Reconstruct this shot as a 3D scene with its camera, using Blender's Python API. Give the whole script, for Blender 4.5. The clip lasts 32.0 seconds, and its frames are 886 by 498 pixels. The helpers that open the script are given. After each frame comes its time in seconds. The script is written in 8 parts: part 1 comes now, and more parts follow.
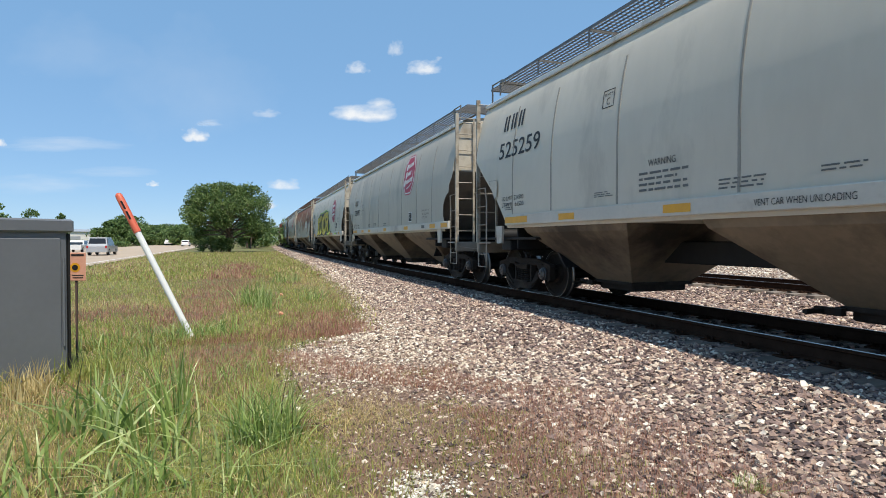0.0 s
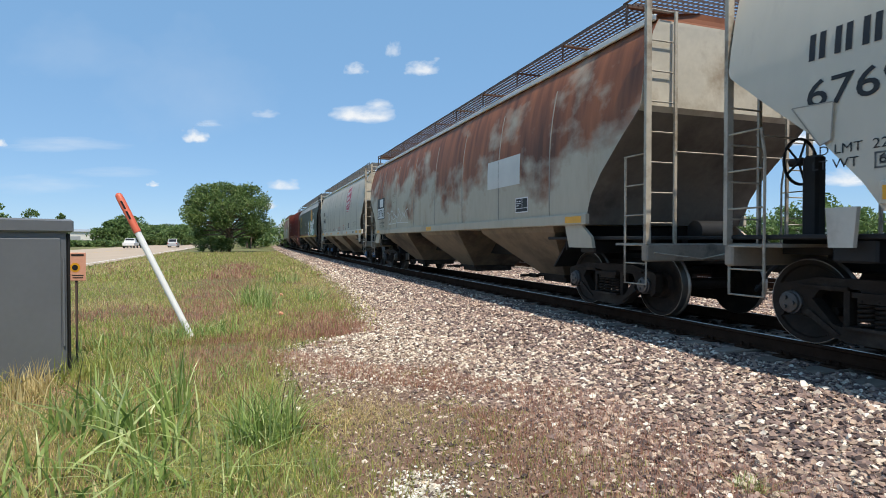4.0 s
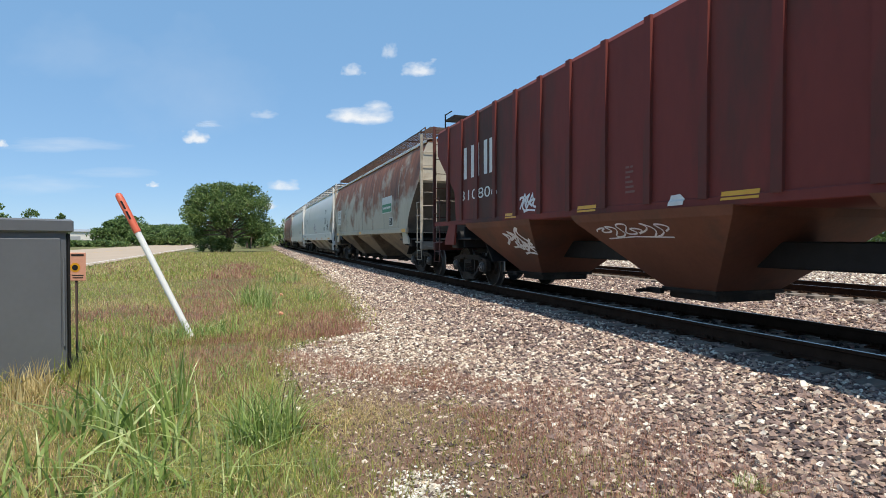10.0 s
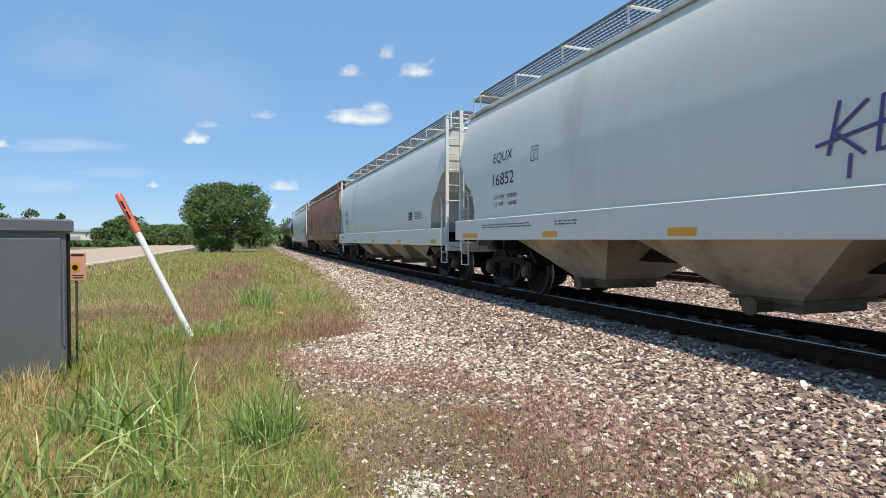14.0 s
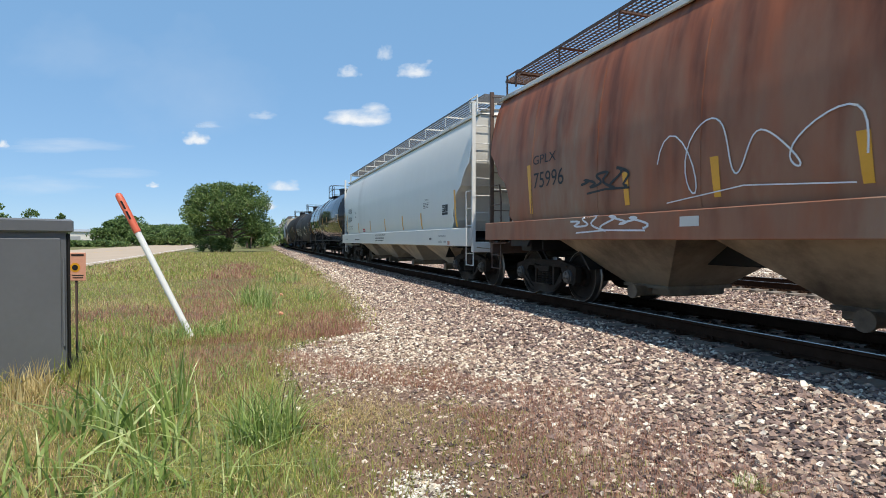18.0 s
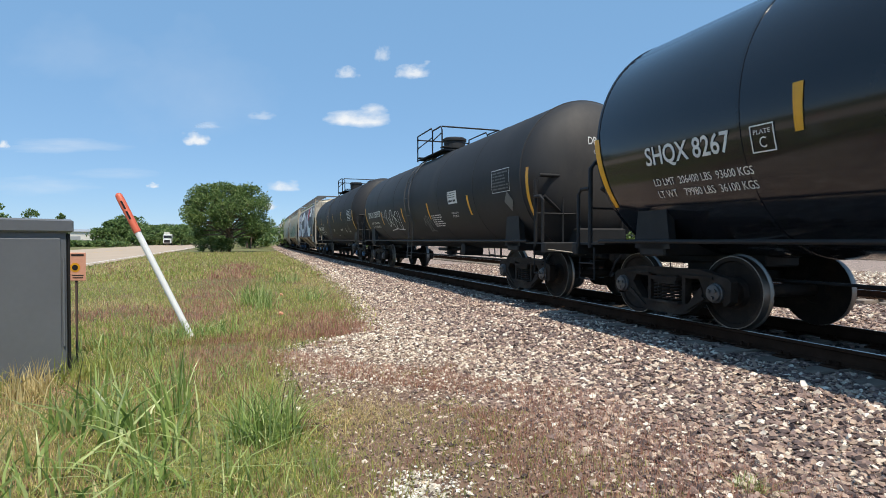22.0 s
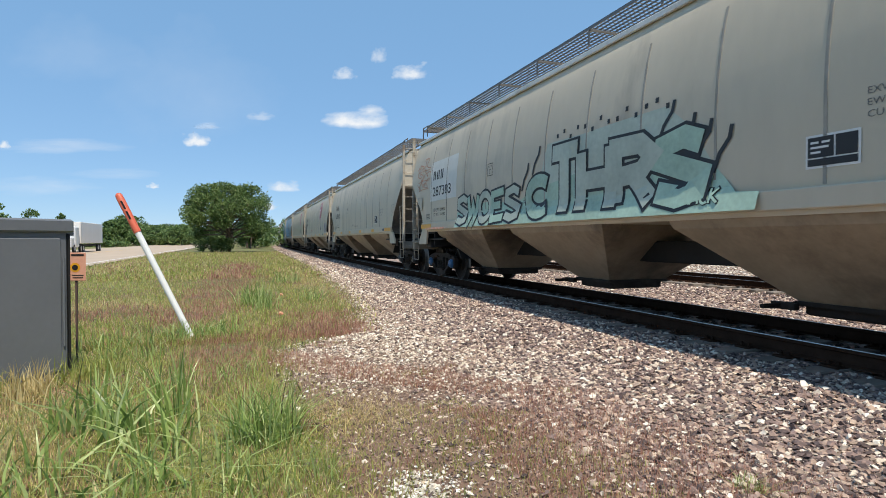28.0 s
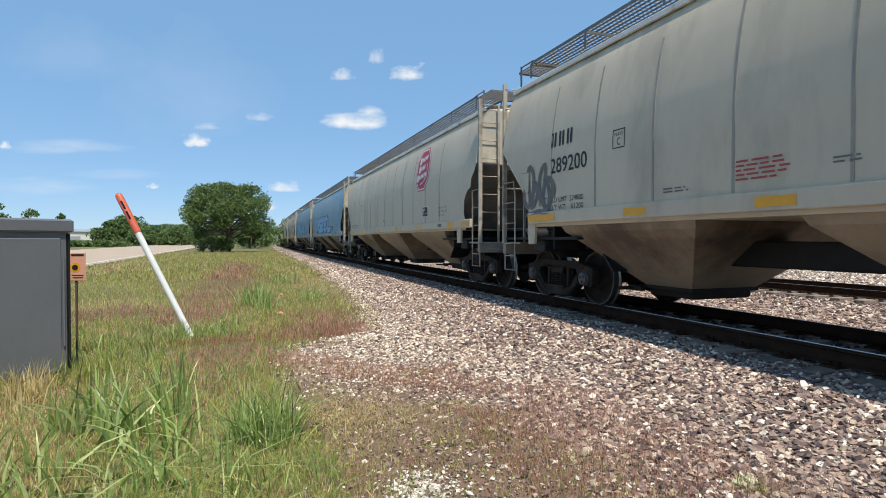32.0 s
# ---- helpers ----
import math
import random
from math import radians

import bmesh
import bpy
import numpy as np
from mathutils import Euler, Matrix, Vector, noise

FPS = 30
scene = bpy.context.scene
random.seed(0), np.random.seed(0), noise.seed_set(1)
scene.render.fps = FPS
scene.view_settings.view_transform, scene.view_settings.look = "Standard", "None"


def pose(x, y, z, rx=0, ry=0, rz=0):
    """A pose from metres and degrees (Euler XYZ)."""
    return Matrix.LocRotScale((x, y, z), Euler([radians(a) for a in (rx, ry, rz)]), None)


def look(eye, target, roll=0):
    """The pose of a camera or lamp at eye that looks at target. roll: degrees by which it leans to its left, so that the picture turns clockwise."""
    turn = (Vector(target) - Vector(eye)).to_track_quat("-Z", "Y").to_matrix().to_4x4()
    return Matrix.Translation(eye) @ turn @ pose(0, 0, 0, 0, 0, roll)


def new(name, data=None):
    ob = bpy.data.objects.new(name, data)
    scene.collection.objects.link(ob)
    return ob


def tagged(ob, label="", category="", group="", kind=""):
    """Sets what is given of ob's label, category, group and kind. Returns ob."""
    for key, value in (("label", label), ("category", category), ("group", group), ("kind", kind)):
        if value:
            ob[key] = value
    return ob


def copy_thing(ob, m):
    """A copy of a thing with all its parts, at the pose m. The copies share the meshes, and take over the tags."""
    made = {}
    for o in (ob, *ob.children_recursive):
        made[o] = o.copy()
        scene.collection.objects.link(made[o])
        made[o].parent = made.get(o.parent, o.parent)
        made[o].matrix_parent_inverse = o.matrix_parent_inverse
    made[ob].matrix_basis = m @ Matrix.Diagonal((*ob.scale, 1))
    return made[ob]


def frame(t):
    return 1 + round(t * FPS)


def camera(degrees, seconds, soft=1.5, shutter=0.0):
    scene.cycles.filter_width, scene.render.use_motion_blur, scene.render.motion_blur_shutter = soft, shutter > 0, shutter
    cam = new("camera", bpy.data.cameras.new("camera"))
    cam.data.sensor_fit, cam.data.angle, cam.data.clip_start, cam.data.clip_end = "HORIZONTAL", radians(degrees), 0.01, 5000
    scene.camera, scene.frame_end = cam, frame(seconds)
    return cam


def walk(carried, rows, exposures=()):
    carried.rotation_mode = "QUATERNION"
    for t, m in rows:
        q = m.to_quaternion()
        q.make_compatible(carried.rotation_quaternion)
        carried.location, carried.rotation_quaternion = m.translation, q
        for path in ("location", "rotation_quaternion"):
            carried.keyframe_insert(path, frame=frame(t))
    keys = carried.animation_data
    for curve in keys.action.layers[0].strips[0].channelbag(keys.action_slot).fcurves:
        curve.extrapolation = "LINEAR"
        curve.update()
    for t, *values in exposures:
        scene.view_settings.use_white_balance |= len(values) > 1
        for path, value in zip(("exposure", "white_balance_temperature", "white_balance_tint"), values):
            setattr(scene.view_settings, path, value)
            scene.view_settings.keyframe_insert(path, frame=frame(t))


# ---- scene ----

# ---------------------------------------------------------------- camera
# x runs across the track, y along it (away from the viewer), z up; the eye stands over the origin.
EYE = Vector((0.0, 0.0, 1.55))
YAW, PITCH = 19.9154, -0.918
cam = camera(77.08, 32.0, soft=0.9, shutter=0.03)
CAM_POSE = pose(*EYE, 90 + PITCH, 0, -YAW)
walk(cam, [(0.0, CAM_POSE), (32.0, CAM_POSE)])

# ---------------------------------------------------------------- light
SUN_EL, SUN_AZ = 64.0, 174.5          # degrees; azimuth clockwise from +y
world = bpy.data.worlds.new("sky")
scene.world = world
world.use_nodes = True
wn, wl = world.node_tree.nodes, world.node_tree.links
sky = wn.new("ShaderNodeTexSky")
sky.sky_type = "NISHITA"
sky.sun_disc = False
sky.sun_elevation = radians(SUN_EL)
sky.sun_rotation = radians(SUN_AZ)
sky.altitude = 1500
sky.air_density, sky.dust_density, sky.ozone_density = 0.9, 0.0, 0.8
veil = wn.new("ShaderNodeMix")          # light haze that evens out the sky's blue
veil.data_type = "RGBA"
veil.inputs["Factor"].default_value = 0.7
veil.inputs[7].default_value = (1.55, 3.16, 5.28, 1)
wl.new(sky.outputs[0], veil.inputs[6])
wl.new(veil.outputs[2], wn["Background"].inputs[0])
wn["Background"].inputs[1].default_value = 0.15
sun = new("sun", bpy.data.lights.new("sun", "SUN"))
sun.data.energy, sun.data.angle, sun.data.color = 5.0, radians(0.53), (1.0, 0.915, 0.78)
az, el = radians(SUN_AZ), radians(SUN_EL)
toward = Vector((math.sin(az) * math.cos(el), math.cos(az) * math.cos(el), math.sin(el)))
sun.matrix_world = look(toward * 50, (0, 0, 0))
scene.view_settings.exposure = 0.0

# ---------------------------------------------------------------- materials
def mat(name, base, rough=0.6, metal=0.0, var=0.12, scale=3.0, dirt=None, dirt_amt=0.0, bump=0.0, bump_scale=60.0,
        stretch=(1, 1, 1), spec=0.5, rand=0.0, per_island=0.0, coord="Object"):
    """A surface with colour noise at two scales, optional dirt or rust in patches, and fine relief."""
    m = bpy.data.materials.new(name)
    m.use_nodes = True
    n, l = m.node_tree.nodes, m.node_tree.links
    b = n["Principled BSDF"]
    b.inputs["Roughness"].default_value = rough
    b.inputs["Metallic"].default_value = metal
    b.inputs["Specular IOR Level"].default_value = spec
    tc = n.new("ShaderNodeTexCoord")
    mp = n.new("ShaderNodeMapping")
    mp.inputs["Scale"].default_value = stretch
    l.new(tc.outputs[coord], mp.inputs[0])
    n1 = n.new("ShaderNodeTexNoise")
    n1.inputs["Scale"].default_value = scale
    n1.inputs["Detail"].default_value = 6
    l.new(mp.outputs[0], n1.inputs["Vector"])
    n2 = n.new("ShaderNodeTexNoise")
    n2.inputs["Scale"].default_value = scale * 11
    n2.inputs["Detail"].default_value = 3
    l.new(mp.outputs[0], n2.inputs["Vector"])
    add = n.new("ShaderNodeMath")
    add.operation = "MULTIPLY_ADD"
    l.new(n2.outputs[0], add.inputs[0])
    add.inputs[1].default_value = 0.45
    l.new(n1.outputs[0], add.inputs[2])
    rng = n.new("ShaderNodeMapRange")
    rng.inputs["From Min"].default_value, rng.inputs["From Max"].default_value = 0.45, 1.0
    rng.inputs["To Min"].default_value, rng.inputs["To Max"].default_value = 1 - var, 1 + var
    l.new(add.outputs[0], rng.inputs["Value"])
    val = rng.outputs[0]
    if rand or per_island:
        src = n.new("ShaderNodeNewGeometry").outputs["Random Per Island"] if per_island else n.new("ShaderNodeObjectInfo").outputs["Random"]
        mr = n.new("ShaderNodeMapRange")
        a = per_island or rand
        mr.inputs["To Min"].default_value, mr.inputs["To Max"].default_value = 1 - a, 1 + a
        l.new(src, mr.inputs["Value"])
        mul = n.new("ShaderNodeMath")
        mul.operation = "MULTIPLY"
        l.new(val, mul.inputs[0])
        l.new(mr.outputs[0], mul.inputs[1])
        val = mul.outputs[0]
    col = n.new("ShaderNodeMix")
    col.data_type = "RGBA"
    col.blend_type = "MULTIPLY"
    col.inputs["Factor"].default_value = 1
    col.inputs[6].default_value = (*base, 1)
    comb = n.new("ShaderNodeCombineColor")
    for i in range(3):
        l.new(val, comb.inputs[i])
    l.new(comb.outputs[0], col.inputs[7])
    out = col.outputs[2]
    if dirt:
        n3 = n.new("ShaderNodeTexNoise")
        n3.inputs["Scale"].default_value = scale * 0.6
        n3.inputs["Detail"].default_value = 8
        n3.inputs["Roughness"].default_value = 0.65
        l.new(mp.outputs[0], n3.inputs["Vector"])
        r3 = n.new("ShaderNodeMapRange")
        r3.inputs["From Min"].default_value = 0.62 - dirt_amt * 0.35
        r3.inputs["From Max"].default_value = 0.75 - dirt_amt * 0.25
        r3.clamp = True
        l.new(n3.outputs[0], r3.inputs["Value"])
        mx = n.new("ShaderNodeMix")
        mx.data_type = "RGBA"
        l.new(r3.outputs[0], mx.inputs["Factor"])
        l.new(out, mx.inputs[6])
        mx.inputs[7].default_value = (*dirt, 1)
        out = mx.outputs[2]
    l.new(out, b.inputs["Base Color"])
    if bump:
        n4 = n.new("ShaderNodeTexNoise")
        n4.inputs["Scale"].default_value = bump_scale
        n4.inputs["Detail"].default_value = 4
        l.new(mp.outputs[0], n4.inputs["Vector"])
        bp = n.new("ShaderNodeBump")
        bp.inputs["Strength"].default_value = bump
        bp.inputs["Distance"].default_value = 0.02
        l.new(n4.outputs[0], bp.inputs["Height"])
        l.new(bp.outputs[0], b.inputs["Normal"])
    return m


M_GREY = mat("grey_car_paint", (0.575, 0.525, 0.435), 0.45, var=0.07, scale=0.6, dirt=(0.33, 0.30, 0.25), dirt_amt=0.25, stretch=(1, 1, 0.35), bump=0.03, bump_scale=1.5)
M_GREYDIRTY = mat("dirty_grey_car_paint", (0.465, 0.42, 0.345), 0.5, var=0.09, scale=0.6, dirt=(0.27, 0.245, 0.205), dirt_amt=0.35, stretch=(1, 1, 0.35), bump=0.03, bump_scale=1.5)
M_TAUPE = mat("taupe_car_paint", (0.53, 0.46, 0.35), 0.5, var=0.08, scale=0.6, dirt=(0.30, 0.26, 0.20), dirt_amt=0.3, stretch=(1, 1, 0.35), bump=0.03, bump_scale=1.5)
M_SILLGREY = mat("grey_sill_paint", (0.56, 0.52, 0.45), 0.45, var=0.08, scale=1.5, dirt=(0.35, 0.31, 0.26), dirt_amt=0.2)
M_WHITE = mat("white_car_paint", (0.67, 0.655, 0.61), 0.38, var=0.04, scale=0.5, dirt=(0.52, 0.49, 0.44), dirt_amt=0.2, stretch=(1, 1, 0.3), bump=0.04, bump_scale=1.2)
M_BLACKGREEN = mat("dark_grey_car_paint", (0.036, 0.042, 0.038), 0.4, var=0.1, scale=0.8, dirt=(0.06, 0.06, 0.055), dirt_amt=0.2)
M_BANDGREY = mat("dull_grey_car_paint", (0.26, 0.26, 0.25), 0.55, var=0.12, scale=0.8, dirt=(0.14, 0.13, 0.12), dirt_amt=0.3, stretch=(1, 1, 0.35))
M_OXIDE = mat("oxide_red_paint", (0.165, 0.027, 0.020), 0.75, var=0.15, scale=0.9, dirt=(0.07, 0.028, 0.02), dirt_amt=0.4, stretch=(1, 1, 0.3), bump=0.03, bump_scale=2)
M_BLUE = mat("blue_car_paint", (0.16, 0.30, 0.42), 0.5, var=0.12, scale=0.8, dirt=(0.3, 0.32, 0.33), dirt_amt=0.4)
M_TANK = mat("black_tank_paint", (0.016, 0.0165, 0.019), 0.68, var=0.3, scale=0.7, dirt=(0.04, 0.036, 0.034), dirt_amt=0.25, stretch=(1, 1, 0.4), bump=0.02, bump_scale=3)
M_TANKDARK = mat("dark_tank_paint", (0.012, 0.0127, 0.0155), 0.68, var=0.3, scale=0.7, dirt=(0.03, 0.03, 0.031), dirt_amt=0.2, stretch=(1, 1, 0.4), bump=0.02, bump_scale=3)
M_TANKGLOSS = mat("glossy_black_tank_paint", (0.012, 0.014, 0.019), 0.11, var=0.2, scale=0.7, bump=0.006, bump_scale=1.5)
M_UNDER = mat("hopper_underside", (0.21, 0.16, 0.108), 0.7, var=0.22, scale=1.0, dirt=(0.045, 0.034, 0.025), dirt_amt=0.5, bump=0.1, bump_scale=20)
M_UNDERTAN = mat("tan_hopper_underside", (0.31, 0.24, 0.165), 0.7, var=0.22, scale=1.0, dirt=(0.11, 0.08, 0.055), dirt_amt=0.45, bump=0.1, bump_scale=20)
M_TRUCK = mat("greasy_cast_steel", (0.026, 0.020, 0.016), 0.75, var=0.3, scale=4, dirt=(0.055, 0.045, 0.036), dirt_amt=0.3, bump=0.25, bump_scale=40, spec=0.2)
M_UNDERPALE = mat("pale_hopper_underside", (0.50, 0.44, 0.345), 0.65, var=0.2, scale=1.0, dirt=(0.22, 0.17, 0.12), dirt_amt=0.4, bump=0.08, bump_scale=20)
M_WHEEL = mat("wheel_steel", (0.022, 0.016, 0.0125), 0.7, 0.0, var=0.25, scale=5, dirt=(0.05, 0.034, 0.025), dirt_amt=0.3, spec=0.25)
M_TREAD = mat("polished_tread", (0.28, 0.26, 0.24), 0.45, 1.0, var=0.08, scale=8)
M_CAPBLUE = mat("blue_bearing_cap", (0.035, 0.12, 0.25), 0.45, var=0.2, scale=10)
M_CAPGREY = mat("grey_bearing_cap", (0.09, 0.088, 0.088), 0.45, 0.4, var=0.2, scale=10)
# Ladder iron, lighter than the black to imitate light caught on its rungs.
M_GREYIRON = mat("dark_grey_ironwork", (0.06, 0.06, 0.062), 0.55, var=0.25, scale=6)
M_BLACK = mat("black_ironwork", (0.016, 0.016, 0.017), 0.6, var=0.25, scale=6, spec=0.3)
M_YELLOW = mat("yellow_reflector", (0.75, 0.36, 0.02), 0.4, var=0.08, scale=6)
M_RAILTOP = mat("rail_steel", (0.5, 0.47, 0.43), 0.3, 1.0, var=0.08, scale=3)
M_RAIL = mat("rusty_rail_web", (0.045, 0.026, 0.018), 1.0, var=0.25, scale=6, bump=0.2, spec=0.0)
M_TIE = mat("weathered_tie", (0.24, 0.20, 0.165), 0.95, var=0.3, scale=3, stretch=(0.3, 3, 3), dirt=(0.10, 0.082, 0.068), dirt_amt=0.45, bump=0.5, bump_scale=25, rand=0.25)



def bed_material():
    """Crushed stone that gives way to brown earth at the viewer's edge."""
    m = mat("crushed_stone_bed", (0.27, 0.205, 0.17), 0.9, var=0.35, scale=9, bump=0.8, bump_scale=25)
    n, l = m.node_tree.nodes, m.node_tree.links
    b = n["Principled BSDF"]
    col = b.inputs["Base Color"].links[0].from_socket
    tc = n.new("ShaderNodeTexCoord")
    sep = n.new("ShaderNodeSeparateXYZ")
    l.new(tc.outputs["Object"], sep.inputs[0])
    nz = n.new("ShaderNodeTexNoise")
    nz.inputs["Scale"].default_value, nz.inputs["Detail"].default_value = 1.3, 6
    l.new(tc.outputs["Object"], nz.inputs["Vector"])
    def ramp(sock, lo, hi, a=0.0, z=1.0):
        r = n.new("ShaderNodeMapRange")
        r.inputs["From Min"].default_value, r.inputs["From Max"].default_value = lo, hi
        r.inputs["To Min"].default_value, r.inputs["To Max"].default_value = a, z
        l.new(sock, r.inputs["Value"])
        return r.outputs[0]
    def calc(op, a, c):
        q = n.new("ShaderNodeMath")
        q.operation = op
        for i, v in enumerate((a, c)):
            if isinstance(v, float):
                q.inputs[i].default_value = v
            else:
                l.new(v, q.inputs[i])
        return q.outputs[0]
    def blend(f, a, c):
        x = n.new("ShaderNodeMix")
        x.data_type = "RGBA"
        l.new(f, x.inputs["Factor"])
        l.new(a, x.inputs[6])
        x.inputs[7].default_value = (*c, 1)
        return x.outputs[2]
    wob = calc("MULTIPLY", calc("SUBTRACT", nz.outputs[0], 0.5), 2.4)
    earth = calc("MULTIPLY", ramp(calc("ADD", sep.outputs[0], wob), 1.9, 3.0, 1.0, 0.0), ramp(calc("ADD", sep.outputs[1], wob), 6.0, 7.6, 1.0, 0.0))
    # single stones, where they lie too far off to be built
    cells = n.new("ShaderNodeTexVoronoi")
    cells.inputs["Scale"].default_value = 17
    l.new(tc.outputs["Object"], cells.inputs["Vector"])
    tone = ramp(cells.outputs["Color"], 0.1, 0.9, 0.35, 1.75)
    mul = n.new("ShaderNodeMix")
    mul.data_type, mul.blend_type = "RGBA", "MULTIPLY"
    mul.inputs["Factor"].default_value = 1
    l.new(col, mul.inputs[6])
    grey = n.new("ShaderNodeCombineColor")
    for i in range(3):
        l.new(tone, grey.inputs[i])
    l.new(grey.outputs[0], mul.inputs[7])
    col = blend(earth, mul.outputs[2], (0.185, 0.112, 0.078))
    l.new(col, b.inputs["Base Color"])
    return m


M_BALLAST = bed_material()


def rust_material(name, paint, rust, lo, hi, low=-0.13, high=0.16, run=(0.5, 0.38, 0.62)):
    """Old paint that has rusted from the eaves down: rust in streaks, thickest high on the side."""
    m = mat(name, paint, 0.6, var=0.12, scale=0.8, dirt=(0.30, 0.22, 0.15), dirt_amt=0.25, stretch=(1, 1, 0.3), bump=0.06, bump_scale=8)
    n, l = m.node_tree.nodes, m.node_tree.links
    b = n["Principled BSDF"]
    old = b.inputs["Base Color"].links[0].from_socket
    tc = n.new("ShaderNodeTexCoord")
    sep = n.new("ShaderNodeSeparateXYZ")
    l.new(tc.outputs["Object"], sep.inputs[0])
    mp = n.new("ShaderNodeMapping")
    mp.inputs["Scale"].default_value = run
    l.new(tc.outputs["Object"], mp.inputs[0])
    nz = n.new("ShaderNodeTexNoise")
    nz.inputs["Scale"].default_value, nz.inputs["Detail"].default_value, nz.inputs["Roughness"].default_value = 1.9, 9, 0.55
    l.new(mp.outputs[0], nz.inputs["Vector"])
    up = n.new("ShaderNodeMapRange")
    up.inputs["From Min"].default_value, up.inputs["From Max"].default_value = 1.6, 3.9
    up.inputs["To Min"].default_value, up.inputs["To Max"].default_value = low, high
    l.new(sep.outputs[2], up.inputs["Value"])
    add = n.new("ShaderNodeMath")
    l.new(nz.outputs[0], add.inputs[0])
    l.new(up.outputs[0], add.inputs[1])
    r = n.new("ShaderNodeMapRange")
    r.inputs["From Min"].default_value, r.inputs["From Max"].default_value = lo, hi
    l.new(add.outputs[0], r.inputs["Value"])
    nz2 = n.new("ShaderNodeTexNoise")
    nz2.inputs["Scale"].default_value, nz2.inputs["Detail"].default_value = 1.6, 8
    streak = n.new("ShaderNodeMapping")
    streak.inputs["Scale"].default_value = (0.5, 2.4, 0.35)
    l.new(tc.outputs["Object"], streak.inputs[0])
    l.new(streak.outputs[0], nz2.inputs["Vector"])
    wide = n.new("ShaderNodeMapRange")
    wide.inputs["From Min"].default_value, wide.inputs["From Max"].default_value = 0.3, 0.7
    l.new(nz2.outputs[0], wide.inputs["Value"])
    rc = n.new("ShaderNodeMix")
    rc.data_type = "RGBA"
    l.new(wide.outputs[0], rc.inputs["Factor"])
    rc.inputs[6].default_value = (*[c * 0.45 for c in rust], 1)
    rc.inputs[7].default_value = (*[min(1, c * 1.5) for c in rust], 1)
    mx = n.new("ShaderNodeMix")
    mx.data_type = "RGBA"
    l.new(r.outputs[0], mx.inputs["Factor"])
    l.new(old, mx.inputs[6])
    l.new(rc.outputs[2], mx.inputs[7])
    l.new(mx.outputs[2], b.inputs["Base Color"])
    return m


M_RUST = rust_material("rust_streaked_grey_paint", (0.45, 0.40, 0.31), (0.225, 0.074, 0.026), 0.50, 0.68, -0.09, 0.28, (0.5, 0.42, 0.6))
M_BROWN = rust_material("faded_brown_paint", (0.29, 0.135, 0.078), (0.25, 0.072, 0.028), 0.38, 0.66, -0.10, 0.16, (0.5, 0.9, 0.3))
# Joint colour: the shadow in the plate seams, painted as darker grey.
M_SEAM = mat("seam_shadow_grey", (0.29, 0.27, 0.235), 0.7, var=0.2, scale=4)
M_INK = mat("black_stencil_ink", (0.018, 0.018, 0.02), 0.6, var=0.15, scale=8)
M_INKRED = mat("red_stencil_ink", (0.38, 0.05, 0.05), 0.6)
M_INKWHITE = mat("white_stencil_ink", (0.68, 0.68, 0.66), 0.6, var=0.08, scale=8)
M_INKFAINT = mat("worn_print", (0.17, 0.085, 0.07), 0.6)
M_INKGREY = mat("grey_stencil_ink", (0.14, 0.14, 0.135), 0.7)
M_GOLD = mat("yellow_lettering", (0.72, 0.45, 0.03), 0.5, var=0.1, scale=5)
M_EAVE = mat("pale_eave_metal", (0.72, 0.71, 0.68), 0.4, var=0.1, scale=2, dirt=(0.4, 0.36, 0.3), dirt_amt=0.25)
M_ENDDARK = mat("dark_slope_sheet", (0.15, 0.132, 0.112), 0.75, var=0.2, scale=1.2, dirt=(0.07, 0.06, 0.052), dirt_amt=0.4, bump=0.05, bump_scale=15)
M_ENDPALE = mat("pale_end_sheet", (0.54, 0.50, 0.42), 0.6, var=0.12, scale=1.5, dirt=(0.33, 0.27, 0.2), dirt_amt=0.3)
M_ENDIRON = mat("grimy_end_ironwork", (0.27, 0.235, 0.19), 0.65, var=0.2, scale=3, dirt=(0.09, 0.075, 0.06), dirt_amt=0.35)
M_STRIPE = mat("gold_stripe_paint", (0.46, 0.255, 0.03), 0.5, var=0.12, scale=3, dirt=(0.30, 0.2, 0.08), dirt_amt=0.3)
M_EMBRED = mat("red_emblem_paint", (0.42, 0.018, 0.05), 0.5, var=0.1, scale=3, dirt=(0.5, 0.3, 0.3), dirt_amt=0.12)
M_EMBORANGE = mat("orange_emblem_paint", (0.72, 0.28, 0.03), 0.5, var=0.08, scale=3)
M_PATCH = mat("white_patch_paint", (0.62, 0.61, 0.57), 0.6, var=0.06, scale=3)
M_SPYELLOW = mat("yellow_spray_paint", (0.66, 0.52, 0.04), 0.6, var=0.12, scale=2)
M_SPGREEN = mat("lime_spray_paint", (0.27, 0.50, 0.06), 0.6, var=0.12, scale=2)
M_SPDULL = mat("dull_yellow_spray", (0.50, 0.43, 0.17), 0.65, var=0.25, scale=1.5)
M_SPMIST = mat("greyish_mint_spray", (0.42, 0.47, 0.40), 0.65, var=0.2, scale=1.2)
M_SPPALE = mat("pale_mint_spray", (0.36, 0.50, 0.40), 0.65, var=0.25, scale=1.5)
M_SPMINT = mat("faded_mint_spray", (0.20, 0.36, 0.25), 0.6, var=0.2, scale=2)
M_SPTEAL = mat("teal_spray_paint", (0.24, 0.47, 0.37), 0.6, var=0.12, scale=2)
M_SPWHITE = mat("white_spray_paint", (0.76, 0.76, 0.77), 0.6, var=0.14, scale=2)
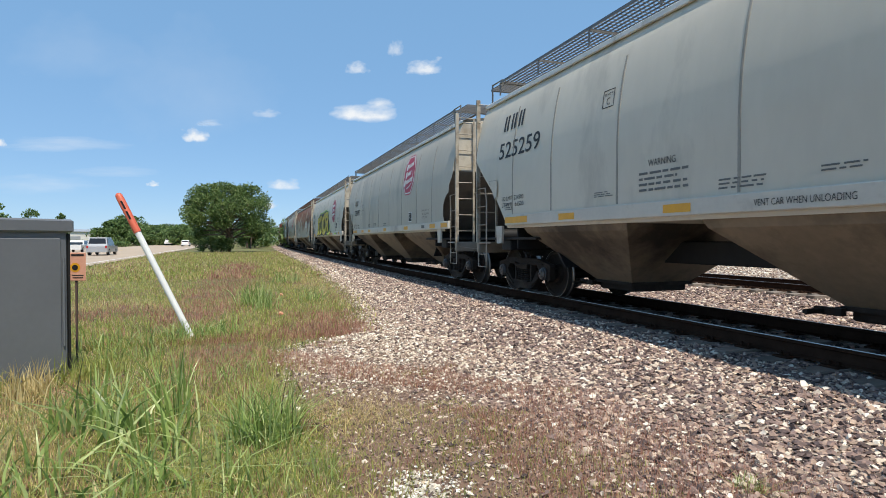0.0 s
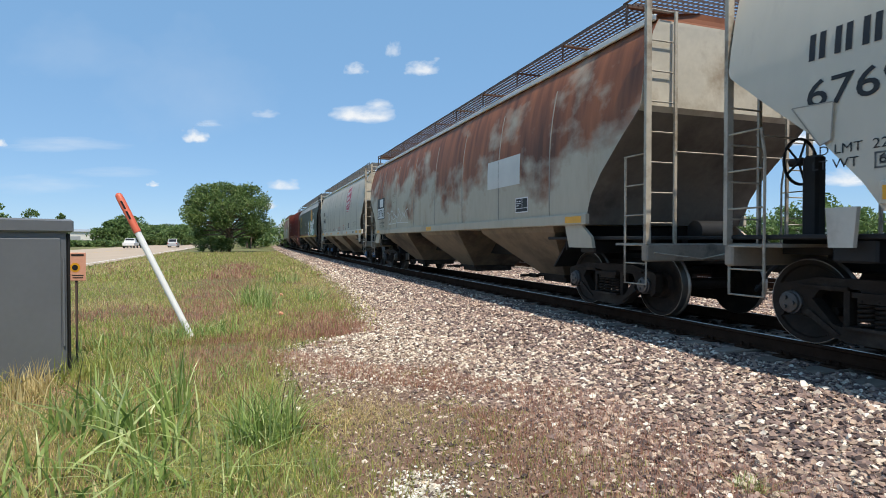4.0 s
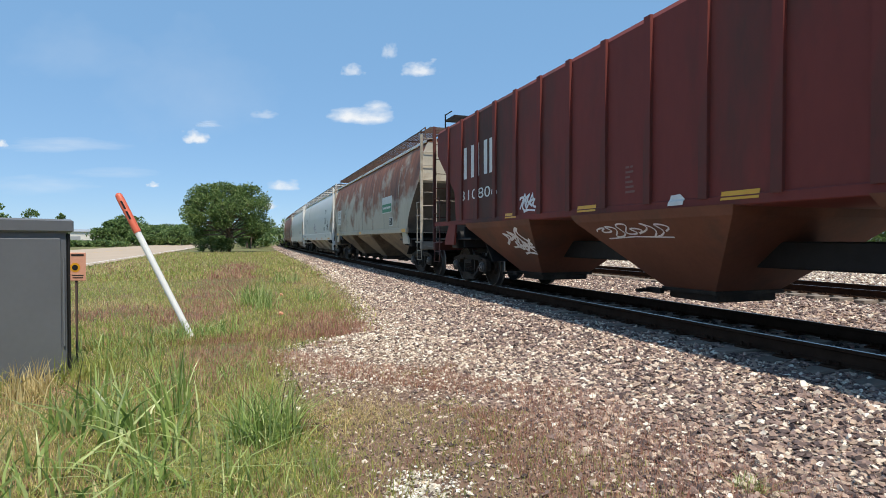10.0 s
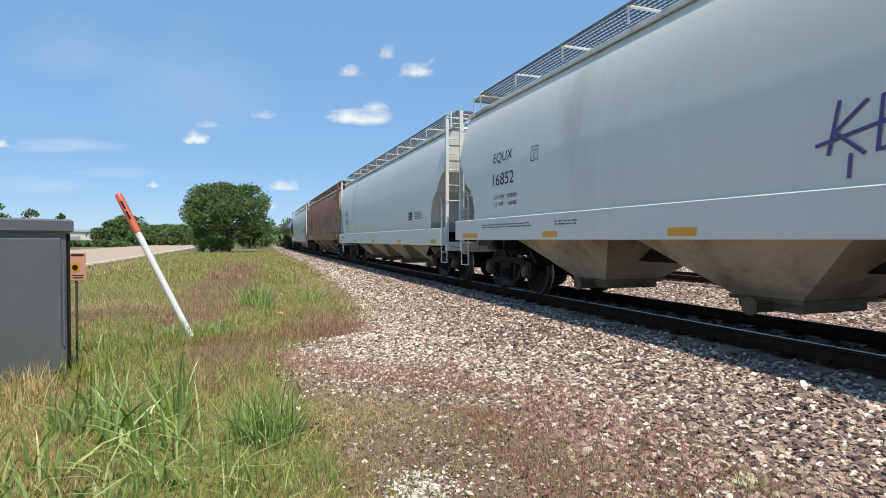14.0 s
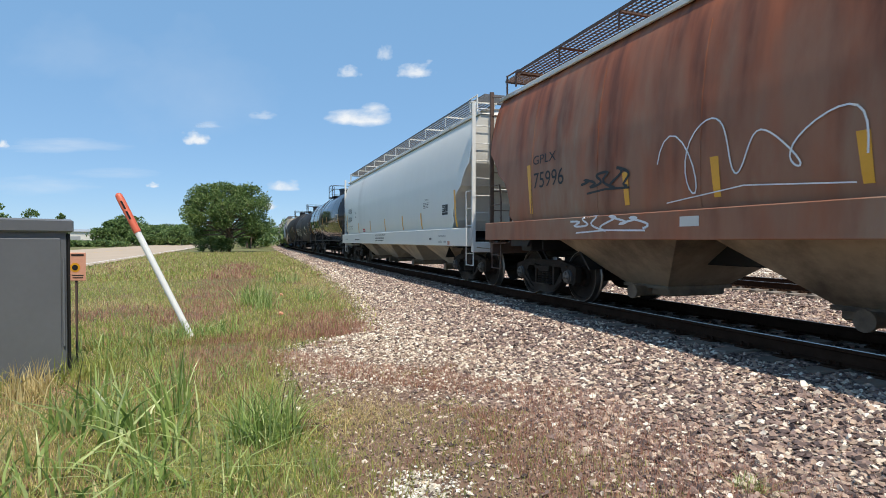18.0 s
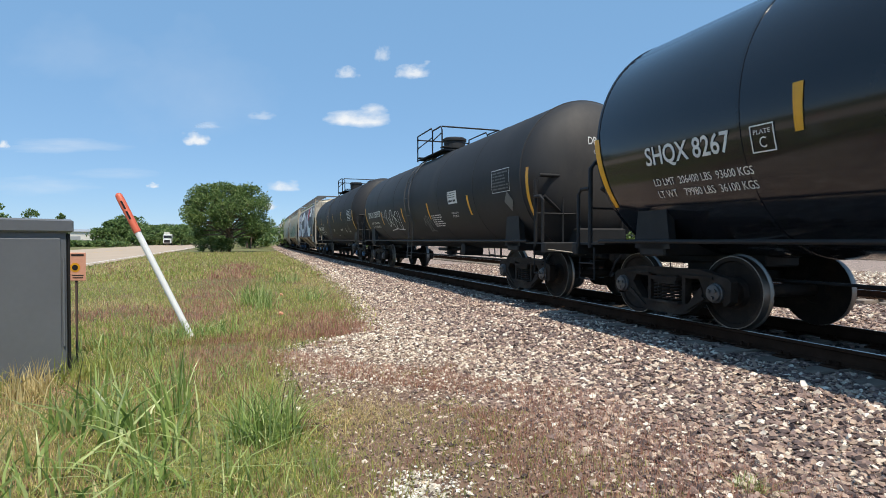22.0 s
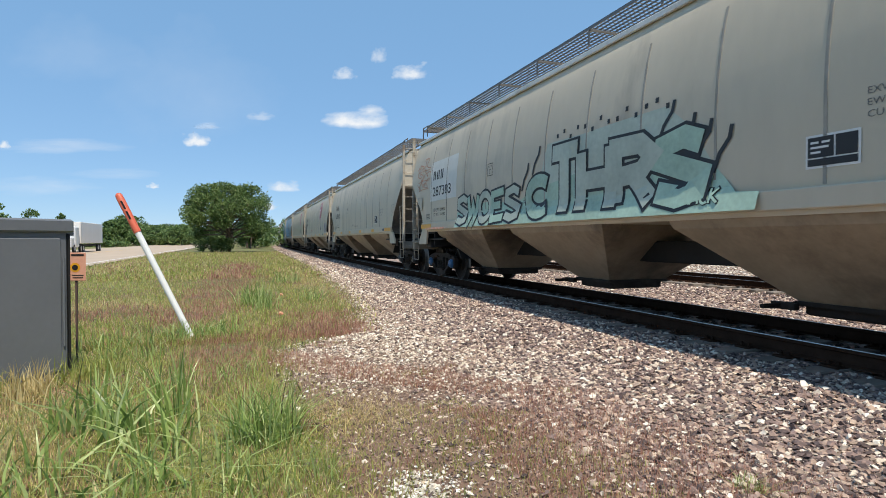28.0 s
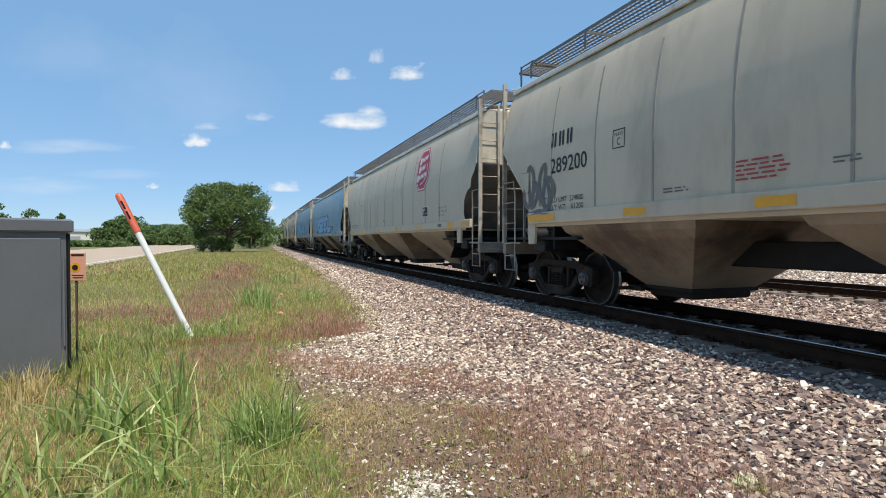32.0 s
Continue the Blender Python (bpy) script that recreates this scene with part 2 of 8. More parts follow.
M_SPOLIVE = mat("mustard_spray_paint", (0.40, 0.32, 0.03), 0.6, var=0.14, scale=2)
M_SPSMOKE = mat("smoke_grey_spray", (0.105, 0.105, 0.12), 0.65, var=0.4, scale=0.9)
M_SPLILAC = mat("lilac_white_spray", (0.56, 0.54, 0.60), 0.65, var=0.25, scale=1.2)
M_SPBLACK = mat("black_spray_paint", (0.022, 0.024, 0.027), 0.6, var=0.2, scale=2)
M_SPPURPLE = mat("purple_spray_paint", (0.10, 0.07, 0.22), 0.6, var=0.15, scale=2)
M_SPORANGE = mat("faded_orange_spray", (0.52, 0.26, 0.17), 0.6, var=0.2, scale=2)
M_SPBLUE = mat("light_blue_spray_paint", (0.22, 0.42, 0.62), 0.6, var=0.15, scale=2)
M_SIGNGREEN = mat("green_sign_paint", (0.03, 0.22, 0.10), 0.5)
M_STEEL = mat("worn_light_ironwork", (0.41, 0.37, 0.305), 0.55, var=0.15, scale=4, dirt=(0.2, 0.155, 0.11), dirt_amt=0.4)
M_GRATING = mat("galvanised_grating", (0.17, 0.17, 0.172), 0.55, 0.4, var=0.12, scale=5)
M_WHITEIRON = mat("white_ironwork", (0.70, 0.70, 0.68), 0.5, var=0.06, scale=5)
M_BROWNIRON = mat("brown_ironwork", (0.11, 0.07, 0.055), 0.65, var=0.2, scale=5)
M_REDIRON = mat("oxide_red_ironwork", (0.085, 0.024, 0.019), 0.6, var=0.2, scale=5)
M_UNDERRED = mat("rusty_orange_underside", (0.15, 0.055, 0.03), 0.7, var=0.2, scale=1.2, dirt=(0.09, 0.045, 0.03), dirt_amt=0.35, bump=0.1, bump_scale=20)
M_UNDERDARK = mat("dark_grimy_underside", (0.085, 0.075, 0.06), 0.7, var=0.2, scale=1.2, dirt=(0.04, 0.036, 0.03), dirt_amt=0.35, bump=0.1, bump_scale=20)
M_HOSE = mat("black_rubber_hose", (0.02, 0.02, 0.021), 0.75)

# ---------------------------------------------------------------- mesh kit
class Kit:
    """Collects boxes, tubes, lofts and plates into one mesh."""

    def __init__(self):
        self.v, self.f, self.mi, self.slot = [], [], [], 0

    def add(self, verts, faces):
        o = len(self.v)
        self.v += [tuple(p) for p in verts]
        self.f += [tuple(i + o for i in q) for q in faces]
        self.mi += [self.slot] * len(faces)
        return self

    def box(self, c, size, m=None):
        x, y, z = (s / 2 for s in size)
        p = [Vector((sx * x, sy * y, sz * z)) for sz in (-1, 1) for sx, sy in ((-1, -1), (1, -1), (1, 1), (-1, 1))]
        if m is not None:
            p = [m @ q for q in p]
        c = Vector(c)
        return self.add([c + q for q in p], [(3, 2, 1, 0), (4, 5, 6, 7), (0, 1, 5, 4), (1, 2, 6, 5), (2, 3, 7, 6), (3, 0, 4, 7)])

    def bevel_box(self, c, size, b):
        x, y, z = (s / 2 for s in size)
        ring = [(-x + b, -y), (x - b, -y), (x, -y + b), (x, y - b), (x - b, y), (-x + b, y), (-x, y - b), (-x, -y + b)]
        sx, sy = (x - b) / x, (y - b) / y
        vs = [(px * sx, py * sy, -z) for px, py in ring] + [(px, py, -z + b) for px, py in ring] + [(px, py, z - b) for px, py in ring] + [(px * sx, py * sy, z) for px, py in ring]
        fs = [tuple(range(7, -1, -1)), tuple(range(24, 32))]
        for k in range(3):
            fs += [(k * 8 + i, k * 8 + (i + 1) % 8, k * 8 + 8 + (i + 1) % 8, k * 8 + 8 + i) for i in range(8)]
        return self.add([Vector(c) + Vector(q) for q in vs], fs)

    def tube(self, pts, r, n=6):
        pts = [Vector(p) for p in pts]
        vs, fs = [], []
        for i, p in enumerate(pts):
            d = (pts[min(i + 1, len(pts) - 1)] - pts[max(i - 1, 0)]).normalized()
            a = d.cross(Vector((0, 0, 1)) if abs(d.z) < 0.9 else Vector((1, 0, 0))).normalized()
            b = d.cross(a)
            vs += [p + (a * math.cos(t) + b * math.sin(t)) * r for t in (2 * math.pi * k / n for k in range(n))]
        for i in range(len(pts) - 1):
            fs += [(i * n + k, i * n + (k + 1) % n, (i + 1) * n + (k + 1) % n, (i + 1) * n + k) for k in range(n)]
        fs += [tuple(range(n)), tuple(range(len(vs) - 1, len(vs) - n - 1, -1))]
        return self.add(vs, fs)

    def lathe(self, prof, n=24, axis="x", c=(0, 0, 0), caps=True):
        """prof: (place along the axis, radius) pairs."""
        vs, fs = [], []
        for a, r in prof:
            for k in range(n):
                t = 2 * math.pi * k / n
                q = (a, r * math.cos(t), r * math.sin(t)) if axis == "x" else (r * math.cos(t), a, r * math.sin(t)) if axis == "y" else (r * math.cos(t), r * math.sin(t), a)
                vs.append(Vector(c) + Vector(q))
        for i in range(len(prof) - 1):
            fs += [(i * n + k, i * n + (k + 1) % n, (i + 1) * n + (k + 1) % n, (i + 1) * n + k) for k in range(n)]
        if caps:
            fs += [tuple(range(n - 1, -1, -1)), tuple(range(len(vs) - n, len(vs)))]
        return self.add(vs, fs)

    def plate(self, outline, x0, x1):
        """An outline in (y, z), given thickness across x."""
        n = len(outline)
        vs = [(x0, y, z) for y, z in outline] + [(x1, y, z) for y, z in outline]
        return self.add(vs, [tuple(range(n)), tuple(range(2 * n - 1, n - 1, -1))] + [(i, i + n, (i + 1) % n + n, (i + 1) % n) for i in range(n)])

    def loft(self, rings, caps=True):
        n = len(rings[0])
        vs = [p for r in rings for p in r]
        fs = [(i * n + k, i * n + (k + 1) % n, (i + 1) * n + (k + 1) % n, (i + 1) * n + k) for i in range(len(rings) - 1) for k in range(n)]
        if caps:
            fs += [tuple(range(n - 1, -1, -1)), tuple(range(len(vs) - n, len(vs)))]
        return self.add(vs, fs)

    def mesh(self, name, material, smooth=None, weld=0.0):
        me = bpy.data.meshes.new(name)
        me.from_pydata(self.v, [], self.f)
        bm = bmesh.new()
        bm.from_mesh(me)
        if weld:
            bmesh.ops.remove_doubles(bm, verts=bm.verts, dist=weld)
        bmesh.ops.recalc_face_normals(bm, faces=bm.faces)
        bm.to_mesh(me)
        bm.free()
        for m in material if isinstance(material, tuple) else (material,):
            me.materials.append(m)
        if isinstance(material, tuple):
            me.polygons.foreach_set("material_index", self.mi)
        if smooth:
            me.shade_smooth()
            me.set_sharp_from_angle(angle=radians(smooth))
        return me


def part(name, data, parent, label="", m=None):
    """Links mesh data as one object under a thing or a part."""
    ob = new(name, data)
    ob.parent = parent
    if m is not None:
        ob.matrix_local = m
    return tagged(ob, label) if label else ob


TYPE_SCENE = bpy.data.scenes.new("lettering")      # a workbench for the lettering, cleared away at the end


def letters(text, size, material, align="LEFT", offset=0.0, spacing=1.0):
    """Lettering as a flat mesh in the x-y plane, from the built-in font."""
    cu = bpy.data.curves.new("lettering", "FONT")
    cu.body, cu.size, cu.align_x, cu.offset, cu.space_character = text, size, align, offset, spacing
    cu.resolution_u = 3
    ob = bpy.data.objects.new("lettering", cu)
    TYPE_SCENE.collection.objects.link(ob)
    TYPE_SCENE.view_layers[0].update()
    me = bpy.data.meshes.new_from_object(ob.evaluated_get(TYPE_SCENE.view_layers[0].depsgraph))
    bpy.data.objects.remove(ob)
    bpy.data.curves.remove(cu)
    me.materials.clear()
    me.materials.append(material)
    return me


# ---------------------------------------------------------------- the track's line
RAIL_Z = 0.432                      # top of rail over the ground at the viewer
TRACK_X = 6.6075
_s = np.arange(-420.0, 900.0, 1.0)
_k = np.where(_s < 0, 0.0, np.where(_s < 130, 1 / 3100.0, 1 / 900.0))
_h = np.cumsum(_k) - np.cumsum(_k)[420]
_x = np.cumsum(np.sin(_h)); _x += TRACK_X - _x[420]
_y = np.cumsum(np.cos(_h)); _y -= _y[420]


def track_at(s, a=0.0):
    """Place and heading s metres along the track, a metres to its far side."""
    h = float(np.interp(s, _s, _h))
    return float(np.interp(s, _s, _x)) + a * math.cos(h), float(np.interp(s, _s, _y)) - a * math.sin(h), h


def swept(kit, prof, stations, a=0.0, z=0.0):
    """Sweeps a (across, up) outline along the track."""
    rings = []
    for s in stations:
        x, y, h = track_at(s, a)
        rings.append([(x + p * math.cos(h), y - p * math.sin(h), z + q) for p, q in prof])
    return kit.loft(rings)

# ---------------------------------------------------------------- ground, track bed, road
def graded(a, b, near, far, growth=1.16):
    """Steps from a to b, fine at a and coarser away from it."""
    out, step, x = [a], near, a
    while x < b:
        x += step
        step = min(step * growth, far)
        out.append(min(x, b))
    return out


def make_ground():
    xs = sorted(set([-v for v in graded(0.5, 1800, 0.6, 200)] + graded(0.5, 1800, 0.6, 200)))
    ys = sorted(set([-v for v in graded(0.5, 900, 2.0, 200)] + graded(0.5, 3500, 0.5, 250)))
    k = Kit()
    vs = []
    for y in ys:
        for x in xs:
            near = max(0.0, 1 - math.hypot(x, y) / 60)
            z = -0.02 + 0.07 * near * noise.noise(Vector((x * 0.35, y * 0.35, 0)))
            if -24.5 < x < -6.5 and y < 400:
                z = -0.06
            if x > 1:
                z = min(z, -0.03)
            vs.append((x, y, z))
    w = len(xs)
    fs = [(j * w + i, j * w + i + 1, (j + 1) * w + i + 1, (j + 1) * w + i) for j in range(len(ys) - 1) for i in range(w - 1)]
    ob = new("ground", k.add(vs, fs).mesh("ground", M_FIELD, 60))
    return tagged(ob, "rough grassy verge with dry brown and green patches", "ground", kind="structure")


EDGE_Y = [0, 3, 8.0, 8.6, 9.2, 12, 19, 35, 100, 400]
EDGE_A = [-6.0, -5.98, -6.1, -5.5, -4.65, -4.15, -3.5, -2.95, -2.4, -2.3]


def gravel_edge(s):
    """How far the loose stones reach to the viewer's side of the track's centre, along the track."""
    return float(np.interp(s, EDGE_Y, EDGE_A))


def bed_z(a, s):
    """Height of the stone bed, a metres from the track's centre."""
    e = gravel_edge(s)
    if a < -1.45:
        t = min(1.0, max(0.0, (a + 3.6) / 2.0))
        return 0.012 + 0.198 * t * t * (3 - 2 * t)
    return 0.21 if a < 1.6 else 0.21 - 0.06 * min(1, (a - 1.6) / 1.2)


def make_bed():
    k, rings = Kit(), []
    stations = graded(0, 420, 0.7, 8, 1.05)
    stations = [-400, -300, -200, -120, -60, -30, -12, -6, -3, -1.5] + stations + list(range(432, 673, 12))
    for s in stations:
        x, y, h = track_at(s)
        e = gravel_edge(max(s, 0))
        ring = []
        for a in [e, e + (-3.6 - e) * 0.5 if e < -3.6 else e + 0.05, max(e, -3.6) + 0.06, *(max(v, e + 0.1 + 0.05 * q) for q, v in enumerate((-3.1, -2.7, -2.3, -1.9))), -1.6, -1.3, 0, 1.3, 2.2, 3.5, 5.8, 7.4, 8.8, 10.0, 14, 22, 48]:
            z = bed_z(a, s) + (0.02 * noise.noise(Vector((a * 1.3, s * 1.3, 4))) if -5.5 < a < -1.4 else 0)
            ring.append((x + a * math.cos(h), y - a * math.sin(h), z))
        rings.append(ring)
    n = len(rings[0])
    k.add([p for r in rings for p in r], [(i * n + j, i * n + j + 1, (i + 1) * n + j + 1, (i + 1) * n + j) for i in range(len(rings) - 1) for j in range(n - 1)])
    ob = new("ballast_bed", k.mesh("ballast_bed", M_BALLAST, 60))
    return tagged(ob, "bed of grey and pinkish crushed railway stone", "ballast", kind="structure")


RAIL_PROFILE = [(-0.075, 0), (0.075, 0), (0.075, 0.012), (0.012, 0.03), (0.009, 0.13), (0.036, 0.142), (0.036, 0.172), (-0.036, 0.172), (-0.036, 0.142), (-0.009, 0.13), (-0.012, 0.03), (-0.075, 0.012)]
RAIL_HEAD = [(-0.006, 0.1735), (0.012, 0.1735), (0.010, 0.179), (-0.004, 0.179)]


def make_track(name, shift, near_ties):
    root = tagged(new(name), "railway track of rusty rails on weathered ties", "railway track", kind="structure")
    stations = [-400, -300, -200, -120, -60, -20, -8] + graded(-2, 420, 1.0, 6, 1.05) + list(range(432, 673, 12))
    for g in (-0.7525, 0.7525):
        rail = part("rail", swept(Kit(), RAIL_PROFILE, stations, shift + g, RAIL_Z - 0.18).mesh("rail", M_RAIL), root, "rusty steel rail")
        part("rail_head", swept(Kit(), RAIL_HEAD, stations, shift + g, RAIL_Z - 0.18).mesh("rail_head", M_RAILTOP), rail, "polished running surface")
    tie = Kit().bevel_box((0, 0, 0), (2.6, 0.23, 0.16), 0.015).mesh("tie", M_TIE)
    plate = Kit().bevel_box((0, 0, 0), (0.36, 0.19, 0.03), 0.006)
    plate.box((0.1, 0.05, 0.03), (0.03, 0.03, 0.05)).box((-0.1, -0.05, 0.03), (0.03, 0.03, 0.05)).box((-0.1, 0.05, 0.03), (0.03, 0.03, 0.05))
    plate = plate.mesh("tie_plate", M_RAIL)
    rnd = random.Random(5)
    far = Kit()
    s = -3.0 - 0.54 * 720
    while s < 660:
        x, y, h = track_at(s, shift)
        m = pose(x, y, RAIL_Z - 0.18 - 0.095 + rnd.uniform(-0.008, 0.008), 0, 0, -math.degrees(h) + rnd.uniform(-1.2, 1.2))
        if -3.01 < s < near_ties:
            t = part("tie", tie, root, m=m)
            if s < 26:
                for g in (-0.7525, 0.7525):
                    part("tie_plate", plate, t, m=pose(g, 0, 0.088))
        else:
            far.box((x, y, RAIL_Z - 0.275), (2.6, 0.23, 0.16), Matrix.Rotation(-h, 3, "Z"))
        s += 0.54
    tagged(part("distant_ties", far.mesh("distant_ties", M_TIE), root), kind="stuff")
    return root


def make_road():
    k = Kit()
    ys = [-60, 0, 30, 60, 90, 120, 150, 180, 210, 250, 300, 380]
    off = [0, 0, 0, 0, 0, 0, 0, 0, 0.5, 2, 7, 22]
    def strip(a, b, z, m):
        kk = Kit()
        vs = [(q + o, y, z) for y, o in zip(ys, off) for q in (a, b)]
        return kk.add(vs, [(2 * i, 2 * i + 1, 2 * i + 3, 2 * i + 2) for i in range(len(ys) - 1)]).mesh("strip", m)
    road = tagged(new("road", strip(-25.0, -8.6, 0.004, M_ROAD)), "pale concrete highway running beside the railway", "road", kind="structure")
    part("road_line", strip(-17.0, -16.85, 0.012, M_LINE), road, "faded yellow centre line")
    part("road_line", strip(-9.6, -9.45, 0.012, M_LINEW), road, "faded white edge line")
    return road


M_ROAD = mat("pale_concrete_road", (0.43, 0.34, 0.255), 0.9, var=0.1, scale=0.3, bump=0.2)
M_LINE = mat("yellow_road_paint", (0.6, 0.42, 0.1), 0.8)
M_LINEW = mat("white_road_paint", (0.7, 0.7, 0.68), 0.8)


def field_material():
    """Grass ground: greens, straw and reddish dry weeds in patches."""
    m = bpy.data.materials.new("grassy_ground")
    m.use_nodes = True
    n, l = m.node_tree.nodes, m.node_tree.links
    b = n["Principled BSDF"]
    b.inputs["Roughness"].default_value = 0.95
    tc = n.new("ShaderNodeTexCoord")
    def nz(scale, detail=6):
        t = n.new("ShaderNodeTexNoise")
        t.inputs["Scale"].default_value, t.inputs["Detail"].default_value = scale, detail
        l.new(tc.outputs["Object"], t.inputs["Vector"])
        return t.outputs[0]
    def mix(f, a, c, lo, hi):
        r = n.new("ShaderNodeMapRange")
        r.inputs["From Min"].default_value, r.inputs["From Max"].default_value = lo, hi
        l.new(f, r.inputs["Value"])
        x = n.new("ShaderNodeMix")
        x.data_type = "RGBA"
        l.new(r.outputs[0], x.inputs["Factor"])
        for s, v in ((6, a), (7, c)):
            if isinstance(v, tuple):
                x.inputs[s].default_value = (*v, 1)
            else:
                l.new(v, x.inputs[s])
        return x.outputs[2]
    c = mix(nz(0.25), (0.13, 0.16, 0.042), (0.24, 0.245, 0.075), 0.4, 0.62)
    c = mix(nz(0.55), c, (0.19, 0.115, 0.075), 0.50, 0.64)
    c = mix(nz(9, 4), c, (0.085, 0.078, 0.034), 0.42, 0.72)
    l.new(c, b.inputs["Base Color"])
    bp = n.new("ShaderNodeBump")
    bp.inputs["Strength"].default_value, bp.inputs["Distance"].default_value = 0.8, 0.05
    l.new(nz(14, 5), bp.inputs["Height"])
    l.new(bp.outputs[0], b.inputs["Normal"])
    return m


M_FIELD = field_material()
make_ground()
make_bed()
make_track("track_1", 0.0, 62)
make_track("track_2", 7.35, 40)
make_road()

# ---------------------------------------------------------------- verge: cabinet and marker post
M_CAB = mat("grey_cabinet_metal", (0.17, 0.18, 0.195), 0.4, 0.2, var=0.07, scale=1.5, dirt=(0.2, 0.19, 0.17), dirt_amt=0.05)


def make_cabinet():
    root = tagged(new("utility_cabinet"), "dark grey metal trackside cabinet standing in the grass", "cabinet")
    root.matrix_world = pose(-1.84, 7.42, 0, 0, 0, 39.3)
    part("body", Kit().bevel_box((-0.75, 0.4, 0.80), (1.44, 0.8, 1.70), 0.015).mesh("cabinet_body", M_CAB), root)
    part("lid", Kit().bevel_box((-0.73, 0.4, 1.71), (1.52, 0.88, 0.15), 0.02).mesh("cabinet_lid", M_CAB), root)
    part("door", Kit().bevel_box((-0.75, -0.006, 0.82), (1.30, 0.02, 1.50), 0.008).mesh("cabinet_door", M_CAB), root)
    part("hinge", Kit().tube([(-0.075, -0.012, 0.35), (-0.075, -0.012, 1.35)], 0.012).mesh("hinge", M_CAB), root)
    part("edge_trim", Kit().box((-0.012, 0.02, 0.85), (0.024, 0.04, 1.55)).mesh("edge_trim", M_BLACK), root, "dark edge strip")
    return root


make_cabinet()
M_POLE = mat("white_marker_plastic", (0.74, 0.74, 0.73), 0.35, var=0.05, scale=6, dirt=(0.4, 0.36, 0.28), dirt_amt=0.1)
M_ORANGE = mat("orange_marker_plastic", (0.60, 0.12, 0.06), 0.45, var=0.06, scale=6)


def make_marker():
    root = tagged(new("marker_post"), "leaning white marker post with an orange cap", "marker post")
    root.matrix_world = pose(-0.76, 9.7, 0, 0, -26.8, -19.9)
    part("post", Kit().lathe([(-0.25, 0.048), (1.89, 0.048)], 18, "z").mesh("post", M_POLE, 40), root)
    part("cap", Kit().lathe([(1.87, 0.056), (2.51, 0.056), (2.55, 0.046), (2.57, 0.02)], 18, "z").mesh("cap", M_ORANGE, 40), root, "orange plastic cap")
    for i, (a, b) in enumerate(((2.1, 2.24), (2.28, 2.42))):
        part("print", Kit().box((0.02, -0.054, (a + b) / 2), (0.03, 0.006, b - a)).mesh("print", M_BLACK), root)
    return root


make_marker()


def make_sign():
    root = tagged(new("warning_sign"), "small faded orange warning sign on a dark post", "sign")
    root.matrix_world = pose(-2.03, 8.3, 0, 0, 0, -13)
    part("post", Kit().box((0.03, 0.02, 0.6), (0.022, 0.022, 1.5)).mesh("sign_post", M_BROWNIRON), root)
    part("panel", Kit().bevel_box((0.06, 0, 1.21), (0.19, 0.012, 0.36), 0.004).mesh("panel", M_SIGNORANGE), root)
    part("symbol", Kit().lathe([(-0.009, 0.06), (-0.006, 0.06)], 20, "y", (0.03, 0, 1.2)).mesh("symbol", M_YELLOW), root, "yellow round symbol")
    part("symbol_mark", Kit().lathe([(-0.0125, 0.035), (-0.0095, 0.035)], 12, "y", (0.03, 0, 1.2)).mesh("symbol_mark", M_BLACK), root)
    for z, w in ((1.36, 0.15), (1.10, 0.14), (1.07, 0.12)):
        part("print_bar", Kit().box((0.06, -0.008, z), (w, 0.004, 0.022 if z > 1.3 else 0.01)).mesh("print_bar", M_BLACK), root)
    return root


M_SIGNORANGE = mat("faded_orange_sign", (0.72, 0.36, 0.25), 0.5, var=0.08, scale=8)
make_sign()


# ---------------------------------------------------------------- loose stones and plants
def quick_mesh(name, verts, loops, sizes, materials, index=None):
    me = bpy.data.meshes.new(name)
    verts = np.asarray(verts, np.float32)
    loops, sizes = np.asarray(loops, np.int32), np.asarray(sizes, np.int32)
    me.vertices.add(len(verts))
    me.vertices.foreach_set("co", verts.ravel())
    me.loops.add(len(loops))
    me.loops.foreach_set("vertex_index", loops)
    me.polygons.add(len(sizes))
    me.polygons.foreach_set("loop_start", np.concatenate([[0], np.cumsum(sizes)[:-1]]).astype(np.int32))
    for m in materials:
        me.materials.append(m)
    if index is not None:
        me.polygons.foreach_set("material_index", np.asarray(index, np.int32))
    me.update(calc_edges=True)
    me.validate()
    return me


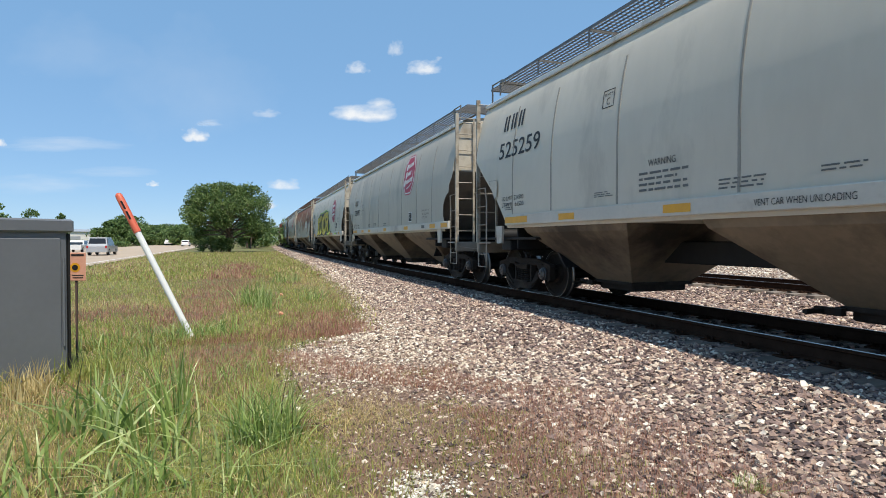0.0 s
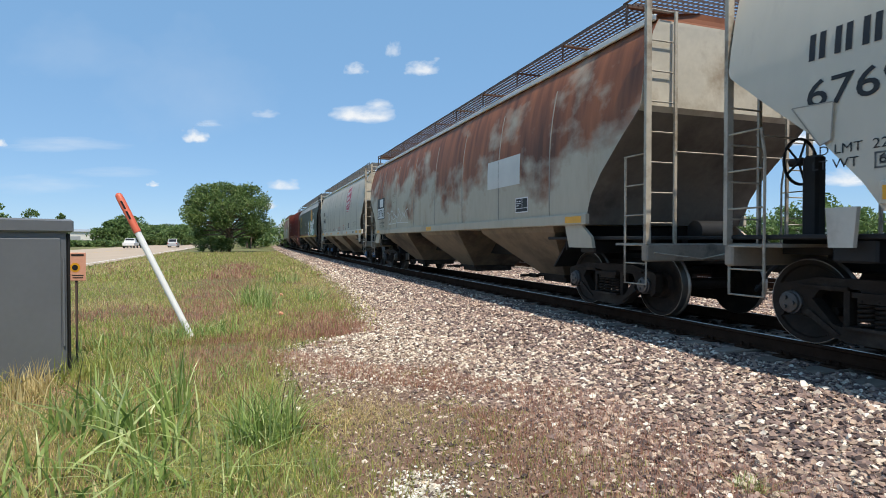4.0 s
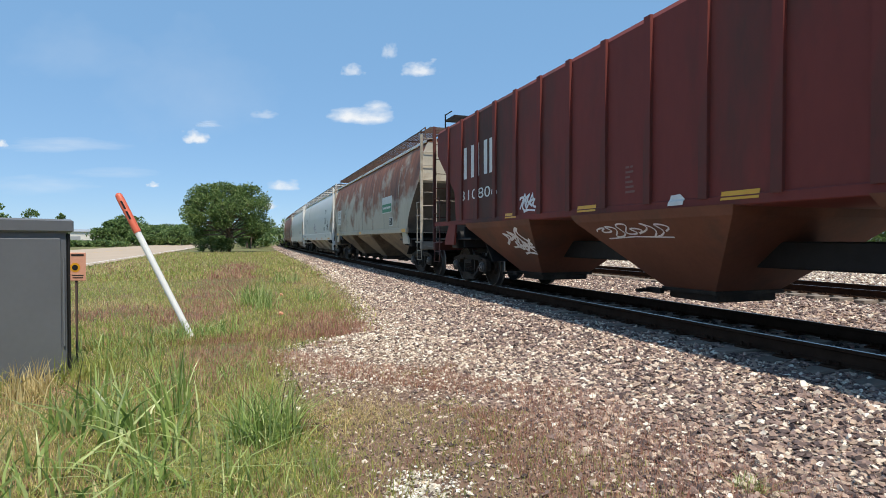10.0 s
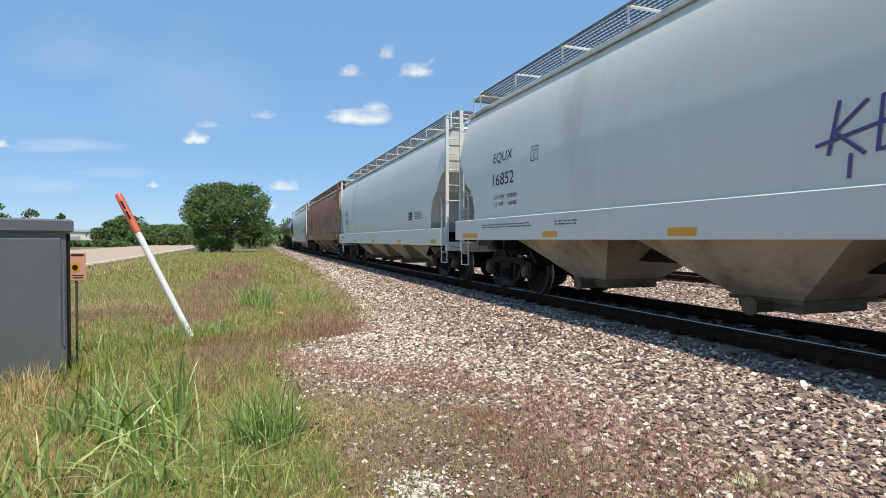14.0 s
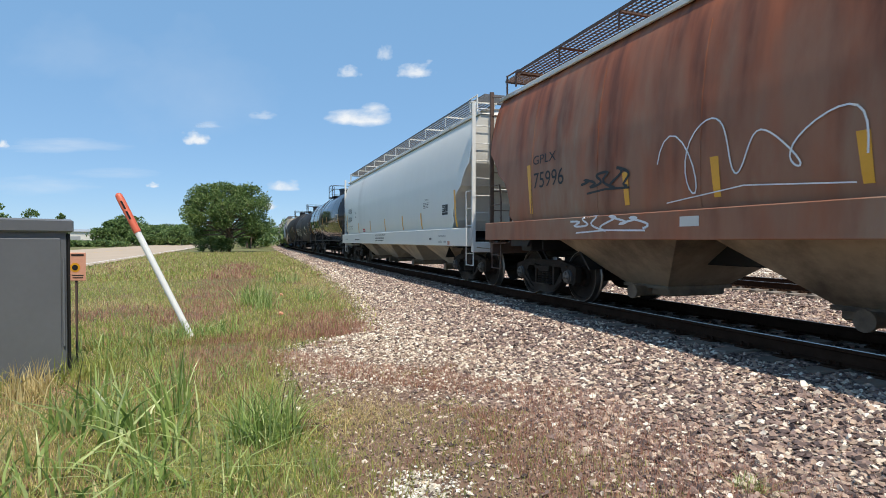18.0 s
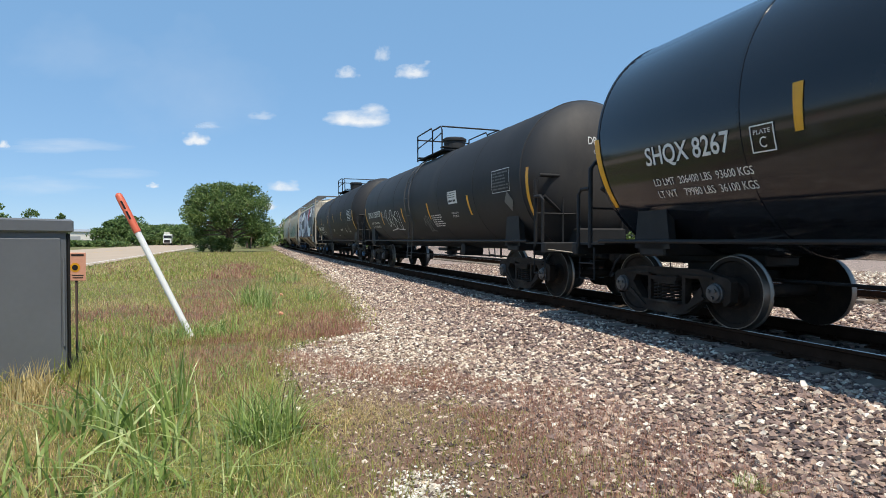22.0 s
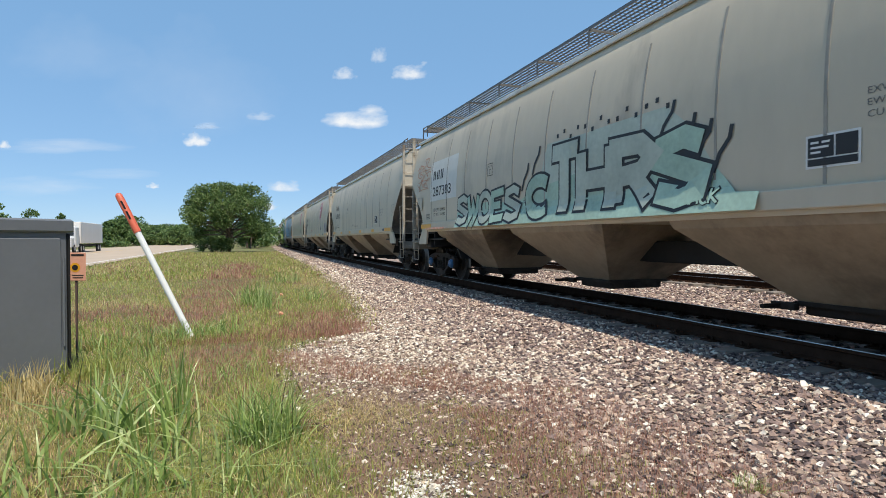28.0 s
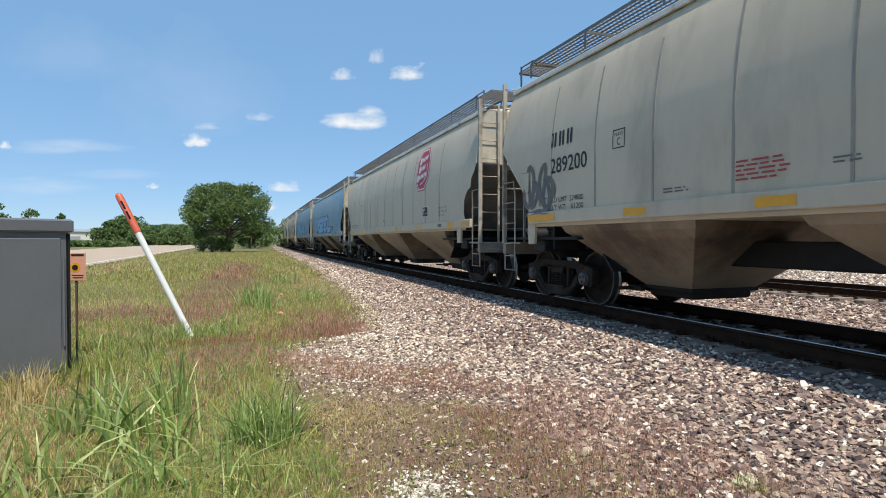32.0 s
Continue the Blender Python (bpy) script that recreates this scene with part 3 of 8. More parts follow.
def ramp_material(name, stops, rough=0.9, leaf=0.0, rscale=0.0):
    """Each piece takes its own colour from the ramp."""
    m = bpy.data.materials.new(name)
    m.use_nodes = True
    n, l = m.node_tree.nodes, m.node_tree.links
    b = n["Principled BSDF"]
    b.inputs["Roughness"].default_value = rough
    b.inputs["Specular IOR Level"].default_value = 0.3
    g = n.new("ShaderNodeNewGeometry")
    r = n.new("ShaderNodeValToRGB")
    r.color_ramp.elements[0].position, r.color_ramp.elements[0].color = stops[0][0], (*stops[0][1], 1)
    r.color_ramp.elements[1].position, r.color_ramp.elements[1].color = stops[-1][0], (*stops[-1][1], 1)
    for p, c in stops[1:-1]:
        r.color_ramp.elements.new(p).color = (*c, 1)
    l.new(g.outputs["Random Per Island"], r.inputs[0])
    out = r.outputs[0]
    if rscale:
        tc = n.new("ShaderNodeTexCoord")
        t = n.new("ShaderNodeTexNoise")
        t.inputs["Scale"].default_value, t.inputs["Detail"].default_value = rscale, 4
        l.new(tc.outputs["Object"], t.inputs["Vector"])
        mr = n.new("ShaderNodeMapRange")
        mr.inputs["From Min"].default_value, mr.inputs["From Max"].default_value = 0.3, 0.7
        mr.inputs["To Min"].default_value, mr.inputs["To Max"].default_value = 0.7, 1.25
        l.new(t.outputs[0], mr.inputs["Value"])
        mx = n.new("ShaderNodeMix")
        mx.data_type, mx.blend_type = "RGBA", "MULTIPLY"
        mx.inputs["Factor"].default_value = 1
        l.new(out, mx.inputs[6])
        cc = n.new("ShaderNodeCombineColor")
        for i in range(3):
            l.new(mr.outputs[0], cc.inputs[i])
        l.new(cc.outputs[0], mx.inputs[7])
        out = mx.outputs[2]
    l.new(out, b.inputs["Base Color"])
    if leaf:
        t = n.new("ShaderNodeBsdfTranslucent")
        l.new(out, t.inputs["Color"])
        mx = n.new("ShaderNodeMixShader")
        mx.inputs[0].default_value = leaf
        l.new(b.outputs[0], mx.inputs[1])
        l.new(t.outputs[0], mx.inputs[2])
        l.new(mx.outputs[0], n["Material Output"].inputs["Surface"])
    return m


M_STONES = ramp_material("crushed_stones", [(0.0, (0.07, 0.052, 0.05)), (0.28, (0.175, 0.126, 0.115)), (0.52, (0.295, 0.208, 0.178)), (0.74, (0.43, 0.31, 0.24)), (0.88, (0.60, 0.48, 0.375)), (1.0, (0.84, 0.77, 0.66))], rscale=25)
# Stone tones darkened to deepen the shade under the cars.
M_SHADESTONES = ramp_material("shade_dark_stones", [(0.0, (0.03, 0.026, 0.024)), (0.6, (0.075, 0.062, 0.055)), (1.0, (0.18, 0.15, 0.125))], rscale=25)
M_PALESTONES = ramp_material("pale_stones", [(0.0, (0.19, 0.13, 0.10)), (0.4, (0.41, 0.31, 0.235)), (0.75, (0.66, 0.57, 0.45)), (1.0, (0.86, 0.81, 0.70))], rscale=25)
M_WHITESTONES = ramp_material("white_stones", [(0.0, (0.34, 0.29, 0.22)), (0.5, (0.62, 0.57, 0.48)), (1.0, (0.85, 0.82, 0.75))], rscale=25)
M_GRIT = ramp_material("fine_grit", [(0.0, (0.09, 0.062, 0.05)), (0.5, (0.22, 0.15, 0.115)), (0.88, (0.38, 0.28, 0.21)), (1.0, (0.7, 0.62, 0.52))], rscale=25)
RNG = np.random.default_rng(7)


def scatter_stones(name, label, pts, sizes, material):
    """pts: n x 3 places; each stone is its own broken, angular lump with flat faces."""
    v = np.array([(0.98 * math.cos(i * math.pi / 3), 0.98 * math.sin(i * math.pi / 3), 0.3 * (-1) ** i) for i in range(6)] + [(0.12, 0.05, 0.84), (-0.1, 0.08, -0.84)])
    f = np.array([(i, (i + 1) % 6, 6) for i in range(6)] + [((i + 1) % 6, i, 7) for i in range(6)])
    n = len(pts)
    lump = v[None] * RNG.uniform(0.6, 1.25, (n, 8, 3))
    lump = lump * (sizes[:, None, None] * RNG.uniform(0.6, 1.35, (n, 1, 3)) * np.array([1.05, 1.05, 0.7]))
    a = RNG.uniform(0, 2 * np.pi, n)
    t = RNG.normal(0, 0.45, n)
    c, s = np.cos(a)[:, None], np.sin(a)[:, None]
    x, y, z = lump[..., 0], lump[..., 1], lump[..., 2]
    ct, st = np.cos(t)[:, None], np.sin(t)[:, None]
    y, z = y * ct - z * st, y * st + z * ct
    lump = np.stack([x * c - y * s, x * s + y * c, z], -1) + pts[:, None]
    idx = (f[None] + (np.arange(n) * 8)[:, None, None]).reshape(-1)
    me = quick_mesh(name, lump.reshape(-1, 3), idx, np.full(n * 12, 3), [material])
    me.shade_flat()
    return tagged(new(name, me), label, "stones", kind="stuff")


def edge_x(y):
    return TRACK_X + np.interp(y, EDGE_Y, EDGE_A) + y * y / 6200


def bed_height(x, y):
    a = x - TRACK_X - y * y / 6200
    t = np.clip((a + 3.6) / 2.0, 0, 1)
    z = 0.012 + 0.198 * t * t * (3 - 2 * t)
    z = np.where(a > 1.6, 0.21 - 0.06 * np.clip((a - 1.6) / 1.2, 0, 1), z)
    return z


def stones():
    def area(n, x0, x1, y0, y1):
        return RNG.uniform(x0, x1, n), RNG.uniform(y0, y1, n)
    xs, ys, ss = [], [], []
    for n, x0, x1, y0, y1, s0, s1 in ((40000, 0.3, 5.38, 1.8, 7.0, 0.010, 0.030), (38000, 0.3, 5.38, 7.0, 13.0, 0.012, 0.033), (26000, 2.4, 5.38, 13.0, 24.0, 0.018, 0.038), (12000, 3.0, 5.7, 24.0, 45.0, 0.028, 0.05)):
        x, y = area(n, x0, x1, y0, y1)
        keep = x > edge_x(y) + RNG.normal(0.05, 0.22, n)
        # thin out where weeds have taken the fine edge near the viewer
        keep &= RNG.random(n) < np.maximum(np.clip((x - 1.5 - 0.3 * np.sin(y * 2.1)) / 1.5, 0.2, 1), np.clip((y - 4.8) / 2.2, 0.2, 1))
        xs.append(x[keep]); ys.append(y[keep]); ss.append(RNG.uniform(s0, s1, keep.sum()) * RNG.choice([0.7, 1.0, 1.35], keep.sum(), p=[0.4, 0.45, 0.15]))
    for n, y0, y1 in ((9000, -3.0, 1.8), (7000, -12.0, -3.0)):
        x, y = area(n, 0.8, 5.38, y0, y1)
        keep = RNG.random(n) < np.clip((x - 1.2) / 1.6, 0.12, 1)
        xs.append(x[keep]); ys.append(y[keep]); ss.append(RNG.uniform(0.018, 0.034, keep.sum()))
    # the shoulder farther off
    y = 45 + 85 * RNG.random(9000) ** 1.3
    xs.append(TRACK_X + y * y / 6200 + RNG.uniform(-3.0, -1.2, len(y))); ys.append(y); ss.append(RNG.uniform(0.045, 0.085, len(y)))
    x, y, s = np.concatenate(xs), np.concatenate(ys), np.concatenate(ss)
    big = np.clip((x - 1.0) / 3.0, 0, 1)
    s = s * (0.72 + 0.4 * big)
    p = np.stack([x, y, bed_height(x, y) + s * 0.35], 1)
    pale = RNG.random(len(x)) > np.maximum(np.clip((x - 1.5 - 0.05 * np.clip(y - 8, 0, 20)) / 2.5, 0.15, 0.92), np.clip((6.0 - y) / 1.4, 0, 0.88))
    scatter_stones("ballast_stones", "loose grey and pinkish crushed stones beside the rails", p[~pale], s[~pale], M_STONES)
    scatter_stones("pale_gravel", "pale cream gravel spread at the edge of the grass", p[pale], s[pale], M_PALESTONES)
    # fine grit between the weeds
    x, y = area(26000, 0.35, 3.8, 2.1, 8.2)
    keep = RNG.random(len(x)) < np.clip((7.6 - y) / 3.0, 0.15, 1) * np.clip((4.0 - x) / 1.6, 0.1, 1)
    x, y = x[keep], y[keep]
    s = RNG.uniform(0.005, 0.012, len(x))
    scatter_stones("fine_grit", "fine tan and grey grit trodden into the earth", np.stack([x, y, bed_height(x, y) + s * 0.5], 1), s, M_GRIT)
    x, y = area(20000, 7.4, 13.2, 3.0, 30.0)
    keep = np.abs(x - TRACK_X - 0.75) > 0.12
    x, y = x[keep], y[keep]
    s = RNG.uniform(0.026, 0.05, len(x))
    scatter_stones("far_ballast_stones", "loose grey crushed stones between the two tracks", np.stack([x, y, bed_height(x, y) + s * 0.3], 1), s, M_STONES)
    x, y = area(9000, 15.2, 26.0, 8.0, 40.0)
    s = RNG.uniform(0.04, 0.072, len(x))
    scatter_stones("yard_stones", "pale crushed stones beyond the second track", np.stack([x, y, bed_height(x, y) + s * 0.3], 1), s, M_PALESTONES)
    # in the crib between the ties
    x, y = area(15000, 5.0, 8.0, 2.0, 28.0)
    s = RNG.uniform(0.018, 0.036, len(x))
    keep = (np.abs(np.abs(x - TRACK_X) - 0.7525) > 0.1) & ((((y + 3.0) % 0.54 > 0.13) & ((y + 3.0) % 0.54 < 0.41)) | (x < 5.27) | (RNG.random(len(x)) < 0.05))
    p = np.stack([x, y, np.where((y + 3.0) % 0.54 < 0.13, 0.245, 0.222)], 1)
    clean = keep & (x < 5.78)
    # crib stones whose dark colour stands in for under-car shade
    grimy = keep & (x >= 5.78)
    scatter_stones("shoulder_stones", "crushed stones packed round the ends of the ties", p[clean], s[clean], M_STONES)
    scatter_stones("crib_stones", "crushed stones packed between the ties, coloured dark for the shade under the cars", p[grimy], s[grimy], M_SHADESTONES)
    x, y = RNG.normal(1.04, 0.12, 480), RNG.normal(3.24, 0.14, 480)
    s = RNG.uniform(0.005, 0.017, 480)
    scatter_stones("white_gravel", "small heap of whitish gravel in the grass", np.stack([x, y, 0.014 + s * 0.6], 1), s, M_WHITESTONES)


stones()

GREEN = ramp_material("green_grass", [(0, (0.19, 0.225, 0.05)), (0.5, (0.38, 0.41, 0.105)), (1, (0.60, 0.58, 0.21))], 0.6, 0.4)
LUSH = ramp_material("lush_grass", [(0, (0.13, 0.20, 0.05)), (0.5, (0.34, 0.45, 0.13)), (1, (0.66, 0.72, 0.34))], 0.3, 0.45)
STRAW = ramp_material("straw_grass", [(0, (0.42, 0.31, 0.13)), (0.5, (0.64, 0.50, 0.23)), (1, (0.80, 0.67, 0.39))], 0.7, 0.35)
RUSSET = ramp_material("russet_weeds", [(0, (0.24, 0.105, 0.078)), (0.5, (0.44, 0.22, 0.16)), (1, (0.64, 0.40, 0.29))], 0.8, 0.3)


def blades(name, label, x, y, height, width, material, lean=0.35, z=-0.01):
    """Tapered, bent grass blades."""
    n = len(x)
    a = RNG.uniform(0, 2 * np.pi, n)
    h = height * RNG.uniform(0.55, 1.1, n)
    w = width * RNG.uniform(0.7, 1.3, n)
    bend = h * np.abs(RNG.normal(0, lean, n))
    dx, dy = np.cos(a), np.sin(a)
    f = RNG.uniform(0, 2 * np.pi, n)
    px, py = np.cos(f) * w / 2, np.sin(f) * w / 2
    zz = np.full(n, z) if np.isscalar(z) else z
    def pt(t, k, side):
        return np.stack([x + dx * bend * t * t + side * px * k, y + dy * bend * t * t + side * py * k, zz + h * (t - 0.18 * t * t * np.minimum(1.6, bend / h))], 1)
    v = np.stack([pt(0, 1, -1), pt(0, 1, 1), pt(0.5, 0.85, -1), pt(0.5, 0.85, 1), pt(0.8, 0.5, -1), pt(0.8, 0.5, 1), pt(1.0, 0, 0)], 1).reshape(-1, 3)
    base = (np.arange(n) * 7)[:, None]
    loops = (np.array([0, 1, 3, 2, 2, 3, 5, 4, 4, 5, 6])[None] + base).reshape(-1)
    sizes = np.tile([4, 4, 3], n)
    return tagged(new(name, quick_mesh(name, v, loops, sizes, [material])), label, "grass", kind="stuff")


def field_noise(x, y, k, o):
    return np.array([noise.noise(Vector((a * k + o, b * k - o, o))) for a, b in zip(x, y)])


def meadow():
    def spread(n, y0, y1, left):
        y = y0 + (y1 - y0) * RNG.random(n) ** 1.4
        x1 = edge_x(y) + RNG.normal(0.05, 0.22, n)
        x0 = np.maximum(left, -0.42 * y - 0.6)
        return x0 + (x1 - x0) * RNG.random(n), y
    # patches as middle, reach across and reach along
    red_spots = ((-0.25, 8.0, 0.45, 1.3), (-1.05, 12.3, 0.55, 1.3), (-0.85, 15.5, 0.65, 2.8), (-0.55, 22.0, 0.8, 6.0), (-0.2, 32.0, 0.9, 7.0), (1.35, 9.3, 0.9, 0.8), (1.6, 11.0, 0.6, 1.5), (-2.4, 13.2, 1.1, 0.9))
    tan_spots = ((-2.9, 14.6, 1.1, 1.2), (-1.95, 5.9, 0.45, 0.9), (-1.5, 5.0, 0.3, 0.6), (2.2, 20.0, 0.7, 7.0), (-6.5, 36.0, 1.2, 12.0))
    lush_spots = ((0.25, 14.0, 0.5, 2.5), (-3.6, 21.0, 1.8, 5.0), (1.6, 15.5, 0.5, 2.0), (0.9, 26.0, 0.9, 9.0), (-1.2, 9.6, 1.2, 1.2), (-4.0, 40.0, 3.0, 14.0), (0.0, 4.0, 0.8, 1.2))
    def amount(spots, x, y):
        return sum(np.exp(-((x - a) / c) ** 2 - ((y - b) / d) ** 2) for a, b, c, d in spots)
    for n, y0, y1, left, h, w in ((46000, 2.0, 9.2, -4.2, 0.105, 0.006), (46000, 9.0, 24.0, -10.0, 0.14, 0.010), (26000, 24.0, 75.0, -8.4, 0.2, 0.03)):
        x, y = spread(n, y0, y1, left)
        r = amount(red_spots, x, y) + 0.3 * field_noise(x, y, 0.9, 3.0)
        dry = amount(tan_spots, x, y) + 0.45 * field_noise(x, y, 0.6, 9.0) - 0.6 * amount(lush_spots, x, y)
        pick = RNG.random(n)
        red = (r > 0.3 + 0.25 * RNG.normal(0, 1, n)) & (pick < 0.92) | (pick < 0.08)
        straw = ~red & ((dry > 0.25 + 0.2 * RNG.normal(0, 1, n)) & (pick < 0.78) | (pick < 0.26))
        green = ~red & ~straw
        tall = 1 + 0.35 * field_noise(x, y, 1.3, 6.0)
        blades("green_grass", "green verge grass", x[green], y[green], h * tall[green], w, GREEN, 0.65)
        blades("straw_grass", "dry straw-coloured grass among the green", x[straw], y[straw], h * 0.95 * tall[straw], w, STRAW, 0.85)
        blades("russet_weeds", "reddish-brown dried weeds in patches", x[red], y[red], h * 0.9 * tall[red], w * 0.9, RUSSET, 0.55)
    # behind and beside the viewer
    n = 26000
    x, y = RNG.uniform(-9.0, 0.9, n), RNG.uniform(-9.0, 8.0, n)
    out = (np.hypot(x, y) > 0.7) & ((x < -0.42 * y - 0.5) | (y < 2.1))
    x, y = x[out], y[out]
    straw = RNG.random(len(x)) < 0.25
    blades("green_grass", "green verge grass", x[~straw], y[~straw], 0.15, 0.014, GREEN, 0.6)
    blades("straw_grass", "dry straw-coloured grass among the green", x[straw], y[straw], 0.14, 0.014, STRAW, 0.8)
    # thin weeds that stand in the gravel near the viewer: a reddish band, and an olive mat round the white stones
    n = 150000
    x, y = RNG.uniform(0.3, 4.0, n), RNG.uniform(-3.0, 8.8, n)
    wob = field_noise(x, y, 1.4, 5.0) + 0.6 * field_noise(x, y, 4.0, 2.0)
    band = np.exp(-((y - 7.4 + 1.15 * (x - 0.5)) / 0.55) ** 2)
    mat_ = np.clip((5.3 - y) / 0.7, 0, 1) * np.clip((2.7 - x) / 0.8, 0, 1)
    brown = np.clip((5.0 - y) / 1.0, 0, 1) * np.clip((x - 1.5) / 0.5, 0, 1) * np.clip((3.9 - x) / 0.9, 0, 1)
    pick = RNG.random(n)
    red = (pick < 0.52) & (np.maximum(band, brown) + 0.5 * wob > 0.3)
    tan = (pick > 0.52) & (pick < 0.64) & (np.maximum(np.maximum(mat_, band), brown) + 0.5 * wob > 0.55)
    green = (pick > 0.7) & (mat_ + 0.8 * wob > 0.55)
    blades("gravel_weeds", "sparse reddish-brown weeds growing through the gravel", x[red], y[red], 0.085, 0.004, RUSSET, 0.55, 0.0)
    blades("gravel_straw", "sparse dry straw growing through the gravel", x[tan], y[tan], 0.06, 0.0035, STRAW, 0.9, 0.0)
    blades("gravel_grass", "low olive grass growing through the gravel", x[green], y[green], 0.075, 0.004, GREEN, 0.6, 0.0)
    # flattened dead stems
    n = 420
    x, y = RNG.normal(0.95, 0.25, n), RNG.normal(4.75, 0.3, n)
    blades("dead_stems", "flattened dead grass stems on the earth", x, y, 0.16, 0.004, STRAW, 2.2, 0.012)


meadow()


def clump(x, y, r, n, h, w, seed, lean, label="tall lush green grass clump"):
    global RNG
    RNG = np.random.default_rng(seed)
    a, d = RNG.uniform(0, 2 * np.pi, n), r * np.sqrt(RNG.random(n))
    return blades("grass_clump", label, x + d * np.cos(a), y + d * np.sin(a), h, w, LUSH, lean)


# middle, reach, number, height, width and lean of each clump
for i, (cx, cy, cr, cn, ch, cw, cl) in enumerate(((0.24, 4.4, 0.20, 190, 0.50, 0.013, 0.62), (0.02, 4.5, 0.13, 70, 0.46, 0.012, 0.7), (-0.58, 5.45, 0.14, 46, 0.62, 0.020, 0.28), (-1.2, 5.25, 0.30, 40, 0.56, 0.032, 0.45), (-0.62, 4.7, 0.34, 42, 0.50, 0.030, 0.6),
                                                  (-0.95, 4.9, 0.25, 26, 0.55, 0.030, 0.5), (-1.35, 4.2, 0.3, 34, 0.36, 0.026, 0.8), (-0.3, 4.1, 0.4, 40, 0.34, 0.022, 0.9), (-0.9, 3.9, 0.5, 60, 0.30, 0.024, 0.9), (0.25, 3.6, 0.4, 90, 0.26, 0.012, 0.8), (-0.3, 3.4, 0.5, 90, 0.26, 0.014, 0.8),
                                                  (-0.8, 9.4, 0.35, 80, 0.42, 0.018, 0.7), (-0.35, 9.7, 0.4, 70, 0.40, 0.018, 0.6), (-1.7, 9.0, 0.5, 80, 0.40, 0.018, 0.7), (-1.35, 8.2, 0.4, 60, 0.3, 0.016, 0.7), (0.25, 14.2, 0.45, 90, 0.6, 0.026, 0.5), (0.5, 12.9, 0.35, 50, 0.5, 0.022, 0.5),
                                                  (1.7, 14.6, 0.35, 45, 0.45, 0.024, 0.6), (-1.1, 6.6, 0.5, 60, 0.26, 0.014, 0.7), (-0.2, 6.6, 0.4, 60, 0.26, 0.012, 0.7), (1.6, 21.0, 0.6, 60, 0.5, 0.03, 0.6), (2.96, 2.56, 0.10, 160, 0.10, 0.006, 1.0))):
    clump(cx, cy, cr, cn, ch, cw * 0.85, 20 + i, cl * 1.3)
# dark stalks that stand out of the grass
for j, (px0, py0) in enumerate(((-1.72, 7.05), (-2.05, 6.75), (-2.4, 6.5), (-2.75, 6.2), (-1.5, 7.3), (-1.9, 6.3))):
    RNG = np.random.default_rng(300 + j)
    a, d = RNG.uniform(0, 2 * np.pi, 70), 0.22 * np.sqrt(RNG.random(70))
    blades("straw_tuft", "pale seeding grass tuft at the foot of the cabinet", px0 + d * np.cos(a), py0 + d * np.sin(a), 0.36, 0.011, STRAW if j % 2 else GREEN, 0.6)
STALK = ramp_material("seed_stalks", [(0, (0.05, 0.06, 0.03)), (1, (0.12, 0.11, 0.06))], 0.7, 0.1)
RNG = np.random.default_rng(55)
blades("seed_stalk_grass", "dark upright seed stalks standing in the grass", np.array([0.06, 0.27, 0.36, -0.52, -0.62, -0.86, -1.1, -1.25]), np.array([4.55, 4.45, 4.4, 5.4, 5.5, 4.9, 5.3, 5.1]), 0.72, 0.013, STALK, 0.14)
M_BLOOM = mat("orange_petals", (0.80, 0.36, 0.22), 0.6, var=0.2, scale=40)
# two small orange blooms
for fx, fy in ((0.9, 14.0), (0.66, 10.4)):
    k = Kit()
    k.tube([(0, 0, -0.02), (0.02, 0, 0.1), (0.01, 0.01, 0.22)], 0.004, 5)
    bloom = tagged(new("wildflower"), "small orange wildflower on a thin green stem in the verge", "flower", "wildflowers")
    bloom.matrix_world = pose(fx, fy, 0)
    part("stem", k.mesh("stem", GREEN), bloom)
    k = Kit()
    for q in range(7):
        k.lathe([(-0.02, 0.006), (-0.008, 0.022), (0.008, 0.026), (0.02, 0.012)], 7, "z", (0.022 * math.cos(q * 0.9), 0.022 * math.sin(q * 0.9), 0.22 + 0.01 * (q % 3)))
    part("bloom", k.mesh("bloom", M_BLOOM), bloom)
RNG = np.random.default_rng(77)

M_BARK = mat("tree_bark", (0.11, 0.085, 0.06), 0.9, var=0.3, scale=6, bump=0.5, bump_scale=18)
M_LEAF = ramp_material("tree_leaves", [(0, (0.055, 0.10, 0.028)), (0.5, (0.115, 0.18, 0.05)), (1, (0.23, 0.29, 0.10))], 0.45, 0.3)
M_LEAFDARK = ramp_material("hedge_leaves", [(0, (0.065, 0.12, 0.036)), (1, (0.19, 0.27, 0.09))], 0.5, 0.3)


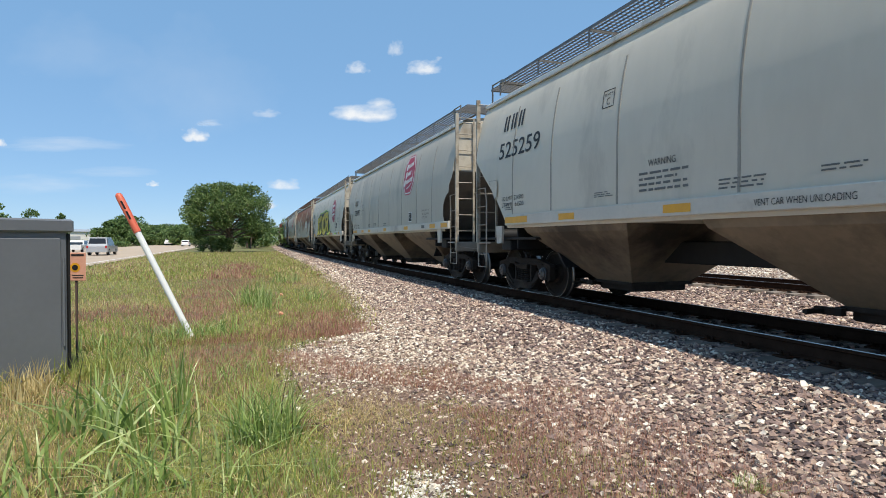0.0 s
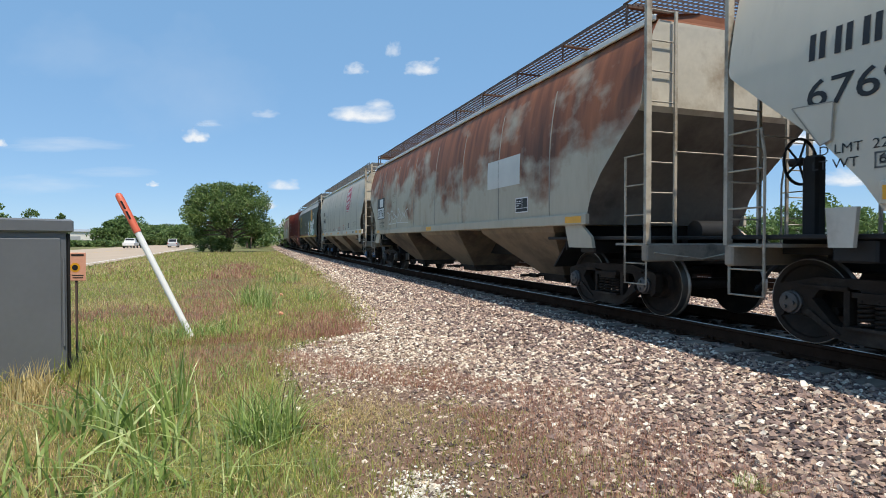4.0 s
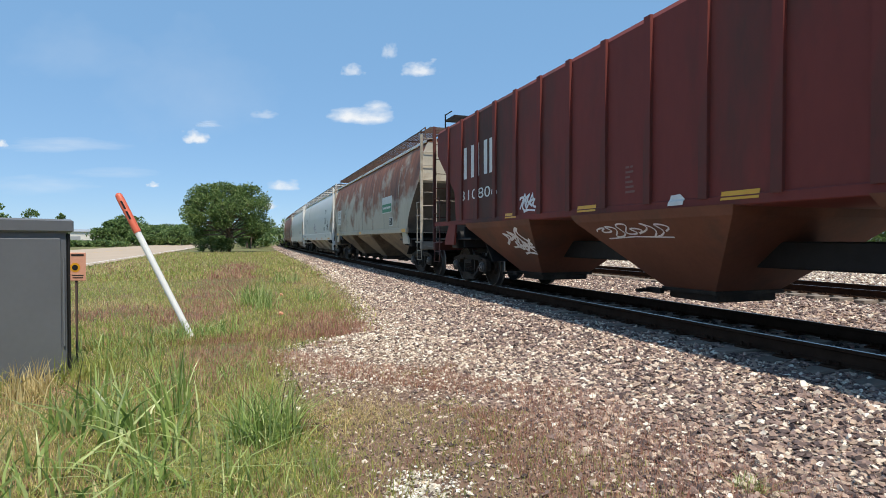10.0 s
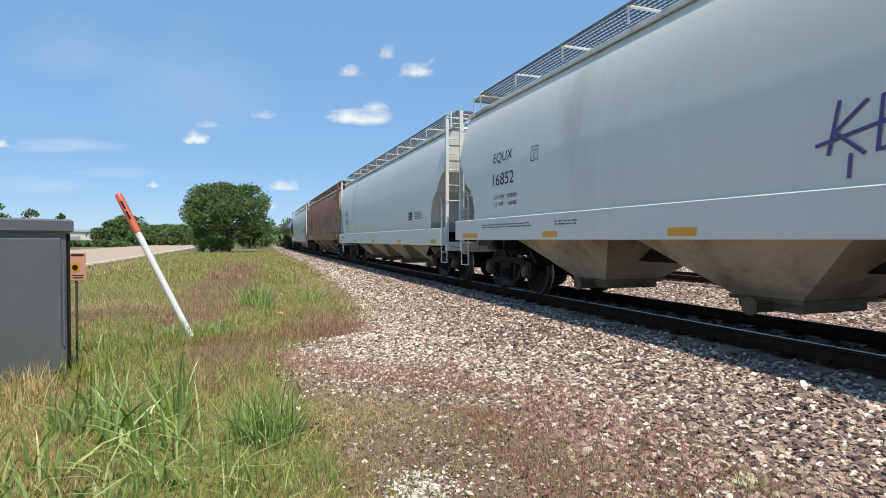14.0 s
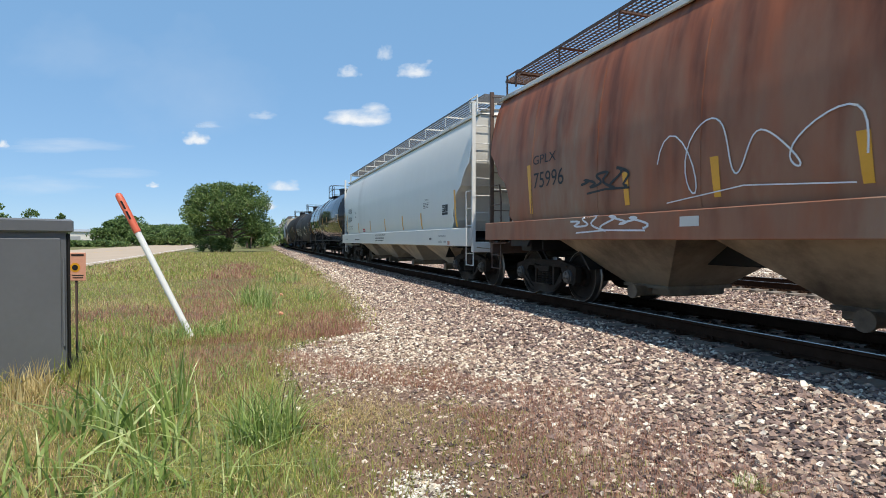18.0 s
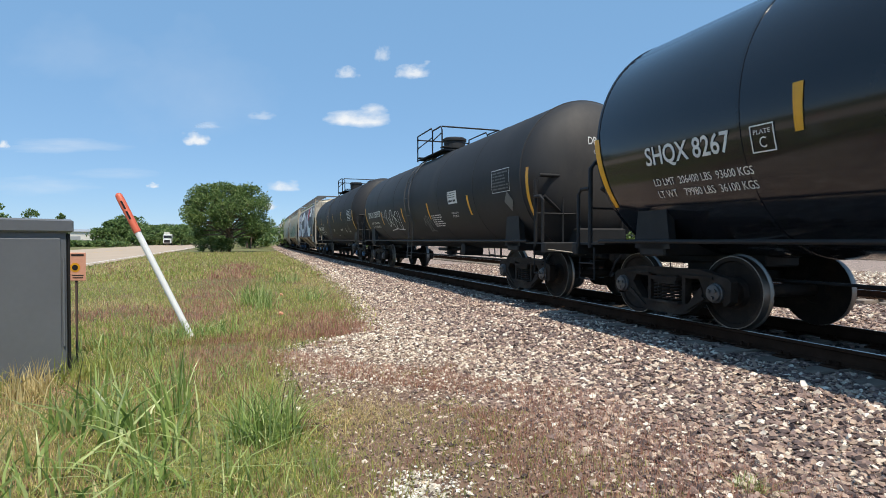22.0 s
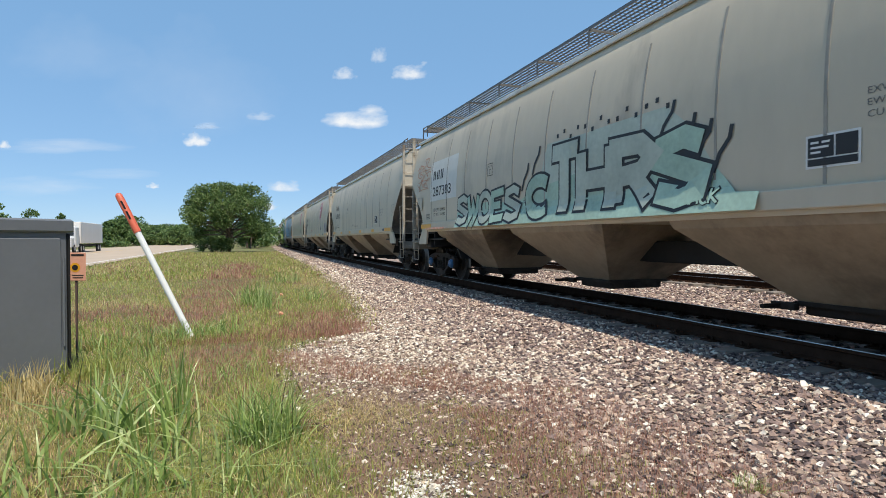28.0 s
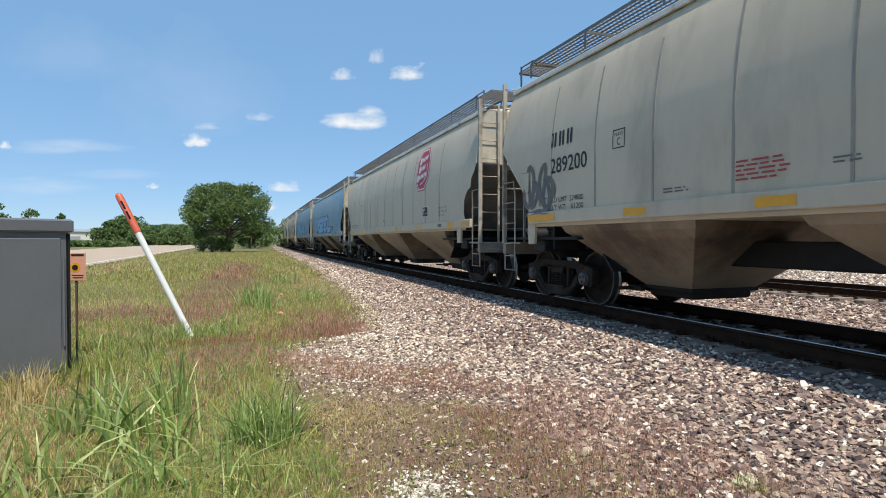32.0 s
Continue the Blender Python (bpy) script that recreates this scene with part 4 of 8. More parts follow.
def tree_things(name, label, x, y, h, w, seed, leaves, leaf, material=None, base=0.08, squash=1.0, limbs=26, puff=0.17):
    """A tapered trunk with limbs, and a crown of leaf clumps set at the limbs' ends."""
    rnd = random.Random(seed)
    rng = np.random.default_rng(seed)
    root = tagged(new(name), label, "tree", "trees and bushes by the line")
    root.matrix_world = pose(x, y, -0.02)
    k = Kit()
    top = h * 0.72
    k.tube([(0, 0, 0), (0.03 * w, 0, top * 0.35), (0, 0.02 * w, top * 0.7), (0, 0, top)], 0.028 * h, 8)
    ends = []
    for i in range(limbs):
        a, t = rnd.uniform(0, 2 * math.pi), rnd.uniform(0.10, 1.0)
        z0 = top * (0.12 + 0.7 * t)
        reach = w / 2 * (1 - 0.55 * t * t) * rnd.uniform(0.55, 0.98)
        e = Vector((math.cos(a) * reach, math.sin(a) * reach * squash, min(h * 0.96, z0 + reach * rnd.uniform(0.1, 0.5) - (0.1 * h if t < 0.3 else 0))))
        if limbs > 30:      # a broad dome, set with clumps all over
            up = math.asin(rnd.uniform(-0.55, 1.0))
            q = rnd.uniform(0.72, 0.9)
            e = Vector((math.cos(a) * math.cos(up) * w / 2 * q, math.sin(a) * math.cos(up) * w / 2 * q, h * 0.47 + math.sin(up) * h * 0.47 * q))
            z0 = min(z0, e.z)
        k.tube([(0, 0, z0), (e.x * 0.5, e.y * 0.5, z0 * 0.4 + e.z * 0.6), tuple(e)], 0.009 * h, 5)
        ends.append(tuple(e))
    ends += [(0, 0, h * 0.9), (0.12 * w, 0, h * 0.84), (-0.14 * w, 0.05 * w, h * 0.8)]
    if limbs > 30:          # young shoots that stand out of the crown
        ends += [(w * q, w * rnd.uniform(-0.15, 0.15), h * (0.95 - 1.1 * q * q) * rnd.uniform(0.95, 1.03)) for q in (-0.34, -0.25, -0.15, -0.05, 0.03, 0.1, 0.2, 0.28, 0.36)]
    part("trunk", k.mesh("trunk", M_BARK), root)
    ends = np.array(ends)
    per = leaves // len(ends)
    c = np.repeat(ends, per, 0)
    d = rng.normal(0, 1, c.shape)
    d /= np.linalg.norm(d, axis=1, keepdims=True)
    rad = puff * w * rng.random(len(c)) ** 0.45 * np.repeat(rng.uniform(0.6, 1.35, len(ends)), per)
    p = c + d * rad[:, None] * np.array([1, squash, 0.85])
    p[:, 2] = np.where(p[:, 2] > 0.86 * h, 0.86 * h + 0.14 * h * np.tanh((p[:, 2] - 0.86 * h) / (0.2 * h)) + rng.normal(0, 0.012 * h, len(p)), np.maximum(p[:, 2], base * h))
    u = rng.normal(0, 1, p.shape); u /= np.linalg.norm(u, axis=1, keepdims=True)
    q = np.cross(u, rng.normal(0, 1, p.shape)); q /= np.linalg.norm(q, axis=1, keepdims=True)
    s = leaf * rng.uniform(0.6, 1.3, len(p))[:, None]
    v = np.stack([p - u * s, p + q * s * 0.45, p + u * s, p - q * s * 0.45], 1).reshape(-1, 3)
    n = len(p)
    tagged(part("crown", quick_mesh("crown", v, np.arange(n * 4), np.full(n, 4), [material or M_LEAF]), root, "dense green foliage"), kind="stuff")
    return root


tree_things("tree", "broad dense green tree beside the railway", -1.6, 78.0, 9.3, 11.6, 3, 34000, 0.15, base=0.04, limbs=70, puff=0.10)
tree_things("bush", "low green bush at the foot of the tree", -3.2, 77.0, 1.9, 4.5, 4, 3500, 0.13, base=0.0)
for i, (tx, ty, th, tw) in enumerate(((1.5, 108, 6.0, 6.0), (2.6, 124, 5.5, 6.0), (3.0, 140, 6, 7), (1.0, 118, 6.5, 7), (4.2, 160, 7, 8), (5.5, 178, 7, 9), (7, 200, 8, 10), (10, 225, 9, 12))):
    tree_things("tree", "green tree in the hedge along the line", tx, ty, th, tw, 30 + i, 3500, 0.24, M_LEAFDARK, base=0.0)
# the wood beyond the road
for i in range(26):
    rr = random.Random(200 + i)
    t = i / 25
    ang = -10.9 + 9.4 * t
    ty = rr.uniform(180, 235)
    top = (0.040 if ang < -8.7 else 0.025) * rr.uniform(0.75, 1.08)
    tree_things("tree", "green tree in the wood beyond the road", ty * math.tan(radians(ang)), ty, 1.55 + ty * top, 10, 60 + i, 2600, 0.42, M_LEAFDARK, base=0.0)
for i in range(12):
    rr = random.Random(260 + i)
    ang = -14.0 + 0.33 * i
    tree_things("bush", "low green bush beyond the road", 150 * math.tan(radians(ang)), 150 + rr.uniform(-6, 6), rr.uniform(0.9, 1.5), 5, 280 + i, 700, 0.3, M_LEAFDARK, base=0.0)
for i, (tx, ty, th, tw) in enumerate(((-39, 112, 8.6, 7), (-36.2, 121, 7.6, 5), (-41.5, 118, 8.6, 7), (-31.4, 121, 7.0, 3))):
    tree_things("tree", "tall green tree behind the cabinet", tx, ty, th, tw, 90 + i, 2200, 0.26, M_LEAFDARK, base=0.0)
# beyond the tracks, seen between the cars
for i in range(26):
    rr = random.Random(400 + i)
    t = i / 25
    a = radians(6 + 60 * t)
    dd = rr.uniform(85, 120)
    tree_things("tree", "green tree beyond the yard", dd * math.sin(a), dd * math.cos(a), rr.uniform(4.5, 8.5), rr.uniform(9, 13), 120 + i, 2000, 0.34, M_LEAFDARK, base=0.0)


# ---------------------------------------------------------------- far buildings, clouds, traffic
M_SHED = mat("pale_metal_cladding", (0.72, 0.69, 0.65), 0.5, var=0.06, scale=0.4, stretch=(1, 1, 0.05))
M_SHEDROOF = mat("grey_metal_roof", (0.42, 0.42, 0.43), 0.45, 0.3, var=0.06, scale=0.4)
M_DARKGLASS = mat("dark_glass", (0.02, 0.022, 0.026), 0.08, var=0.05)


def make_shed(x, y, turn, w, d, h, label):
    root = tagged(new("warehouse"), label, "building")
    root.matrix_world = pose(x, y, -0.05, 0, 0, turn)
    k = Kit()
    k.box((0, d / 2, h / 2), (w, d, h))
    wall = part("wall", k.mesh("wall", M_SHED), root)
    part("roof", Kit().loft([[(-w / 2 - 0.5, -0.5, h), (w / 2 + 0.5, -0.5, h), (w / 2 + 0.5, d + 0.5, h), (-w / 2 - 0.5, d + 0.5, h)], [(-w / 2 - 0.5, d * 0.45, h * 1.22), (w / 2 + 0.5, d * 0.45, h * 1.22), (w / 2 + 0.5, d * 0.55, h * 1.22), (-w / 2 - 0.5, d * 0.55, h * 1.22)]]).mesh("roof", M_SHEDROOF), root)
    for i in range(6):
        part("door", Kit().box((-w * 0.4 + i * w * 0.16, -0.04, h * 0.33), (w * 0.07, 0.1, h * 0.62)).mesh("door", M_SHEDROOF), wall, "grey roller door")
    return root


make_shed(-78, 225, 8, 90, 30, 4.6, "long pale low warehouse beyond the road")
make_shed(72, 74, -45, 46, 18, 3.4, "long pale low shed beyond the yard")


def cloud_material(name, seed, body, wisp):
    """Vapour with ragged, thinning edges; an even glow stands in for the sunlight on it."""
    m = bpy.data.materials.new(name)
    m.use_nodes = True
    n, l = m.node_tree.nodes, m.node_tree.links
    n.remove(n["Principled BSDF"])
    tc = n.new("ShaderNodeTexCoord")
    mp = n.new("ShaderNodeMapping")
    mp.inputs["Location"].default_value = (seed * 3.7, seed * 1.3, 0)
    l.new(tc.outputs["Object"], mp.inputs[0])
    nz = n.new("ShaderNodeTexNoise")
    nz.inputs["Scale"].default_value, nz.inputs["Detail"].default_value, nz.inputs["Roughness"].default_value = (2.1, 7, 0.52) if not wisp else (2.0, 8, 0.6)
    l.new(mp.outputs[0], nz.inputs["Vector"])
    low = n.new("ShaderNodeMapping")        # the base is flatter than the top
    low.inputs["Location"].default_value = (0, 0.25, 0)
    low.inputs["Scale"].default_value = (0.95, 1.0, 0)
    l.new(tc.outputs["Object"], low.inputs[0])
    sep = n.new("ShaderNodeSeparateXYZ")
    l.new(low.outputs[0], sep.inputs[0])
    sag = n.new("ShaderNodeMath")
    sag.operation = "MINIMUM"
    sag.inputs[1].default_value = 0.0
    l.new(sep.outputs[1], sag.inputs[0])
    deep = n.new("ShaderNodeMath")
    deep.operation = "MULTIPLY_ADD"
    deep.inputs[1].default_value = 0.4 if wisp else 1.7
    l.new(sag.outputs[0], deep.inputs[0])
    l.new(sep.outputs[1], deep.inputs[2])
    back = n.new("ShaderNodeCombineXYZ")
    l.new(sep.outputs[0], back.inputs[0])
    l.new(deep.outputs[0], back.inputs[1])
    ln = n.new("ShaderNodeVectorMath")
    ln.operation = "LENGTH"
    l.new(back.outputs[0], ln.inputs[0])
    fall = n.new("ShaderNodeMapRange")
    fall.inputs["From Min"].default_value, fall.inputs["From Max"].default_value = 0.15, 0.95
    fall.inputs["To Min"].default_value, fall.inputs["To Max"].default_value = 0.34, -0.42
    l.new(ln.outputs["Value"], fall.inputs["Value"])
    add = n.new("ShaderNodeMath")
    l.new(nz.outputs[0], add.inputs[0])
    l.new(fall.outputs[0], add.inputs[1])
    al = n.new("ShaderNodeMapRange")
    al.inputs["From Min"].default_value, al.inputs["From Max"].default_value = (0.44, 0.86) if not wisp else (0.42, 0.95)
    al.inputs["To Max"].default_value = body
    l.new(add.outputs[0], al.inputs["Value"])
    em = n.new("ShaderNodeEmission")
    em.inputs["Color"].default_value = (0.93, 0.965, 1.0, 1)
    em.inputs["Strength"].default_value = 0.95
    tr = n.new("ShaderNodeBsdfTransparent")
    mx = n.new("ShaderNodeMixShader")
    l.new(al.outputs[0], mx.inputs[0])
    l.new(tr.outputs[0], mx.inputs[1])
    l.new(em.outputs[0], mx.inputs[2])
    l.new(mx.outputs[0], n["Material Output"].inputs["Surface"])
    return m


CLOUDS = []
CLOUD_FAR = 2600.0
FOCAL = 984.2


def sky_place(px, py, far=CLOUD_FAR):
    """A far place in the direction of a point of the view."""
    ray = CAM_POSE.to_3x3() @ Vector(((px - 784) / FOCAL, -(py - 441) / FOCAL, -1.0))
    return EYE + ray * far


def make_cloud(px, py, w, h, drift, seed, body=1.0, wisp=False, label="small white fair-weather cloud"):
    sx, sy = w * CLOUD_FAR / FOCAL / 2, h * CLOUD_FAR / FOCAL / 2
    k = Kit()
    n = 24
    ring = [(math.cos(2 * math.pi * i / n), math.sin(2 * math.pi * i / n), -0.06) for i in range(n)]
    k.add([(0, 0, 0)] + ring, [(0, 1 + i, 1 + (i + 1) % n) for i in range(n)])
    ob = tagged(new("cloud", k.mesh("cloud", cloud_material("cloud_vapour", seed, body, wisp))), label, "cloud", "clouds in the sky", "structure")
    ob.scale = (sx, sy, sx)
    turn = CAM_POSE.to_3x3().to_4x4()
    py -= 0 if wisp else 0.13 * h          # the vapour lies in the lower half of its sheet
    CLOUDS.append((ob, Matrix.Translation(sky_place(px, py)) @ turn, Matrix.Translation(sky_place(px + drift[0], py + drift[1])) @ turn))
    return ob


for args in ((648, 206, 200, 100, (-17, 14), 1.0), (754, 124, 110, 72, (-30, 10), 2.0, 0.85), (632, 126, 70, 60, (-26, 12), 3.0, 0.6), (700, 92, 54, 70, (-34, 14), 4.0, 0.45), (343, 246, 84, 70, (2, 9), 5.0, 0.95),
             (472, 204, 80, 42, (-12, 6), 6.0, 0.35), (498, 332, 100, 54, (0, 4), 7.0, 0.75), (270, 328, 40, 26, (0, 4), 8.0, 0.8), (368, 220, 90, 34, (-4, 6), 9.0, 0.3), (0, 256, 40, 40, (8, 4), 10.0, 0.8), (474, 366, 60, 44, (0, 3), 11.0, 0.8)):
    make_cloud(*args)
for px, py, w, h, b, sd in ((100, 250, 420, 60, 0.30, 21.0), (60, 320, 360, 70, 0.22, 22.0), (200, 300, 300, 40, 0.18, 23.0), (330, 110, 520, 420, 0.10, 24.0), (120, 60, 380, 260, 0.08, 25.0)):
    make_cloud(px, py, w, h, (3, 4), sd, b, True, "thin veil of high cloud")
# over the yard, seen between the cars
for px, py, w, h, sd in ((1420, 250, 160, 90, 31.0), (1500, 320, 180, 80, 32.0), (1210, 330, 140, 70, 33.0)):
    make_cloud(px, py, w, h, (-10, 6), sd, 0.9)

M_CARWHITE = mat("white_vehicle_paint", (0.72, 0.72, 0.72), 0.25, var=0.03)
M_CARSILVER = mat("silver_vehicle_paint", (0.42, 0.43, 0.45), 0.3, 0.3, var=0.03)
M_TYRE = mat("tyre_rubber", (0.02, 0.02, 0.02), 0.85)
M_LAMPRED = mat("red_lamp_lens", (0.4, 0.02, 0.02), 0.2)
ROAD_YS = [-400, 0, 30, 60, 90, 120, 150, 180, 210, 250, 300, 380, 700]
ROAD_OFF = [0, 0, 0, 0, 0, 0, 0, 0, 0.5, 2, 7, 22, 160]
VEHICLES = []           # (vehicle, lane, place at the start, speed)


def wheel_parts(root, xs, ys, r=0.34):
    me = Kit().lathe([(-0.11, r * 0.6), (-0.11, r), (0.11, r), (0.11, r * 0.6)], 18, "x").mesh("wheel", M_TYRE, 40)
    rim = Kit().lathe([(-0.115, r * 0.58), (0.115, r * 0.58)], 14, "x").mesh("rim", M_CARSILVER, 40)
    for x in xs:
        for y in ys:
            w = part("wheel", me, root, m=pose(x, y, r))
            part("rim", rim, w)


def make_car(label, paint, tall=1.75, length=4.7):
    root = tagged(new("car"), label, "car", "vehicles on the road")
    h, l, w = tall, length / 2, 0.92
    k = Kit()
    k.loft([[(-w, -l, z0), (w, -l, z0), (w, l, z0), (-w, l, z0)] for z0 in (0.32, 0.9)])
    k.loft([[(-w * 0.98, -l + 0.1, 0.9), (w * 0.98, -l + 0.1, 0.9), (w * 0.98, l - 1.2, 0.9), (-w * 0.98, l - 1.2, 0.9)], [(-w * 0.8, -l + 0.5, h), (w * 0.8, -l + 0.5, h), (w * 0.8, l - 2.1, h), (-w * 0.8, l - 2.1, h)]])
    part("body", k.mesh("body", paint), root)
    part("rear_window", Kit().add([(-w * 0.85, -l + 0.16, 1.02), (w * 0.85, -l + 0.16, 1.02), (w * 0.74, -l + 0.43, h - 0.1), (-w * 0.74, -l + 0.43, h - 0.1)], [(0, 1, 2, 3)]).mesh("rear_window", M_DARKGLASS), root)
    part("windscreen", Kit().add([(-w * 0.85, l - 1.22, 0.98), (w * 0.85, l - 1.22, 0.98), (w * 0.74, l - 2.0, h - 0.1), (-w * 0.74, l - 2.0, h - 0.1)], [(0, 1, 2, 3)]).mesh("windscreen", M_DARKGLASS), root)
    for sx in (-1, 1):
        part("side_window", Kit().add([(sx * (w * 0.97 + 0.01), -l + 0.5, 1.0), (sx * (w * 0.97 + 0.01), l - 1.5, 1.0), (sx * (w * 0.83 + 0.01), l - 2.1, h - 0.12), (sx * (w * 0.83 + 0.01), -l + 0.8, h - 0.12)], [(0, 1, 2, 3)]).mesh("side_window", M_DARKGLASS), root)
        part("tail_lamp", Kit().box((sx * w * 0.88, -l - 0.01, 0.85), (0.16, 0.04, 0.25)).mesh("tail_lamp", M_LAMPRED), root)
    wheel_parts(root, (-0.82, 0.82), (-l + 0.9, l - 0.9))
    return root


def make_truck(label, box=True):
    root = tagged(new("truck"), label, "truck", "vehicles on the road")
    k = Kit()
    k.bevel_box((0, 5.5, 1.9), (2.4, 1.9, 2.6), 0.15).bevel_box((0, 7.0, 1.25), (2.2, 1.6, 1.3), 0.15)
    part("cab", k.mesh("cab", M_CARWHITE), root)
    part("windscreen", Kit().box((0, 6.46, 2.45), (2.1, 0.05, 0.8)).mesh("windscreen", M_DARKGLASS), root)
    part("grille", Kit().box((0, 7.82, 1.2), (1.5, 0.06, 0.8)).mesh("grille", M_BLACK), root)
    part("chassis", Kit().box((0, 0, 0.85), (1.0, 14.0, 0.25)).mesh("chassis", M_BLACK), root)
    part("trailer", Kit().bevel_box((0, -1.6, 2.45), (2.5, 11.5, 2.7), 0.06).mesh("trailer", M_SHED), root, "grey box trailer")
    wheel_parts(root, (-1.05, 1.05), (6.4, 3.6, 2.5, -5.2, -6.3), 0.5)
    return root


def make_pickup(label):
    root = tagged(new("pickup_truck"), label, "pickup", "vehicles on the road")
    k = Kit()
    k.bevel_box((0, 0, 0.75), (1.95, 5.6, 0.6), 0.08)
    k.loft([[(-0.95, -0.4, 1.05), (0.95, -0.4, 1.05), (0.95, 1.5, 1.05), (-0.95, 1.5, 1.05)], [(-0.8, -0.2, 1.85), (0.8, -0.2, 1.85), (0.8, 0.8, 1.85), (-0.8, 0.8, 1.85)]])
    part("body", k.mesh("body", M_CARWHITE), root)
    part("windscreen", Kit().add([(-0.85, 1.45, 1.1), (0.85, 1.45, 1.1), (0.75, 0.85, 1.8), (-0.75, 0.85, 1.8)], [(0, 1, 2, 3)]).mesh("windscreen", M_DARKGLASS), root)
    part("towed_load", Kit().bevel_box((0, -5.5, 0.8), (2.0, 3.8, 0.3), 0.05).tube([(-0.8, -4.2, 0.9), (0, -5.5, 1.9), (0.8, -6.8, 0.9)], 0.12).tube([(0, -2.6, 0.6), (0, -4, 0.7)], 0.06).mesh("towed_load", M_BLACK), root, "dark towed trailer frame")
    wheel_parts(root, (-0.85, 0.85), (-1.7, 1.8, -5.5), 0.4)
    return root


VEHICLES.append((make_car("silver people carrier driving away on the road", M_CARSILVER, 1.8, 4.9), -13.5, 66.0, 16.0))
VEHICLES.append((make_pickup("white pickup towing a dark trailer frame"), -20.0, 181.0, -15.0))
VEHICLES.append((make_car("white car coming along the road", M_CARWHITE, 1.5, 4.5), -20.0, 84.0, -15.0))
VEHICLES.append((make_car("white car far along the road", M_CARWHITE, 1.5, 4.5), -13.0, 152.0, 17.0))
VEHICLES.append((make_truck("white lorry with a grey box trailer"), -20.0, 552.0, -16.7))


def road_pose(lane, y, speed):
    o = np.interp([y, y + 1], ROAD_YS, ROAD_OFF)
    a = math.degrees(math.atan2(o[1] - o[0], 1))
    return pose(lane + o[0], y, 0.02, 0, 0, -a if speed > 0 else 180 - a)

# ---------------------------------------------------------------- the train
WHEEL_R = 0.457


def wheelset_mesh(cap):
    """An axle with two wheels, bright treads and bearing caps."""
    k = Kit()
    k.lathe([(-0.62, 0.085), (0.62, 0.085)], 12)
    for sgn in (-1, 1):
        prof = [(0.615, 0.10), (0.625, 0.17), (0.675, 0.20), (0.68, 0.37), (0.665, 0.40), (0.665, 0.482), (0.69, 0.486), (0.705, 0.462), (0.80, 0.455), (0.80, 0.40), (0.775, 0.385), (0.73, 0.20), (0.795, 0.17), (0.80, 0.10), (0.96, 0.09)]
        k.slot = 0
        k.lathe([(sgn * a, r) for a, r in prof], 32)
        k.slot = 1
        k.lathe([(sgn * 0.668, 0.47), (sgn * 0.668, 0.4845), (sgn * 0.69, 0.4885), (sgn * 0.706, 0.464), (sgn * 0.802, 0.4575), (sgn * 0.8025, 0.448)], 32, caps=False)
        k.slot = 2
        k.lathe([(sgn * 0.93, 0.125), (sgn * 1.09, 0.125), (sgn * 1.10, 0.11), (sgn * 1.125, 0.105), (sgn * 1.13, 0.09)], 16)
        for i in range(3):
            t = 2 * math.pi * i / 3
            k.lathe([(sgn * 1.125, 0.024), (sgn * 1.15, 0.022)], 6, "x", (0, 0.058 * math.cos(t), 0.058 * math.sin(t)))
    return k.mesh("wheelset", (M_WHEEL, M_TREAD, cap), 35)


def side_frame_mesh():
    """Cast side frame with two openings, pedestal jaws and a spring seat, on the side x < 0."""
    k = Kit()
    x0, x1 = -0.94, -1.06
    for sy in (-1, 1):
        top = [(0, 0.74), (0.62, 0.74), (0.86, 0.685), (1.07, 0.645), (1.11, 0.60), (1.10, 0.36), (1.02, 0.30), (0.985, 0.33), (0.985, 0.52), (0.80, 0.52), (0.78, 0.33), (0.70, 0.335), (0.66, 0.52), (0.60, 0.61), (0.32, 0.61), (0.30, 0.64), (0, 0.64)]
        k.plate([(sy * y, z) for y, z in top], x0, x1)
        k.plate([(sy * y, z) for y, z in [(0.70, 0.335), (0.66, 0.52), (0.44, 0.28), (0.34, 0.26), (0, 0.26), (0, 0.115), (0.30, 0.115), (0.43, 0.15)]], x0, x1 - 0.02)
        k.plate([(sy * y, z) for y, z in [(0.30, 0.62), (0.36, 0.62), (0.36, 0.26), (0.30, 0.26)]], x0, x1 + 0.01)
        k.plate([(sy * y, z) for y, z in [(0.30, 0.66), (0.84, 0.655), (0.84, 0.625), (0.30, 0.63)]], x1, x1 - 0.03)
        k.plate([(sy * y, z) for y, z in [(0.74, 0.37), (0.42, 0.18), (0.36, 0.19), (0.68, 0.41)]], x1 - 0.02, x1 - 0.045)
    k.box((-1.0, 0, 0.59), (0.2, 0.5, 0.05)).box((-1.0, 0, 0.27), (0.26, 0.62, 0.03)).box((-1.06, 0, 0.545), (0.04, 0.42, 0.06))
    return k.mesh("side_frame", M_TRUCK)


def spring_mesh():
    pts = []
    for i in range(61):
        a = i / 60 * 5.5 * 2 * math.pi
        pts.append((0.075 * math.cos(a), 0.075 * math.sin(a), i / 60 * 0.25))
    return Kit().tube(pts, 0.016, 5).mesh("spring", M_TRUCK, 50)


